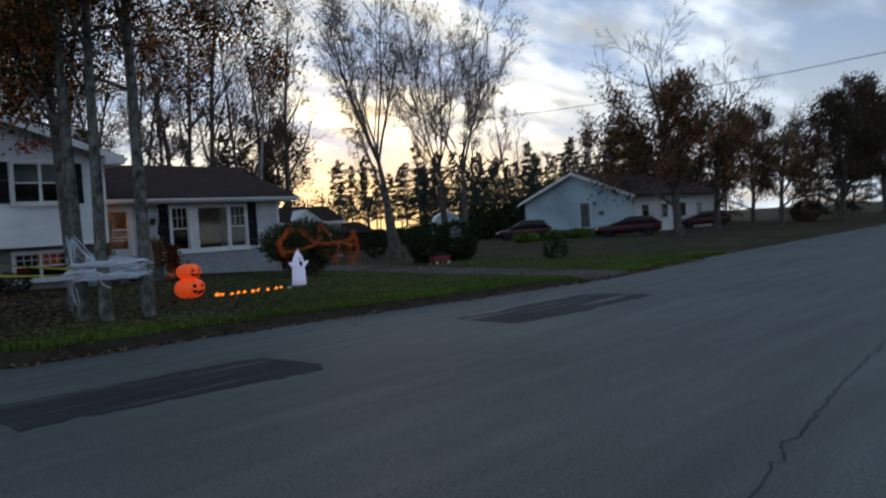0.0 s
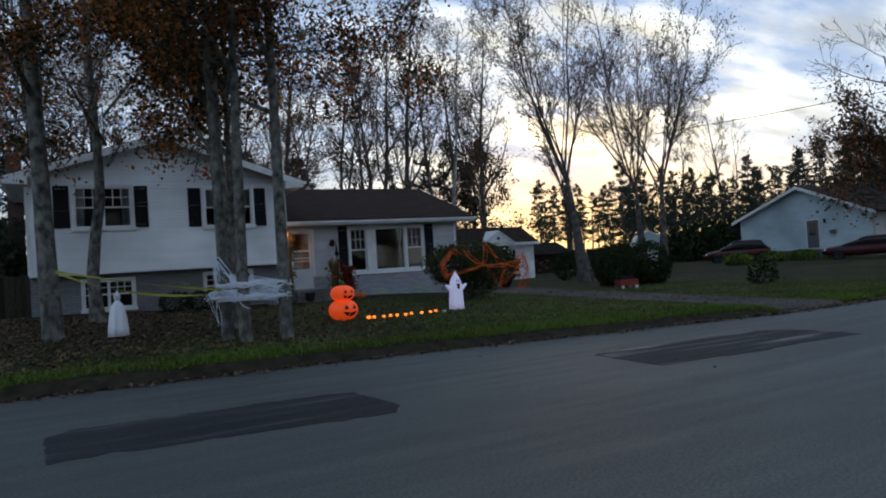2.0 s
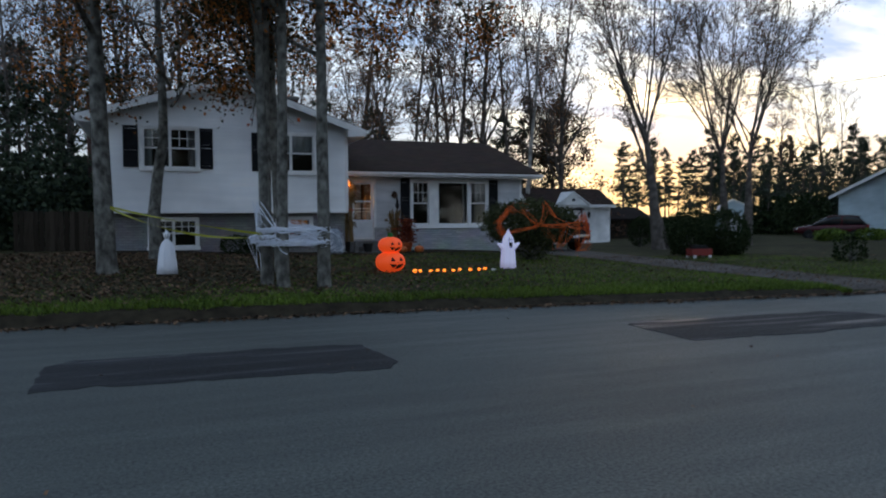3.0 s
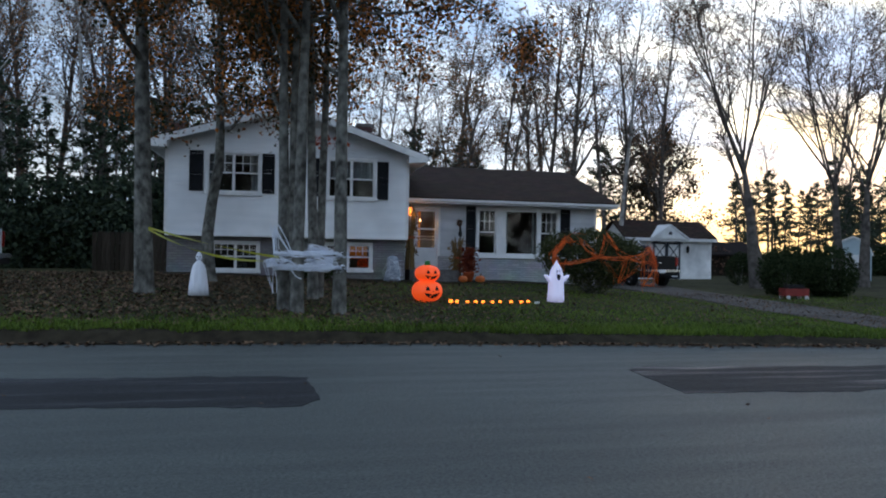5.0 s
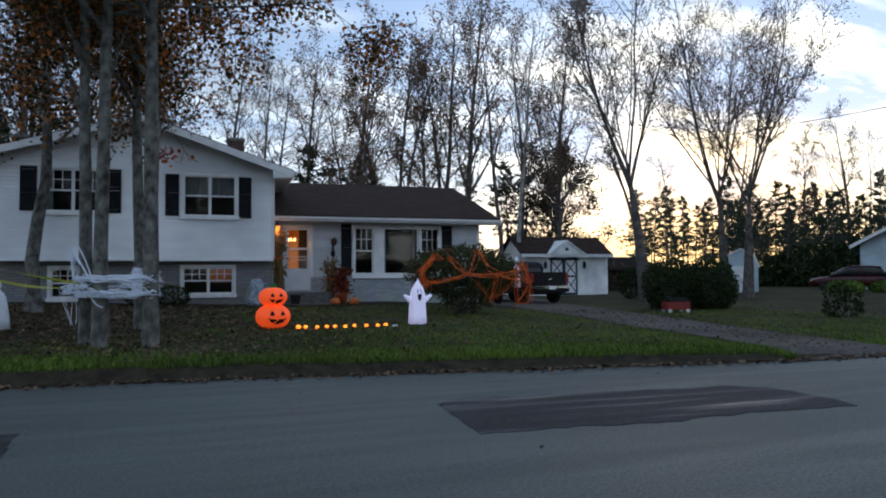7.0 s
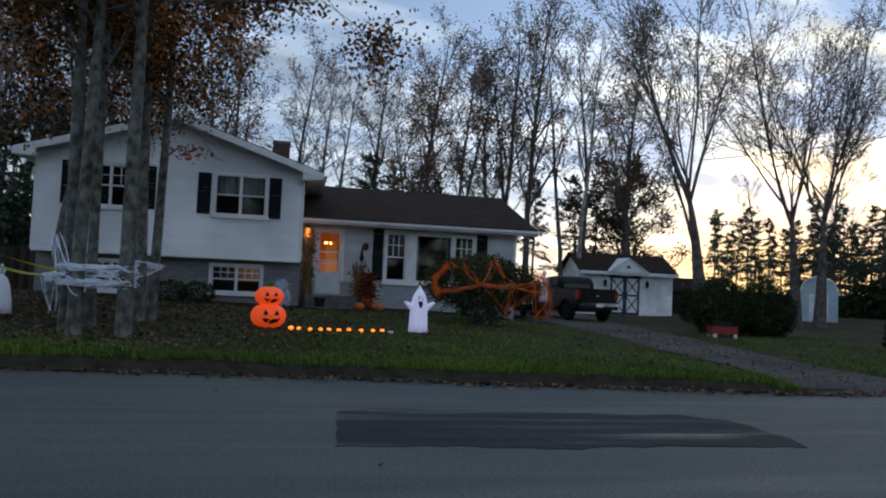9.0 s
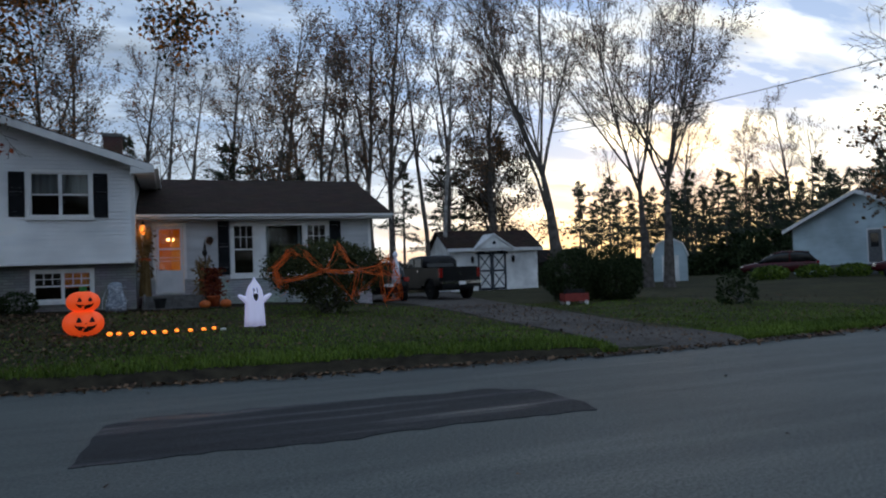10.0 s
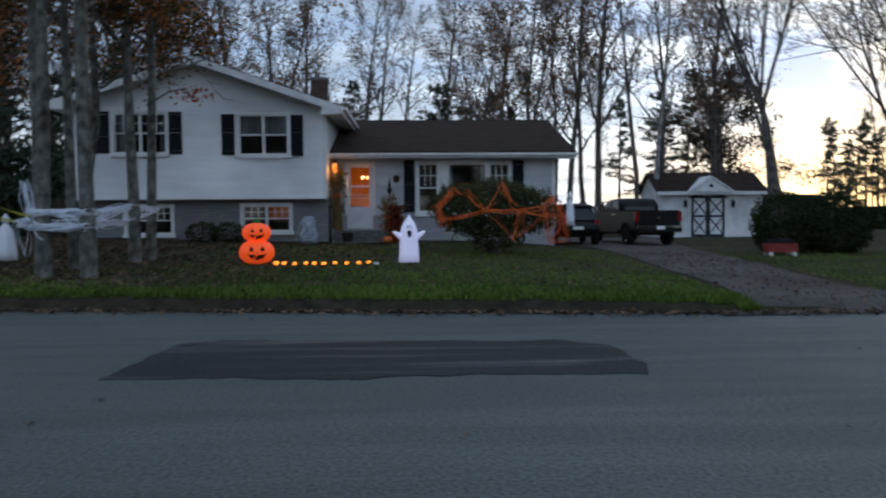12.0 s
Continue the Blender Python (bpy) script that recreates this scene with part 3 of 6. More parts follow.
slab_patch("road_patch", [(1.5, 6.35), (2.4, 6.28), (4.95, 6.05), (5.15, 6.4), (5.05, 7.6), (4.7, 7.78), (1.75, 7.85), (1.5, 7.6)], "dark rectangular asphalt repair in the street", 3)
slab_patch("road_patch", [(9.1, 6.2), (11.2, 6.12), (12.3, 6.2), (13.5, 6.1), (13.6, 6.5), (13.55, 7.4), (13.2, 7.7), (9.5, 8.0), (9.2, 7.75)], "dark long asphalt repair in the street", 4)


def crack(points, width, seed):
    rng = np.random.default_rng(seed)
    left, right = [], []
    for (x0, y0), (x1, y1) in zip(points, points[1:]):
        n = max(2, int(math.dist((x0, y0), (x1, y1)) / 0.12))
        for i in range(n):
            t = i / n
            x, y, w = x0 + (x1 - x0) * t + rng.normal() * 0.03, y0 + (y1 - y0) * t + rng.normal() * 0.03, width * rng.uniform(0.4, 1.3)
            left.append((x, y - w / 2))
            right.append((x, y + w / 2))
    verts = [(x, y, 0.0045) for x, y in left + right]
    n = len(left)
    return tagged(raw("road_crack", verts, [(i, i + 1, n + i + 1, n + i) for i in range(n - 1)], "crack"), "thin dark crack in the asphalt", "crack", kind="structure")


crack([(3.6, 0.1), (4.3, 0.24), (5.55, 0.4), (6.66, 0.55), (9.45, 0.82), (14, 1.1)], 0.02, 1)

# ---- house ----
Y0, YL, YW, YB = 23.6, 24.05, 25.2, 34.2         # upper front, lower front, wing front, back
XL, XR, XW = 0.86, 8.77, 16.42                   # left wall, block's right wall, wing's right wall
house = thing("house", label="white split-level house with black shutters and brown roof", category="house")


def cells(x0, x1, z0, z1, openings):
    xs = sorted({x0, x1, *[v for o in openings for v in o[:2] if x0 < v < x1]})
    zs = sorted({z0, z1, *[v for o in openings for v in o[2:] if z0 < v < z1]})
    for a, b in zip(xs, xs[1:]):
        for c, d in zip(zs, zs[1:]):
            if not any(o[0] - 1e-6 <= a and b <= o[1] + 1e-6 and o[2] - 1e-6 <= c and d <= o[3] + 1e-6 for o in openings):
                yield a, b, c, d


def pierced_wall(name, x0, x1, z0, z1, openings, y, material, thick=0.16, label=""):
    bm = bmesh.new()
    for a, b, c, d in cells(x0, x1, z0, z1, openings):
        box(bm, a, b, y, y + thick, c, d)
    bmesh.ops.remove_doubles(bm, verts=bm.verts, dist=1e-4)
    return uv_world(part(name, bm, material, house, label))


def lap_siding(name, x0, x1, z0, z1, openings, y, material, limit=None, lap=0.114, parent=None):
    """Courses of clapboard, each leaning out at its lower edge, cut round the openings; limit(z): the wall's span under a sloping roof."""
    verts, faces = [], []
    z = z0
    while z < z1 - 0.01:
        top = min(z + lap, z1)
        a0, b0 = limit(z - 0.01) if limit else (x0, x1)
        spans = [(a0, b0)]
        for o in openings:
            if o[2] < top - 0.02 and o[3] > z + 0.02:
                spans = [s for p, q in spans for s in ((p, min(q, o[0])), (max(p, o[1]), q)) if s[1] - s[0] > 0.01]
        for a, b in spans:
            n = len(verts)
            verts.extend(((a, y - 0.030, z), (b, y - 0.030, z), (b, y - 0.004, top), (a, y - 0.004, top), (a, y - 0.002, z), (b, y - 0.002, z)))
            faces.extend(((n, n + 1, n + 2, n + 3), (n + 4, n + 5, n + 1, n)))
        z = top
    return raw(name, verts, faces, material, parent or house)


def window(name, x0, x1, z0, z1, y, sashes=2, muntins=(0, 0), curtain="", parent=None, deep=0.1, facing=None):
    """A hung window: casing, sill, sashes with a meeting rail, panes, and what hangs behind."""
    w = new(name)
    w.parent = parent or house
    c = 0.085
    bm = bmesh.new()
    box(bm, x0 - c, x0, y - 0.05, y + deep, z0 - c, z1 + c)
    box(bm, x1, x1 + c, y - 0.05, y + deep, z0 - c, z1 + c)
    box(bm, x0, x1, y - 0.05, y + deep, z1, z1 + c)
    part("window_frame", bm, "trim", w)
    part("window_sill", boxed(x0 - c - 0.03, x1 + c + 0.03, y - 0.09, y + deep, z0 - c - 0.03, z0, 0.008), "trim", w)
    sw = (x1 - x0) / sashes
    for i in range(sashes):
        a, b = x0 + i * sw, x0 + (i + 1) * sw
        r, mid = 0.045, (z0 + z1) / 2
        bm = bmesh.new()
        for lo, hi, yy in ((z0, mid + r / 2, y + 0.02), (mid - r / 2, z1, y - 0.012)):
            box(bm, a, a + r, yy, yy + 0.035, lo, hi)
            box(bm, b - r, b, yy, yy + 0.035, lo, hi)
            box(bm, a + r, b - r, yy, yy + 0.035, lo, lo + r)
            box(bm, a + r, b - r, yy, yy + 0.035, hi - r, hi)
        nx, nz = muntins
        for k in range(1, nx):
            xm = a + r + (b - a - 2 * r) * k / nx
            box(bm, xm - 0.011, xm + 0.011, y, y + 0.02, mid + r, z1 - r)
        for k in range(1, nz):
            zm = mid + r + (z1 - mid - 2 * r) * k / nz
            box(bm, a + r, b - r, y + 0.001, y + 0.019, zm - 0.011, zm + 0.011)
        part("sash", bm, "trim", w)
        for lo, hi, yy in ((z0 + r, mid - r / 2, y + 0.036), (mid + r / 2, z1 - r, y + 0.006)):
            pane = part("pane", boxed(a + r, b - r, yy, yy + 0.004, lo, hi), "glass", w)
            pane.visible_shadow = False
    if curtain:
        for a, b, lo in {"half": ((x0, x1, (z0 + z1) / 2 - 0.02),), "sides": ((x0, x0 + 0.26, z0), (x1 - 0.26, x1, z0)), "blind": ((x0, x1, z1 - 0.42 * (z1 - z0)),)}[curtain]:
            bm = bmesh.new()
            n = max(3, int((b - a) / 0.04))
            rows = [[bm.verts.new((a + (b - a) * i / n, y + deep + 0.06 + 0.022 * math.sin(i * 1.5 + 0.3 * math.sin(i)), z)) for i in range(n + 1)] for z in (lo, z1)]
            for i in range(n):
                bm.faces.new((rows[0][i], rows[0][i + 1], rows[1][i + 1], rows[1][i]))
            part("curtain", bm, "curtain", w)
    return w


def shutter(x0, x1, z0, z1, y):
    s = new("shutter")
    s.parent = house
    bm = bmesh.new()
    r, mid = 0.05, z0 + (z1 - z0) * 0.48
    for a, b in ((x0, x0 + r), (x1 - r, x1)):
        box(bm, a, b, y - 0.05, y - 0.022, z0, z1)
    for lo, hi in ((z0, z0 + 0.07), (mid - 0.03, mid + 0.03), (z1 - 0.07, z1)):
        box(bm, x0 + r, x1 - r, y - 0.05, y - 0.022, lo, hi)
    part("stile", bm, "shutter", s)
    bm = bmesh.new()
    z = z0 + 0.07
    while z < z1 - 0.1:
        if abs(z - mid) > 0.05:
            q = [bm.verts.new(p) for p in ((x0 + r, y - 0.046, z), (x1 - r, y - 0.046, z), (x1 - r, y - 0.026, z + 0.034), (x0 + r, y - 0.026, z + 0.034))]
            bm.faces.new(q)
        z += 0.036
    part("louvre_bank", bm, "shutter", s)
    part("backing", boxed(x0 + r, x1 - r, y - 0.028, y - 0.022, z0, z1), "shutter", s)
    return s


UP = [(2.16, 3.78, 3.36, 4.62), (6.05, 7.6, 3.30, 4.56)]
LOW = [(2.32, 3.75, 0.80, 1.68), (6.03, 7.55, 0.86, 1.70)]
Z_UP, Z_EAVE, Z_PEAK, X_MID = 1.95, 4.72, 6.28, 4.82


Z_LEFT, Z_RIGHT, Z_TOP = 4.97, 4.84, 6.17         # where the gable wall meets the roof
GABLE = [(XL, Z_EAVE), (XR, Z_EAVE), (XR, Z_RIGHT), (X_MID, Z_TOP), (XL, Z_LEFT)]


def gable_span(z):
    f, g = (max(0.0, (z - low) / (Z_TOP - low)) for low in (Z_LEFT, Z_RIGHT))
    return XL + (X_MID - XL) * f, XR + (X_MID - XR) * g


pierced_wall("wall_upper_front", XL, XR, Z_UP, Z_EAVE, UP, Y0, "siding")
bm = prism(bmesh.new(), GABLE, Y0, Y0 + 0.16)
part("gable_wall", bm, "siding", house)
part("gable_wall", prism(bmesh.new(), GABLE, YB - 0.16, YB), "siding", house)
lap_siding("siding", XL, XR, Z_UP, Z_PEAK - 0.2, [(o[0] - 0.085, o[1] + 0.085, o[2] - 0.11, o[3] + 0.085) for o in UP], Y0, "siding", gable_span)
part("corner_board", boxed(XL - 0.03, XL + 0.07, Y0 - 0.03, Y0 + 0.06, Z_UP, Z_EAVE), "trim", house)
part("corner_board", boxed(XR - 0.07, XR + 0.03, Y0 - 0.03, Y0 + 0.06, Z_UP, Z_EAVE), "trim", house)
part("starter_strip", boxed(XL, XR, Y0 - 0.032, Y0 - 0.002, Z_UP - 0.05, Z_UP), "trim", house)
part("overhang_soffit", boxed(XL, XR, Y0, YL + 0.16, Z_UP - 0.06, Z_UP - 0.01), "soffit", house)
pierced_wall("wall_lower_front", XL, XR, 0.2, Z_UP - 0.06, LOW, YL, "brick_grey")
part("wall_left", boxed(XL, XL + 0.16, Y0 + 0.16, YB, Z_UP, Z_EAVE), "siding", house)
uv_world(part("wall_left_base", boxed(XL, XL + 0.16, YL + 0.16, YB, 0.2, Z_UP - 0.06), "brick_grey", house))
part("wall_right", boxed(XR - 0.16, XR, Y0 + 0.16, YB, Z_UP, Z_EAVE), "siding", house)
uv_world(part("wall_right_base", boxed(XR - 0.16, XR, YL + 0.16, YB, 0.2, Z_UP - 0.06), "brick_grey", house))
part("wall_back", boxed(XL, XW, YB - 0.16, YB - 0.005, 0.2, 3.2), "siding", house)
part("wall_back", boxed(XL, XR, YB - 0.16, YB - 0.005, 3.2, Z_EAVE), "siding", house)
# inner faces use the near-black room colour in place of real shade
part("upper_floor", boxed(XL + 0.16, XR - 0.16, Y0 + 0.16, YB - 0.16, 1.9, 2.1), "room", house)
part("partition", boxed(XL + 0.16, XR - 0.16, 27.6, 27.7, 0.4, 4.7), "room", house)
# unseen wall added to keep the orange basement light off the left window
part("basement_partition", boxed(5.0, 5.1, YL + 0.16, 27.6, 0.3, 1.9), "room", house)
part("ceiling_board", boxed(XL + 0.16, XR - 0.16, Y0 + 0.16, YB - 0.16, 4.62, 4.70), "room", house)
for o, cu, mu in ((UP[0], "sides", (3, 2)), (UP[1], "half", (0, 0))):
    window("window", *o, Y0, 2, mu, cu)
window("window", *LOW[0], YL, 2, (3, 2), "")
window("window", *LOW[1], YL, 2, (3, 2), "")
for a, b, lo, hi in ((1.58, 2.02, 3.36, 4.67), (3.88, 4.28, 3.33, 4.65), (5.52, 5.92, 3.29, 4.58), (7.69, 8.08, 3.25, 4.55)):
    shutter(a, b, lo, hi, Y0)


def gable_roof(x0, x1, xm, zl, zr, zp, y0, y1, name="roof"):
    """Two slabs along y, meeting at the ridge, with fascia boards on the rakes and eaves."""
    r = new(name)
    r.parent = house
    t = 0.12
    for a, z0 in ((x0, zl), (x1, zr)):
        bm = prism(bmesh.new(), [(a, z0), (xm, zp), (xm, zp + t), (a, z0 + t)], y0, y1)
        uv_world(part("roof_slope", bm, "shingle", r), True)
        s = 1 if a < xm else -1
        for yy in (y0 - 0.03, y1):
            bm = prism(bmesh.new(), [(a, z0 - 0.13), (xm, zp - 0.13), (xm, zp + t * 0.75), (a, z0 + t * 0.75)], yy, yy + 0.03)
            part("rake_board", bm, "trim", r)
        part("fascia", boxed(min(a, a - 0.03 * s), max(a, a - 0.03 * s), y0, y1, z0 - 0.13, z0 + t * 0.7), "trim", r)
        part("soffit", prism(bmesh.new(), [(a, z0 - 0.11), (a + s * 0.5, z0 - 0.11), (a + s * 0.5, z0 - 0.09), (a, z0 - 0.09)], y0, y1), "soffit", r)
        bm = prism(bmesh.new(), [(a, z0 - 0.13), (a + s * 0.62, z0 - 0.17), (a + s * 0.62, z0 + 0.07)], y0 - 0.034, Y0)
        part("eave_return", bm, "trim", r)
        bm = bmesh.new()
        prism(bm, [(a - 0.03 * s, z0 - 0.02), (a - 0.14 * s, z0 - 0.02), (a - 0.14 * s, z0 + 0.09), (a - 0.125 * s, z0 + 0.09), (a - 0.125 * s, z0 - 0.005), (a - 0.03 * s, z0 - 0.005)], y0, y1)
        part("gutter", bm, "trim", r)
    return r


gable_roof(0.32, 9.34, X_MID, 4.84, 4.68, 6.22, 23.2, YB + 0.4)

# the wing
WINGS = [(11.72, 12.40, 1.46, 3.12), (12.74, 14.06, 1.46, 3.12), (14.16, 14.86, 1.46, 3.12), (9.30, 10.18, 0.92, 3.12)]
ZW = 3.34
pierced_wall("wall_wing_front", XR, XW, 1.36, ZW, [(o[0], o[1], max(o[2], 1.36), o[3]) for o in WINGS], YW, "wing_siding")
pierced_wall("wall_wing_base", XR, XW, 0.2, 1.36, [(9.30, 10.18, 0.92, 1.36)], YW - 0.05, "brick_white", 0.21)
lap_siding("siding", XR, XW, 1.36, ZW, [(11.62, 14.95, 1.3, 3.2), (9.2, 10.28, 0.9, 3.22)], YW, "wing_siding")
part("wall_wing_right", boxed(XW - 0.16, XW, YW + 0.16, YB - 0.16, 0.2, ZW), "siding", house)
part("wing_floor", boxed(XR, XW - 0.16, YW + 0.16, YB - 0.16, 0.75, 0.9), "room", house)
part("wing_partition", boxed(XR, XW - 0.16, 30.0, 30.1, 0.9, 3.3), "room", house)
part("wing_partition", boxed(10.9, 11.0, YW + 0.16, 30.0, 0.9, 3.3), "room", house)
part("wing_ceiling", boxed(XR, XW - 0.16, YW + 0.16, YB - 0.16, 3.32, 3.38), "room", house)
bm = bmesh.new()
prism(bm, [(YW, ZW), (29.8, 5.0), (YB, ZW)], XW - 0.16, XW, axis="x")
part("gable_wall", bm, "siding", house)
part("corner_board", boxed(XW - 0.07, XW + 0.03, YW - 0.03, YW + 0.06, 0.9, ZW), "trim", house)
window("window", *WINGS[0], YW, 1, (3, 2), "")
w = window("window", *WINGS[2], YW, 1, (3, 2), "")
pw = new("window")
pw.parent = house
bm = bmesh.new()
for a, b, c, d in cells(12.49, 14.07, 1.36, 3.22, [(12.80, 14.02, 1.50, 3.08)]):
    box(bm, a, b, YW - 0.04, YW + 0.1, c, d)
part("window_frame", bm, "trim", pw)
pane = part("pane", boxed(12.80, 14.02, YW + 0.02, YW + 0.026, 1.50, 3.08), "glass", pw)
pane.visible_shadow = False
part("window_sill", boxed(11.60, 14.97, YW - 0.11, YW - 0.05, 1.31, 1.37, 0.006), "trim", pw)
bm = bmesh.new()
for a, b in ((12.82, 12.92), (13.9, 14.0)):
    rows = [[bm.verts.new((a + (b - a) * i / 8, YW + 0.2 + 0.025 * math.sin(i * 1.7), z)) for i in range(9)] for z in (1.0, 3.1)]
    for i in range(8):
        bm.faces.new((rows[0][i], rows[0][i + 1], rows[1][i + 1], rows[1][i]))
part("curtain", bm, "curtain", pw)
shutter(11.24, 11.6, 1.46, 3.24, YW)
shutter(14.97, 15.36, 1.46, 3.22, YW)

wing_roof = new("roof")
wing_roof.parent = house
for a, s in ((24.6, 1), (YB + 0.6, -1)):
    bm = prism(bmesh.new(), [(a, 3.36), (29.8, 5.10), (29.8, 5.22), (a, 3.48)], XR + 0.01, 17.05, axis="x")
    uv_world(part("roof_slope", bm, "shingle", wing_roof))
    bm = prism(bmesh.new(), [(a, 3.24), (29.8, 4.98), (29.8, 5.18), (a, 3.44)], 17.05, 17.08, axis="x")
    part("rake_board", bm, "trim", wing_roof)
part("fascia", boxed(XR + 0.01, 17.05, 24.57, 24.6, 3.27, 3.42), "trim", wing_roof)
part("soffit", boxed(XR + 0.01, 17.05, 24.6, YW, 3.27, 3.29), "soffit", wing_roof)
bm = prism(bmesh.new(), [(24.57, 3.34), (24.47, 3.34), (24.46, 3.42), (24.475, 3.42), (24.48, 3.352), (24.57, 3.352)], XR + 0.02, 17.1, axis="x")
part("gutter", bm, "trim", wing_roof)

ch = new("chimney")
ch.parent = house
bm = boxed(7.5, 8.14, 29.5, 30.2, 4.9, 6.75)
uv_world(part("shaft", bm, "brick_red", ch))
bm = boxed(7.46, 8.18, 29.46, 30.24, 6.75, 6.88, 0.01)
part("chimney_cap", bm, "concrete", ch)

sc = new("side_chimney")
sc.parent = house
uv_world(part("shaft", boxed(0.08, 0.58, 29.2, 29.8, 0.2, 6.45), "brick_red", sc))
part("chimney_cap", boxed(0.04, 0.62, 29.16, 29.84, 6.45, 6.56, 0.01), "concrete", sc)

# front door behind a storm door
fd = new("door")
fd.parent = house
bm = bmesh.new()
for a, b, c, d in cells(9.22, 10.26, 0.90, 3.20, [(9.32, 10.16, 0.95, 3.10)]):
    box(bm, a, b, YW - 0.04, YW + 0.1, c, d)
part("door_frame", bm, "trim", fd)
bm = bmesh.new()
for a, b, c, d in cells(9.33, 10.15, 0.96, 3.09, [(9.42, 10.06, 1.66, 2.32), (9.42, 10.06, 2.38, 3.0)]):
    box(bm, a, b, YW, YW + 0.04, c, d)
bmesh.ops.remove_doubles(bm, verts=bm.verts, dist=1e-4)
part("storm_door", bm, "door", fd)
for lo, hi in ((1.66, 2.32), (2.38, 3.0)):
    p = part("pane", boxed(9.42, 10.06, YW + 0.018, YW + 0.022, lo, hi), "glass", fd)
    p.visible_shadow = False
part("door_handle", boxed(9.37, 9.40, YW - 0.06, YW, 1.72, 1.90, 0.008), "chrome", fd)

# ---- trees ----


def grow(rng, height, r0, levels, start=0.35, lean=(0, 0), wander=0.05, thin=0.008, stout=(0.42, 0.62)):
    """Limbs as (points, radii, sides) and the places of leaves. levels: (children, length against the parent, angle, upward pull) per order."""
    lines, tips = [], []

    def limb(p, d, length, r, order):
        n = 9 if order == 0 else 6 if order == 1 else 4 if order == 2 else 3
        pts, step = [p.copy()], length / n
        d = d / np.linalg.norm(d)
        dirs = [d.copy()]
        pull = levels[order - 1][3] if order else 0.0
        for i in range(n):
            d = d + rng.normal(size=3) * wander * (1 + 1.2 * min(order, 2)) + np.array((0, 0, pull))
            d /= np.linalg.norm(d)
            pts.append(pts[-1] + d * step)
            dirs.append(d.copy())
        radii = r * (1 - np.linspace(0, 1, n + 1) ** 1.1 * (0.86 if order == 0 else 0.8))
        lines.append((pts, np.maximum(radii, thin), (10, 6, 4, 3, 3)[order]))
        if order >= len(levels):
            tips.extend(pts[1:])
            return
        kids, ratio, angle, _ = levels[order]
        for k in range(kids):
            f = start + (1 - start) * (k + rng.uniform(0, 0.9)) / kids if order == 0 else rng.uniform(0.18, 1.0)
            i = min(int(f * n), n - 1)
            q = pts[i] + (pts[i + 1] - pts[i]) * (f * n - i)
            a = rng.uniform(0, 2 * np.pi) if order else k * 2.4 + rng.uniform(-0.5, 0.5)
            side = np.cross(dirs[i], (math.cos(a), math.sin(a), 0.1))
            side /= np.linalg.norm(side) + 1e-9
            t = math.radians(angle * rng.uniform(0.7, 1.3))
            kl = length * ratio * rng.uniform(0.65, 1.15) * (1.15 - 0.55 * f if order == 0 else 1 - 0.35 * f)
            limb(q, dirs[i] * math.cos(t) + side * math.sin(t), kl, float(np.interp(f * n, range(n + 1), radii)) * rng.uniform(*stout), order + 1)

    limb(np.zeros(3), np.array((lean[0], lean[1], 1.0)), height, r0, 0)
    return lines, tips


def tree_at(x, y, tree, label, turn=0.0, size=1.0, category="tree", group="", z=None):
    tree.matrix_basis = pose(x, y, (lawn_z(x, y) if z is None else z) - 0.05, 0, 0, turn) @ Matrix.Scale(size, 4)
    return tagged(tree, label, category, group)


def leafy(name, rng, lines, tips, bark, leaves, count, size, spread=0.3, keep=None):
    t = new(name)
    trunk_lines, twig_lines = [l for l in lines if l[2] >= 6], [l for l in lines if l[2] < 6]
    raw("trunk", *tubes(trunk_lines[:1]), bark, t, smooth=True)
    for line in trunk_lines[1:]:
        raw("limb", *tubes([line]), bark, t, smooth=True)
    if twig_lines:
        tagged(raw("twig_mass", *tubes(twig_lines), bark, t), kind="stuff")
    pts = [p for p in tips if keep is None or keep(p)]
    if leaves and pts:
        pick = rng.integers(0, len(pts), count)
        raw("crown", *leaf_cards([pts[i] + rng.normal(size=3) * spread for i in pick], size, rng), leaves, t)
    return t


def flare(lines, r):
    """Root flare on the first line."""
    pts, radii, sides = lines[0]
    pts = [pts[0], pts[0] + (pts[1] - pts[0]) * 0.12, pts[0] + (pts[1] - pts[0]) * 0.35] + list(pts[1:])
    radii = [r * 1.22, r * 1.06, r] + list(radii[1:])
    lines[0] = (pts, radii, 12)
    return lines


def front_maple(seed, height, r, lean, leaves, low=3.6, reach=9.0):
    rng = np.random.default_rng(seed)
    lines, tips = grow(rng, height, r, [(12, 0.34, 64, 0.04), (6, 0.5, 45, -0.01), (4, 0.5, 40, -0.02)], start=0.3, lean=lean, wander=0.013)
    lines = lines[:1] + [l for l in lines[1:] if max(p[0] for p in l[0]) < reach + 0.5]
    return leafy("maple_tree", rng, flare(lines, r), tips, "bark", "rust", leaves, 0.10, 0.27, keep=lambda p: low < p[2] < 9.5 and p[0] < reach)


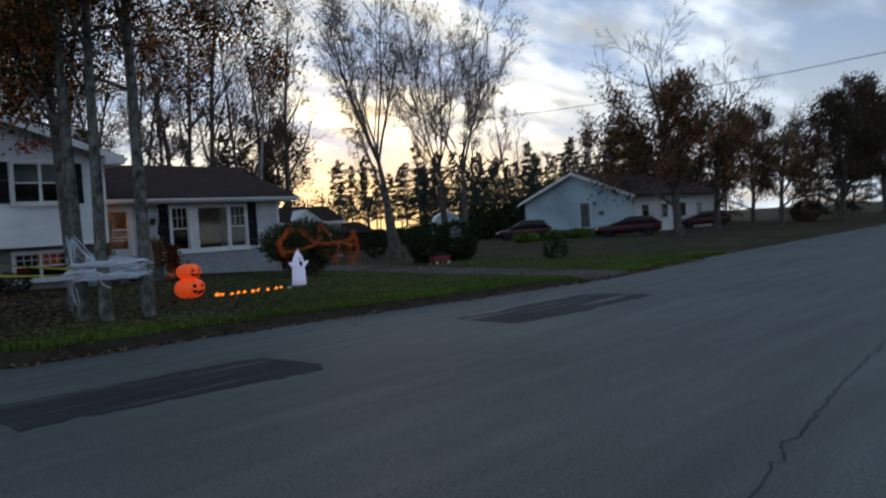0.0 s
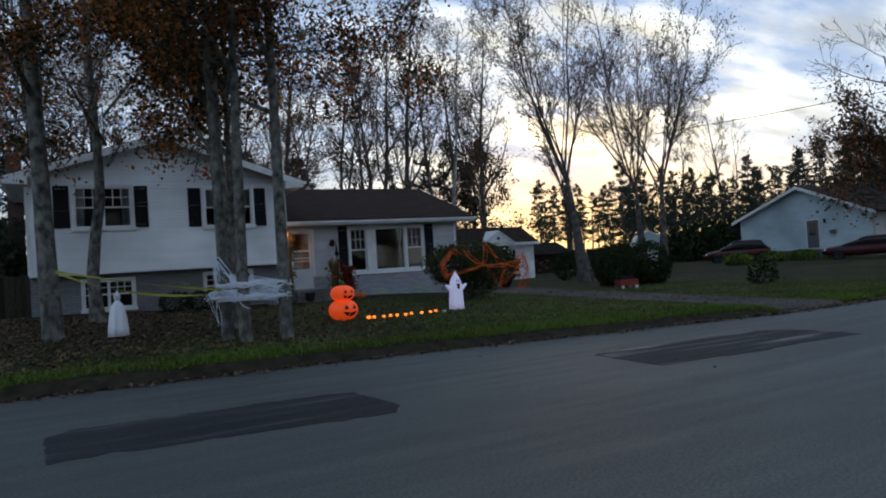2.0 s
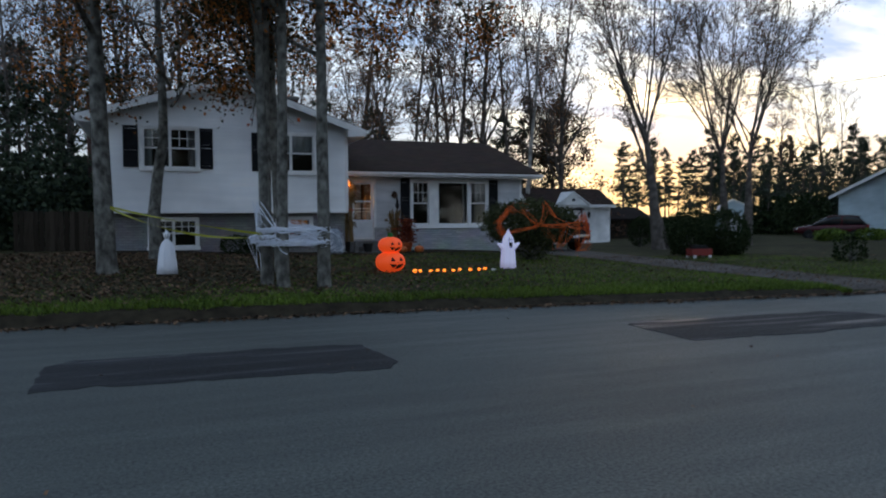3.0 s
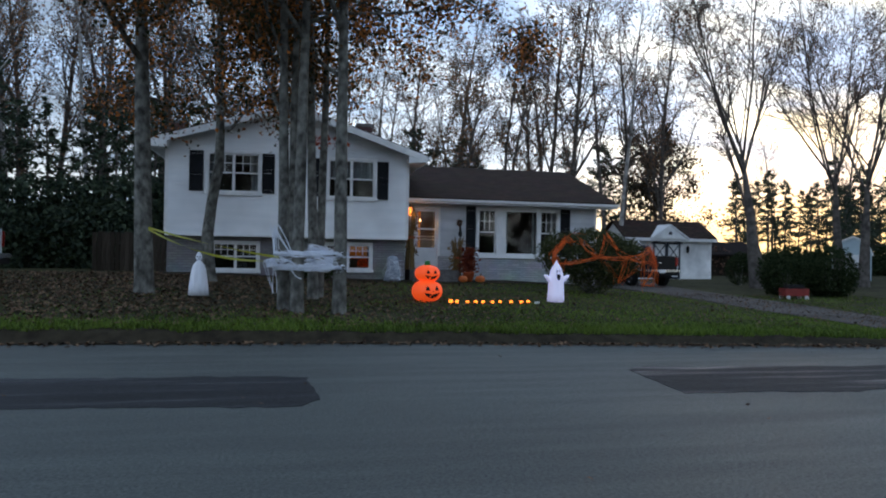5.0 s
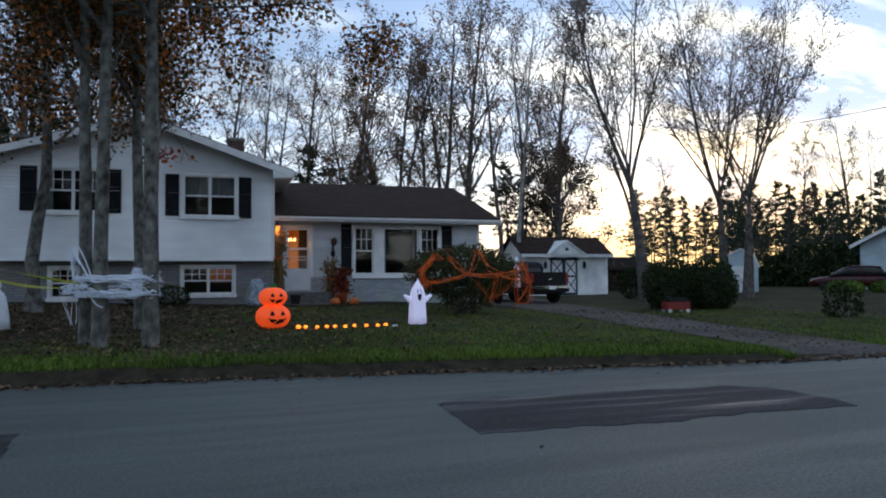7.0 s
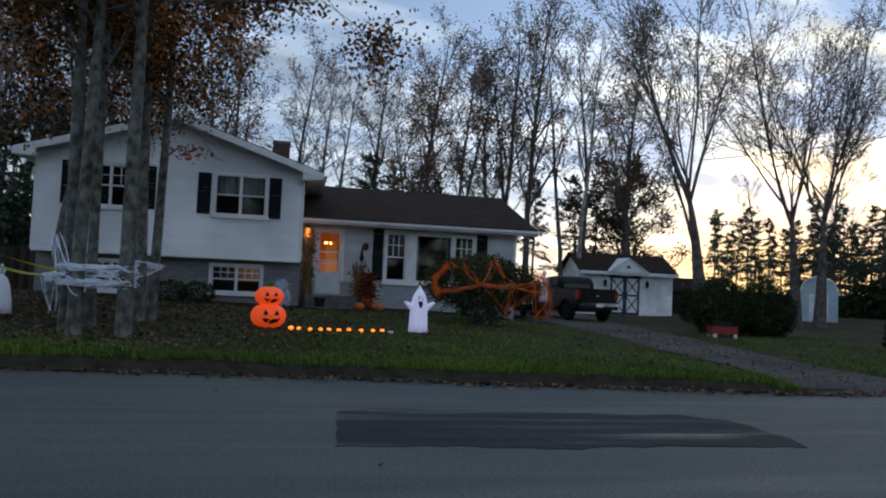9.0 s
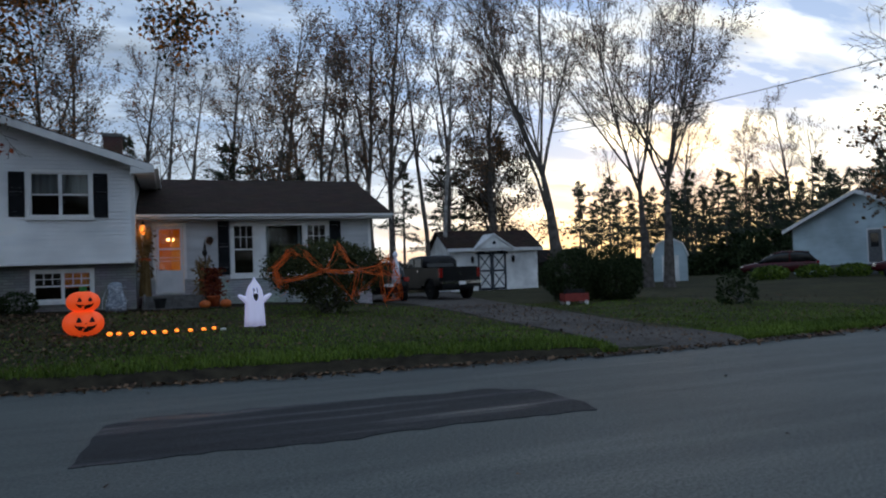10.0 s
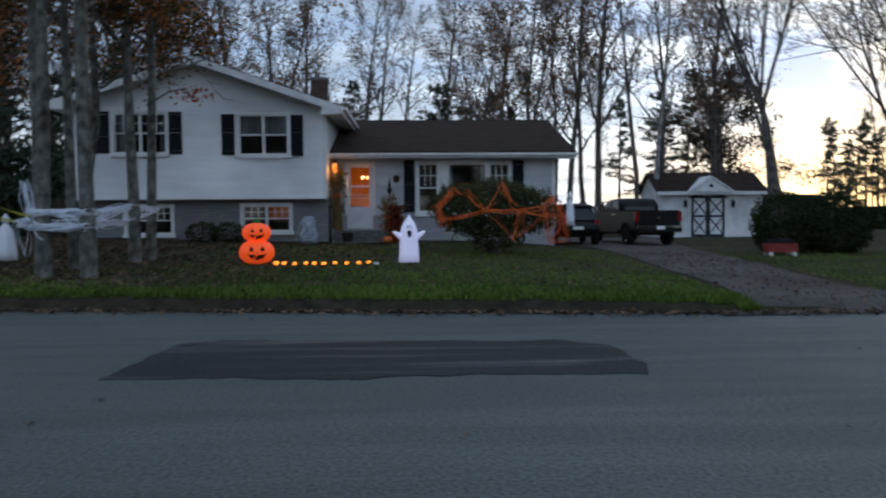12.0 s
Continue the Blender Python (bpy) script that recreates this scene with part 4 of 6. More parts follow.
FRONT = [(4.71, 14.0, 0.122, (-0.01, 0.0)), (4.98, 13.55, 0.128, (-0.006, 0.0)), (5.80, 13.48, 0.138, (0.018, -0.01)),
         (5.38, 16.7, 0.13, (-0.015, 0.01)), (5.54, 17.2, 0.115, (0.0, 0.03)), (1.5, 17.0, 0.22, (-0.03, 0.0)), (4.88, 14.95, 0.105, (0.006, 0.0))]
FRONT_LEAVES, FRONT_LOW, FRONT_REACH = (11500, 11500, 8500, 8000, 6000, 7500, 4500), (4.35, 4.35, 4.2, 4.8, 4.8, 4.2, 4.8), (9, 9, 2.0, 1.6, 1.4, 9, 2)
for i, (x, y, r, lean) in enumerate(FRONT):
    t = front_maple(20 + i + 9 * (i == 5), 12.5 + i % 3, r, lean, FRONT_LEAVES[i], FRONT_LOW[i], FRONT_REACH[i])
    tree_at(x, y, t, "grey-barked maple with rusty autumn leaves on the lawn" if i != 5 else "stout grey-barked maple with thin brown leaves beside the house", group="front lawn maples")
    if i == 4:
        rng = np.random.default_rng(91)
        raw("limb", *tubes([([(0.0, 0.0, 3.6), (0.15, 1.1, 4.1), (0.15, 2.2, 4.35), (0.12, 3.0, 4.3)], (0.03, 0.022, 0.014, 0.008), 6)]), "bark", t)
        tagged(raw("red_spray", *leaf_cards([np.array((0.12, 2.9, 4.3)) + rng.normal(size=3) * np.array((0.28, 0.3, 0.09)) for _ in range(70)], 0.13, rng), "red_leaf", t), kind="stuff")

# the crooked one
rng = np.random.default_rng(77)
lines, tips = grow(rng, 11, 0.17, [(10, 0.34, 60, 0.05), (7, 0.5, 45, 0.0), (4, 0.5, 40, 0)], start=0.38, wander=0.02)
pts, radii, sides = lines[0]
bentx = [(0, 0), (1.4, 0.02), (2.6, 0.22), (3.4, 0.42), (4.6, 0.5), (12, 0.7)]
dz = [float(np.interp(p[2], [b[0] for b in bentx], [b[1] for b in bentx])) for p in np.linspace(pts[0], pts[-1], 24)]
lines[0] = ([p + np.array((d, 0, 0)) for p, d in zip(np.linspace(pts[0], pts[-1], 24), dz)], [0.25, 0.19] + [0.17 * (1 - i / 26) for i in range(22)], 12)
lines = [lines[0]] + [([q + np.array((0.55, 0, 0)) for q in l[0]], l[1], l[2]) for l in lines[1:]]
tips = [p + np.array((0.55, 0, 0)) for p in tips]
tree_at(2.55, 20.7, leafy("maple_tree", rng, lines, tips, "bark", "rust", 4200, 0.10, 0.22, keep=lambda p: p[2] > 5.2), "slim crooked maple leaning before the house", group="front lawn maples")


def vase_tree(seed, height, r, limbs, leaves, split=0.2, spread=26, lean=(0, 0), name="maple_tree"):
    """A short trunk that parts into steep limbs with a fan of fine bare twigs."""
    rng = np.random.default_rng(seed)
    lines, tips = grow(rng, height * split * 1.6, r, [(limbs, (1 - split) / split / 1.6 * 0.95, spread, 0.05), (11, 0.36, 32, 0.06), (8, 0.42, 34, 0.04), (4, 0.5, 34, 0.02)], start=0.72, lean=lean, wander=0.022, thin=0.009, stout=(0.55, 0.75))
    return leafy(name, rng, flare(lines, r), tips, "bark_far", "brown_leaf" if leaves else "", leaves, 0.10, 0.28)


tree_at(26.55, 29.4, vase_tree(5, 21, 0.34, 8, 4500, 0.21, 20, (-0.12, 0)), "tall leaning maple, nearly bare, by the driveway")
tree_at(27.2, 29.5, vase_tree(6, 9, 0.17, 3, 300, 0.5, 20, (-0.28, 0)), "slender leaning trunk beside the tall maple")
tree_at(32.7, 31.3, vase_tree(7, 20, 0.30, 8, 4500, 0.2, 25, (-0.03, 0)), "tall bare maple with a fan of fine twigs")
tree_at(32.9, 29.9, vase_tree(8, 20, 0.30, 8, 4500, 0.2, 27, (0.03, 0)), "tall bare maple with fanned limbs beside its twin")


def wood_tree(seed, height, r, kids, spread, leaves, start=0.3, leaf="brown_leaf", bark="bark_far", size=0.13):
    rng = np.random.default_rng(seed)
    lines, tips = grow(rng, height, r, [(kids, 0.30, spread, 0.10), (7, 0.45, 36, 0.05), (5, 0.5, 38, 0.02)], start=start, wander=0.04, thin=0.011)
    return leafy("tree", rng, lines, tips, bark, leaf if leaves else "", leaves, size, 0.25)


KINDS = [wood_tree(101, 17, 0.20, 14, 38, 2600), wood_tree(102, 15, 0.17, 15, 34, 3400, leaf="dull_rust"), wood_tree(103, 19, 0.22, 18, 30, 5200, 0.2, leaf="dull_rust"),
         wood_tree(104, 14, 0.15, 11, 42, 500, 0.45), wood_tree(105, 16, 0.15, 10, 45, 400, 0.5, bark="birch")]
WOODS = [(31.0, 47, 2, 1.0), (33.2, 50, 1, 1.0), (24.7, 42.4, 3, 1.15), (25.6, 42.2, 4, 1.1), (26.6, 43.2, 0, 0.95), (22.1, 42.0, 2, 1.0), (17.8, 56.3, 0, 1.25), (20.5, 46, 1, 0.95), (15.0, 44.0, 1, 0.9),
         (10.5, 46.0, 3, 1.0), (19.2, 52, 1, 1.05), (8.0, 50.0, 0, 1.0), (3.5, 42.0, 1, 1.0), (1.0, 44.0, 2, 0.95),
         (-2.0, 40.0, 0, 1.0), (-4.5, 36.0, 4, 0.95), (-7.0, 33.0, 4, 0.9), (-9.0, 38.0, 2, 0.95), (-12, 34, 0, 1.0), (-14.5, 40, 1, 1.0), (-17, 35, 3, 1.1), (-6.0, 46, 1, 1.1),
         (-11, 47, 2, 1.0), (-20, 44, 0, 1.1), (-3.0, 31.0, 3, 0.85), (-24, 38, 2, 1.0), (4.5, 52, 0, 1.1), (23.4, 50, 0, 1.0),
         (9.3, 41, 3, 0.95), (16.3, 48, 1, 0.9), (14.0, 54, 0, 1.1), (18.6, 44.5, 3, 1.1), (2.0, 50, 1, 1.1), (-1.0, 36, 1, 0.9), (-8, 42, 0, 1.0), (-13, 37, 2, 0.85), (-16, 46, 1, 1.1), (-19, 39, 4, 1.0), (-22, 33, 1, 0.9), (-5.5, 41, 2, 0.9), (-14, 31, 3, 0.9), (-18, 30.5, 4, 0.95), (-28, 40, 2, 1.0), (-12.5, 43, 2, 1.0), (-2.8, 44.5, 2, 0.9), (0.5, 39, 1, 0.95), (18.0, 43, 1, 0.95), (20.8, 43.2, 0, 1.0), (60, 62, 0, 1.0), (66, 60, 1, 0.95), (70, 57, 0, 1.0), (76, 60, 4, 1.0), (56, 68, 3, 1.0), (82, 52, 1, 0.9)]
used = set()
for i, (x, y, k, s) in enumerate(WOODS):
    label = ("tall bare tree with a few brown leaves in the wood", "slender tree with scattered brown leaves", "tall tree with many dark leaves along its limbs",
             "thin bare tree behind the house", "pale-barked birch, nearly bare")[k]
    t = KINDS[k] if k not in used else copy_thing(KINDS[k], Matrix.Identity(4))
    used.add(k)
    tree_at(x, y, t, label, turn=i * 77.0, size=s, group="trees of the wood", z=0.2)


def conifer(seed, height, base, bare=0.1, dense=1.0, rag=0.35):
    """An evergreen with uneven whorls: rag sets how ragged and lopsided the crown is."""
    rng = np.random.default_rng(seed)
    t = new("spruce_tree")
    lean = rng.normal(size=2) * 0.02
    raw("trunk", *tubes([([(lean[0] * z, lean[1] * z, z) for z in np.linspace(0, height, 7)], np.linspace(height * 0.014, 0.02, 7), 7)]), "bark_far", t)
    lines, verts, faces = [], [], []
    z, heavy = height * bare, rng.uniform(0, 2 * np.pi)
    while z < height * 0.985:
        f = (z - height * bare) / (height * (1 - bare))
        whorl = max(0.15, 1 + rag * rng.normal())
        body = (1 - f) ** 0.75 * (1 - 0.5 * rag * max(0.0, 1 - f * 4))
        for k in range(rng.integers(3, 7)):
            a = rng.uniform(0, 2 * np.pi)
            ln = base * body * whorl * rng.uniform(0.45, 1.15) * (1 + 0.5 * rag * math.cos(a - heavy)) + 0.15
            droop = -0.22 * (1 - f) + 0.28 * f + rng.normal() * 0.2
            d, side = np.array((math.cos(a), math.sin(a), droop)), np.array((-math.sin(a), math.cos(a), 0))
            root = np.array((lean[0] * z, lean[1] * z, z + rng.uniform(-0.15, 0.15)))
            lines.append(([root, root + d * ln * 0.5, root + d * ln + np.array((0, 0, 0.12 * ln))], (0.035, 0.022, 0.008), 3))
            for m in range(int(5 * dense + ln * 7 * dense)):
                u = rng.uniform(0.2, 1.0)
                p = root + d * ln * u + side * rng.normal() * 0.2 * ln * (1.15 - u) + np.array((0, 0, 0.12 * ln * u * u + rng.normal() * 0.07))
                w = rng.uniform(0.14, 0.32)
                q = rng.normal(size=3) * 0.6 + d
                q /= np.linalg.norm(q)
                s2 = np.cross(q, rng.normal(size=3))
                s2 /= np.linalg.norm(s2) + 1e-9
                n = len(verts)
                verts.extend((tuple(p - s2 * w * 0.3), tuple(p + s2 * w * 0.3), tuple(p + q * w * 1.3 + np.array((0, 0, -0.06)))))
                faces.append((n, n + 1, n + 2))
        z += (0.24 + 0.26 * (1 - f)) * rng.uniform(0.7, 1.5 + rag)
    tagged(raw("twig_mass", *tubes(lines), "bark_far", t), kind="stuff")
    raw("crown", verts, faces, "needle", t)
    return t


SPRUCE = [conifer(201, 11, 2.9, 0.06, 1.6, 0.3), conifer(202, 9.5, 2.8, 0.03, 1.6, 0.45), conifer(203, 12, 1.9, 0.42, 1.7, 0.55), conifer(204, 10.5, 3.2, 0.14, 1.5, 0.5),
          conifer(205, 11, 2.3, 0.34, 1.6, 0.6), conifer(206, 12, 3.3, 0.10, 1.9, 0.55)]
rng = np.random.default_rng(9)
SPOTS = []
for i in range(17):
    az, dist = math.radians(30.8 + 8.0 * (i + rng.uniform(0, 0.9)) / 17), rng.uniform(68, 86)
    SPOTS.append((10 + dist * math.sin(az), dist * math.cos(az), (2, 4, 2)[i % 3], rng.uniform(0.66, 0.92)))
for i in range(84):
    deg = 38.0 + 24.5 * i / 83 + rng.uniform(-0.4, 0.4)
    az, dist = math.radians(deg), rng.uniform(64, 96)
    SPOTS.append((10 + dist * math.sin(az), dist * math.cos(az), (0, 3, 1, 4, 5, 1, 2)[i % 7], rng.uniform(0.62, 0.98) * dist / 80))
for i in range(22):
    SPOTS.append((62 + 2.6 * i + rng.uniform(-1, 1), 44 - 1.2 * i + rng.uniform(-3, 3), (i * 3) % 4, rng.uniform(0.8, 1.15)))
for i in range(18):
    SPOTS.append((-26 + i * 1.55 + rng.uniform(-0.6, 0.6), 36 + rng.uniform(-4, 6), (1, 3, 5, 3)[i % 4], rng.uniform(0.65, 1.0)))
SPOTS += [(-9.0 + 1.15 * i, 30.6 + rng.uniform(-0.9, 1.2), (1, 5, 3, 0)[i % 4], rng.uniform(0.55, 0.78)) for i in range(8)]
SPOTS += [(6.8, 58, 5, 1.0), (35.5, 56.5, 3, 0.95), (13.6, 50, 5, 0.85), (15.2, 52.5, 3, 0.9), (16.6, 49.5, 5, 0.8), (18.2, 52, 1, 0.95), (28, 58, 2, 0.9), (31.0, 56, 5, 0.9), (33.4, 58, 4, 1.0), (20, 60, 1, 0.9)]
used = set()
for i, (x, y, k, s) in enumerate(SPOTS):
    t = SPRUCE[k] if k not in used else copy_thing(SPRUCE[k], Matrix.Identity(4))
    used.add(k)
    tree_at(x, y, t, "dark green spruce against the evening sky" if k not in (2, 4) else "ragged pine with a bare lower trunk", turn=i * 61.0, size=s, group="spruces", z=0.1)

rng = np.random.default_rng(31)
lines, tips = grow(rng, 8.8, 0.22, [(14, 0.52, 55, 0.08), (9, 0.5, 42, 0.04), (6, 0.5, 38, 0.02)], start=0.16, wander=0.04)
NB = leafy("maple_tree", rng, flare(lines, 0.22), tips, "bark_far", "dull_rust", 9500, 0.17, 0.3, keep=lambda p: p[2] < 7.6)
tree_at(43.5, 20.8, NB, "rounded maple with rusty leaves in the next yard", size=1.3, group="next yard maples")
tree_at(53, 22.5, copy_thing(NB, Matrix.Identity(4)), "rounded maple with rusty leaves in the next yard", turn=120, size=1.2, group="next yard maples")
tree_at(62, 21.0, copy_thing(NB, Matrix.Identity(4)), "rounded maple with rusty leaves in the next yard", turn=220, size=0.95, group="next yard maples")
rng = np.random.default_rng(33)
lines, tips = grow(rng, 12.5, 0.26, [(16, 0.5, 55, 0.08), (9, 0.5, 42, 0.04), (6, 0.5, 38, 0.02)], start=0.12, wander=0.04)
OAK = leafy("oak_tree", rng, flare(lines, 0.26), tips, "bark_far", "oak", 9500, 0.26, 0.35)
tree_at(66.0, 17.5, OAK, "large dark leafy oak by the road", size=0.78, group="roadside oaks")
for k, (x, y, s) in enumerate(((73, 19.5, 0.85), (62, 34.5, 0.7), (81, 18, 0.9), (35.5, 55.5, 0.85), (71, 27, 0.75), (90, 20, 0.95))):
    tree_at(x, y, copy_thing(OAK, Matrix.Identity(4)), "large dark leafy oak by the road" if k != 3 else "dark leafy oak behind the shed", turn=50 + 80 * k, size=s, group="roadside oaks")

# unseen oaks added behind the camera: they darken pane reflections and low sky light
for k in range(24):
    tree_at(-44 + 4.9 * k, -25 - 3.5 * (k % 3), copy_thing(OAK, Matrix.Identity(4)), "unseen oak added across the street to darken reflections", turn=33 * k, size=0.75 + 0.1 * (k % 3), group="oaks across the street", z=0.05)


def shrub(x, y, lobes, count, leaf, label, material="shrub", z=None, seed=1, stems=5, size_name="shrub", category="shrub", ragged=0.08):
    """Leaves in a shell round several lobes (dx, dy, z, rx, ry, rz) over a few stems."""
    rng = np.random.default_rng(seed)
    s = thing(size_name, pose(x, y, lawn_z(x, y) if z is None else z), label, category)
    pts, total = [], sum(l[3] * l[5] for l in lobes)
    for dx, dy, dz, rx, ry, rz in lobes:
        for _ in range(int(count * rx * rz / total)):
            v = rng.normal(size=3)
            v /= np.linalg.norm(v)
            k = rng.uniform(0.55, 1.0) ** 0.5 * (1 + 0.16 * noise.noise((v[0] * 3 + dx, v[1] * 3, v[2] * 3 + seed)) + ragged * noise.noise((v[0] * 9 + dx, v[1] * 9, v[2] * 9 - seed)))
            p = np.array((dx, dy, dz)) + v * k * np.array((rx, ry, rz))
            if p[2] > 0.02:
                pts.append(p)
    raw("foliage", *leaf_cards(pts, leaf, rng), material, s)
    lines = []
    for k in range(stems):
        l = lobes[k % len(lobes)]
        e = np.array((l[0], l[1], l[2])) + rng.normal(size=3) * 0.25 * l[3]
        lines.append(([(rng.normal() * 0.08, rng.normal() * 0.08, -0.05), tuple(e * 0.5), tuple(e)], (0.05, 0.035, 0.015), 5))
    tagged(raw("stem_mass", *tubes(lines), "bark", s), kind="stuff")
    return s

# ---- shrubs and hedges ----
shrub(13.65, 19.2, [(0, 0, 1.15, 1.5, 1.1, 0.75), (-0.85, 0, 1.2, 0.8, 0.8, 0.65), (0.9, 0.1, 1.1, 0.9, 0.8, 0.6), (0.1, 0, 1.5, 0.9, 0.8, 0.45), (0.1, 0.1, 0.5, 0.75, 0.7, 0.5)], 15000, 0.075,
      "spreading evergreen shrub draped with orange webbing", "juniper", seed=3, stems=12, ragged=0.3)
shrub(23.75, 23.7, [(0, 0, 0.95, 1.08, 1.1, 1.08), (0.1, 0, 0.5, 0.98, 1.0, 0.6)], 9000, 0.09, "large round clipped dark hedge shrub", seed=4)
shrub(25.15, 23.2, [(0, 0, 0.95, 1.1, 1.1, 1.05), (0.05, 0, 0.5, 1.05, 1.0, 0.6)], 9000, 0.09, "large round clipped dark hedge shrub", seed=5)
shrub(28.1, 33.0, [(0, 0, 0.85, 0.78, 0.8, 0.85), (0.05, 0, 1.2, 0.55, 0.6, 0.55)], 2600, 0.10, "dark rounded shrub beside the driveway", seed=15)
shrub(5.35, 23.3, [(-0.4, 0, 0.3, 0.55, 0.4, 0.38), (0.4, 0, 0.3, 0.55, 0.4, 0.36)], 2200, 0.07, "low dark shrub under the lower windows", seed=6)
shrub(25.8, 17.6, [(0, 0, 0.25, 0.75, 0.5, 0.35), (0.35, 0, 0.5, 0.3, 0.3, 0.5), (-0.35, 0.1, 0.55, 0.25, 0.3, 0.5), (0.0, 0.1, 0.7, 0.2, 0.2, 0.4)], 620, 0.12, "straggly dark bush at the lawn's edge", seed=7)
for i, (x, y) in enumerate(((41.0, 31.5), (42.8, 30.2), (44.5, 29.2), (39.4, 30.0), (46.3, 28.0))):
    shrub(x, y, [(0, 0, 0.3, 1.1, 0.8, 0.4)], 700, 0.2, "pale green low border plants before the next house", "grass", seed=30 + i)
shrub(66, 20.5, [(0, 0, 0.9, 1.4, 1.2, 1.0)], 1600, 0.2, "pale flowering bush by the road", "dead_leaf", seed=37)
rng = np.random.default_rng(12)
for i in range(22):
    x, y = (-24 + i * 1.25, 33 + rng.uniform(-2.5, 3)) if i < 19 else (-3.5 + (i - 19) * 1.3, 29.5)
    shrub(x, y, [(0, 0, 1.1, 1.5, 1.2, 1.5), (0.7, 0.3, 2.0, 1.0, 1.0, 1.1)], 1500, 0.24, "dark tangled undergrowth at the edge of the wood", seed=40 + i, z=0.3)
for i in range(12):
    shrub(-10.5 + i * 0.95, 28.2 + rng.uniform(-0.6, 1.2), [(0, 0, 1.2, 1.3, 1.1, 1.5), (0.3, 0.3, 2.5, 1.1, 1.0, 1.3)], 1600, 0.2, "dark tangled undergrowth behind the fence", "needle", seed=140 + i, z=0.4)
for i in range(26):
    deg = 30 + 32 * i / 25
    az, k = math.radians(deg), 1.0 if deg > 41 else 0.5
    d = rng.uniform(62, 72)
    shrub(10 + d * math.sin(az), d * math.cos(az), [(0, 0, k, 2.6, 1.5, 1.9 * k), (1.2, 0, 2.2 * k, 1.8, 1.2, 1.6 * k)], 1300, 0.4, "dark brush under the far spruces", seed=70 + i, z=0.0)
for i in range(9):
    shrub(17.5 + 2.2 * i + rng.uniform(-0.5, 0.5), 47 + rng.uniform(-1, 2), [(0, 0, 0.9, 1.6, 1.0, 1.2)], 700, 0.25, "dry brown brush behind the shed", "brown_leaf", seed=100 + i, z=0.1)


# ---- lit decorations on the lawn ----
def lobed(bm, r, h, z0, lobes=9, sides=54, rings=14, deep=0.06):
    prof = []
    for k in range(rings + 1):
        a = math.pi * k / rings
        prof.append((max(0.01, r * math.sin(a) ** 0.8), z0 + h / 2 - h / 2 * math.cos(a)))
    return lathe(bm, prof, sides, lambda a, k: 1 - deep * abs(math.cos(a * lobes / 2)) ** 3)


def face_shape(name, outline_rows, r_at, parent, material="black"):
    """A shape wrapped on a round body: rows of (z, left, right) in metres along the skin, front at -y."""
    bm = bmesh.new()
    rows = []
    for z, a, b in outline_rows:
        r = r_at(z) * 1.012
        rows.append([bm.verts.new((r * math.sin((a + (b - a) * i / 6) / r), -r * math.cos((a + (b - a) * i / 6) / r), z)) for i in range(7)])
    for p, q in zip(rows, rows[1:]):
        for i in range(6):
            bm.faces.new((p[i], p[i + 1], q[i + 1], q[i]))
    return part(name, bm, material, parent)


def grin(name, width, z, drop, thick, r_at, parent):
    """A toothed crescent mouth."""
    bm = bmesh.new()
    lo, hi = [], []
    n = 24
    for i in range(n + 1):
        u = -1 + 2 * i / n
        top, bot = z - drop * (1 - u * u) * 0.35, z - drop * (1 - u * u) - thick * (1 - u ** 4) * 0.6
        if i % 8 in (3, 4):
            top -= thick * 0.45 * (1 - abs(u))
        if (i + 4) % 8 in (3, 4):
            bot += thick * 0.35 * (1 - abs(u))
        for zz, row in ((bot, lo), (top, hi)):
            r = r_at(zz) * 1.014
            a = width / 2 * u / r
            row.append(bm.verts.new((r * math.sin(a), -r * math.cos(a), zz)))
    for i in range(n):
        bm.faces.new((lo[i], lo[i + 1], hi[i + 1], hi[i]))
    return part(name, bm, "black", parent)


def ball_radius(r, h, z0):
    return lambda z: r * max(0.05, 1 - (2 * (z - z0 - h / 2) / h) ** 2) ** 0.42


def pumpkin_stack(x, y):
    p = thing("inflatable_pumpkins", pose(x, y, lawn_z(x, y) - 0.01, 0, 0, 12), "two stacked orange inflatable jack-o'-lanterns, lit from inside", "decoration")
    lr, ur = ball_radius(0.385, 0.54, 0.0), ball_radius(0.315, 0.42, 0.49)
    low = part("lower_pumpkin", lobed(bmesh.new(), 0.385, 0.54, 0.0), "orange_cloth", p, smooth=True)
    up = part("upper_pumpkin", lobed(bmesh.new(), 0.315, 0.42, 0.49), "orange_cloth", p, smooth=True)
    bm = lathe(bmesh.new(), [(0.10, 0.87), (0.075, 0.92), (0.065, 0.97), (0.07, 1.0), (0.02, 1.01)], 10)
    part("stem", bm, "stem", p, "green fabric stem", smooth=True)
    for parent, r_at, z, s in ((low, lr, 0.34, 1.0), (up, ur, 0.74, 0.8)):
        for side in (-1, 1):
            c = side * 0.12 * s
            face_shape("eye", [(z - 0.04 * s, c - 0.06 * s, c + 0.06 * s), (z + 0.03 * s, c - 0.035 * s, c + 0.035 * s), (z + 0.07 * s, c - 0.004, c + 0.004)], r_at, parent)
        if s == 1.0:
            face_shape("nose", [(z - 0.075, -0.025, 0.025), (z - 0.045, -0.003, 0.003)], r_at, parent)
        grin("mouth", 0.44 * s, z - 0.08 * s, 0.11 * s, 0.07 * s, r_at, parent)
    return p


pumpkin_stack(8.13, 16.42)


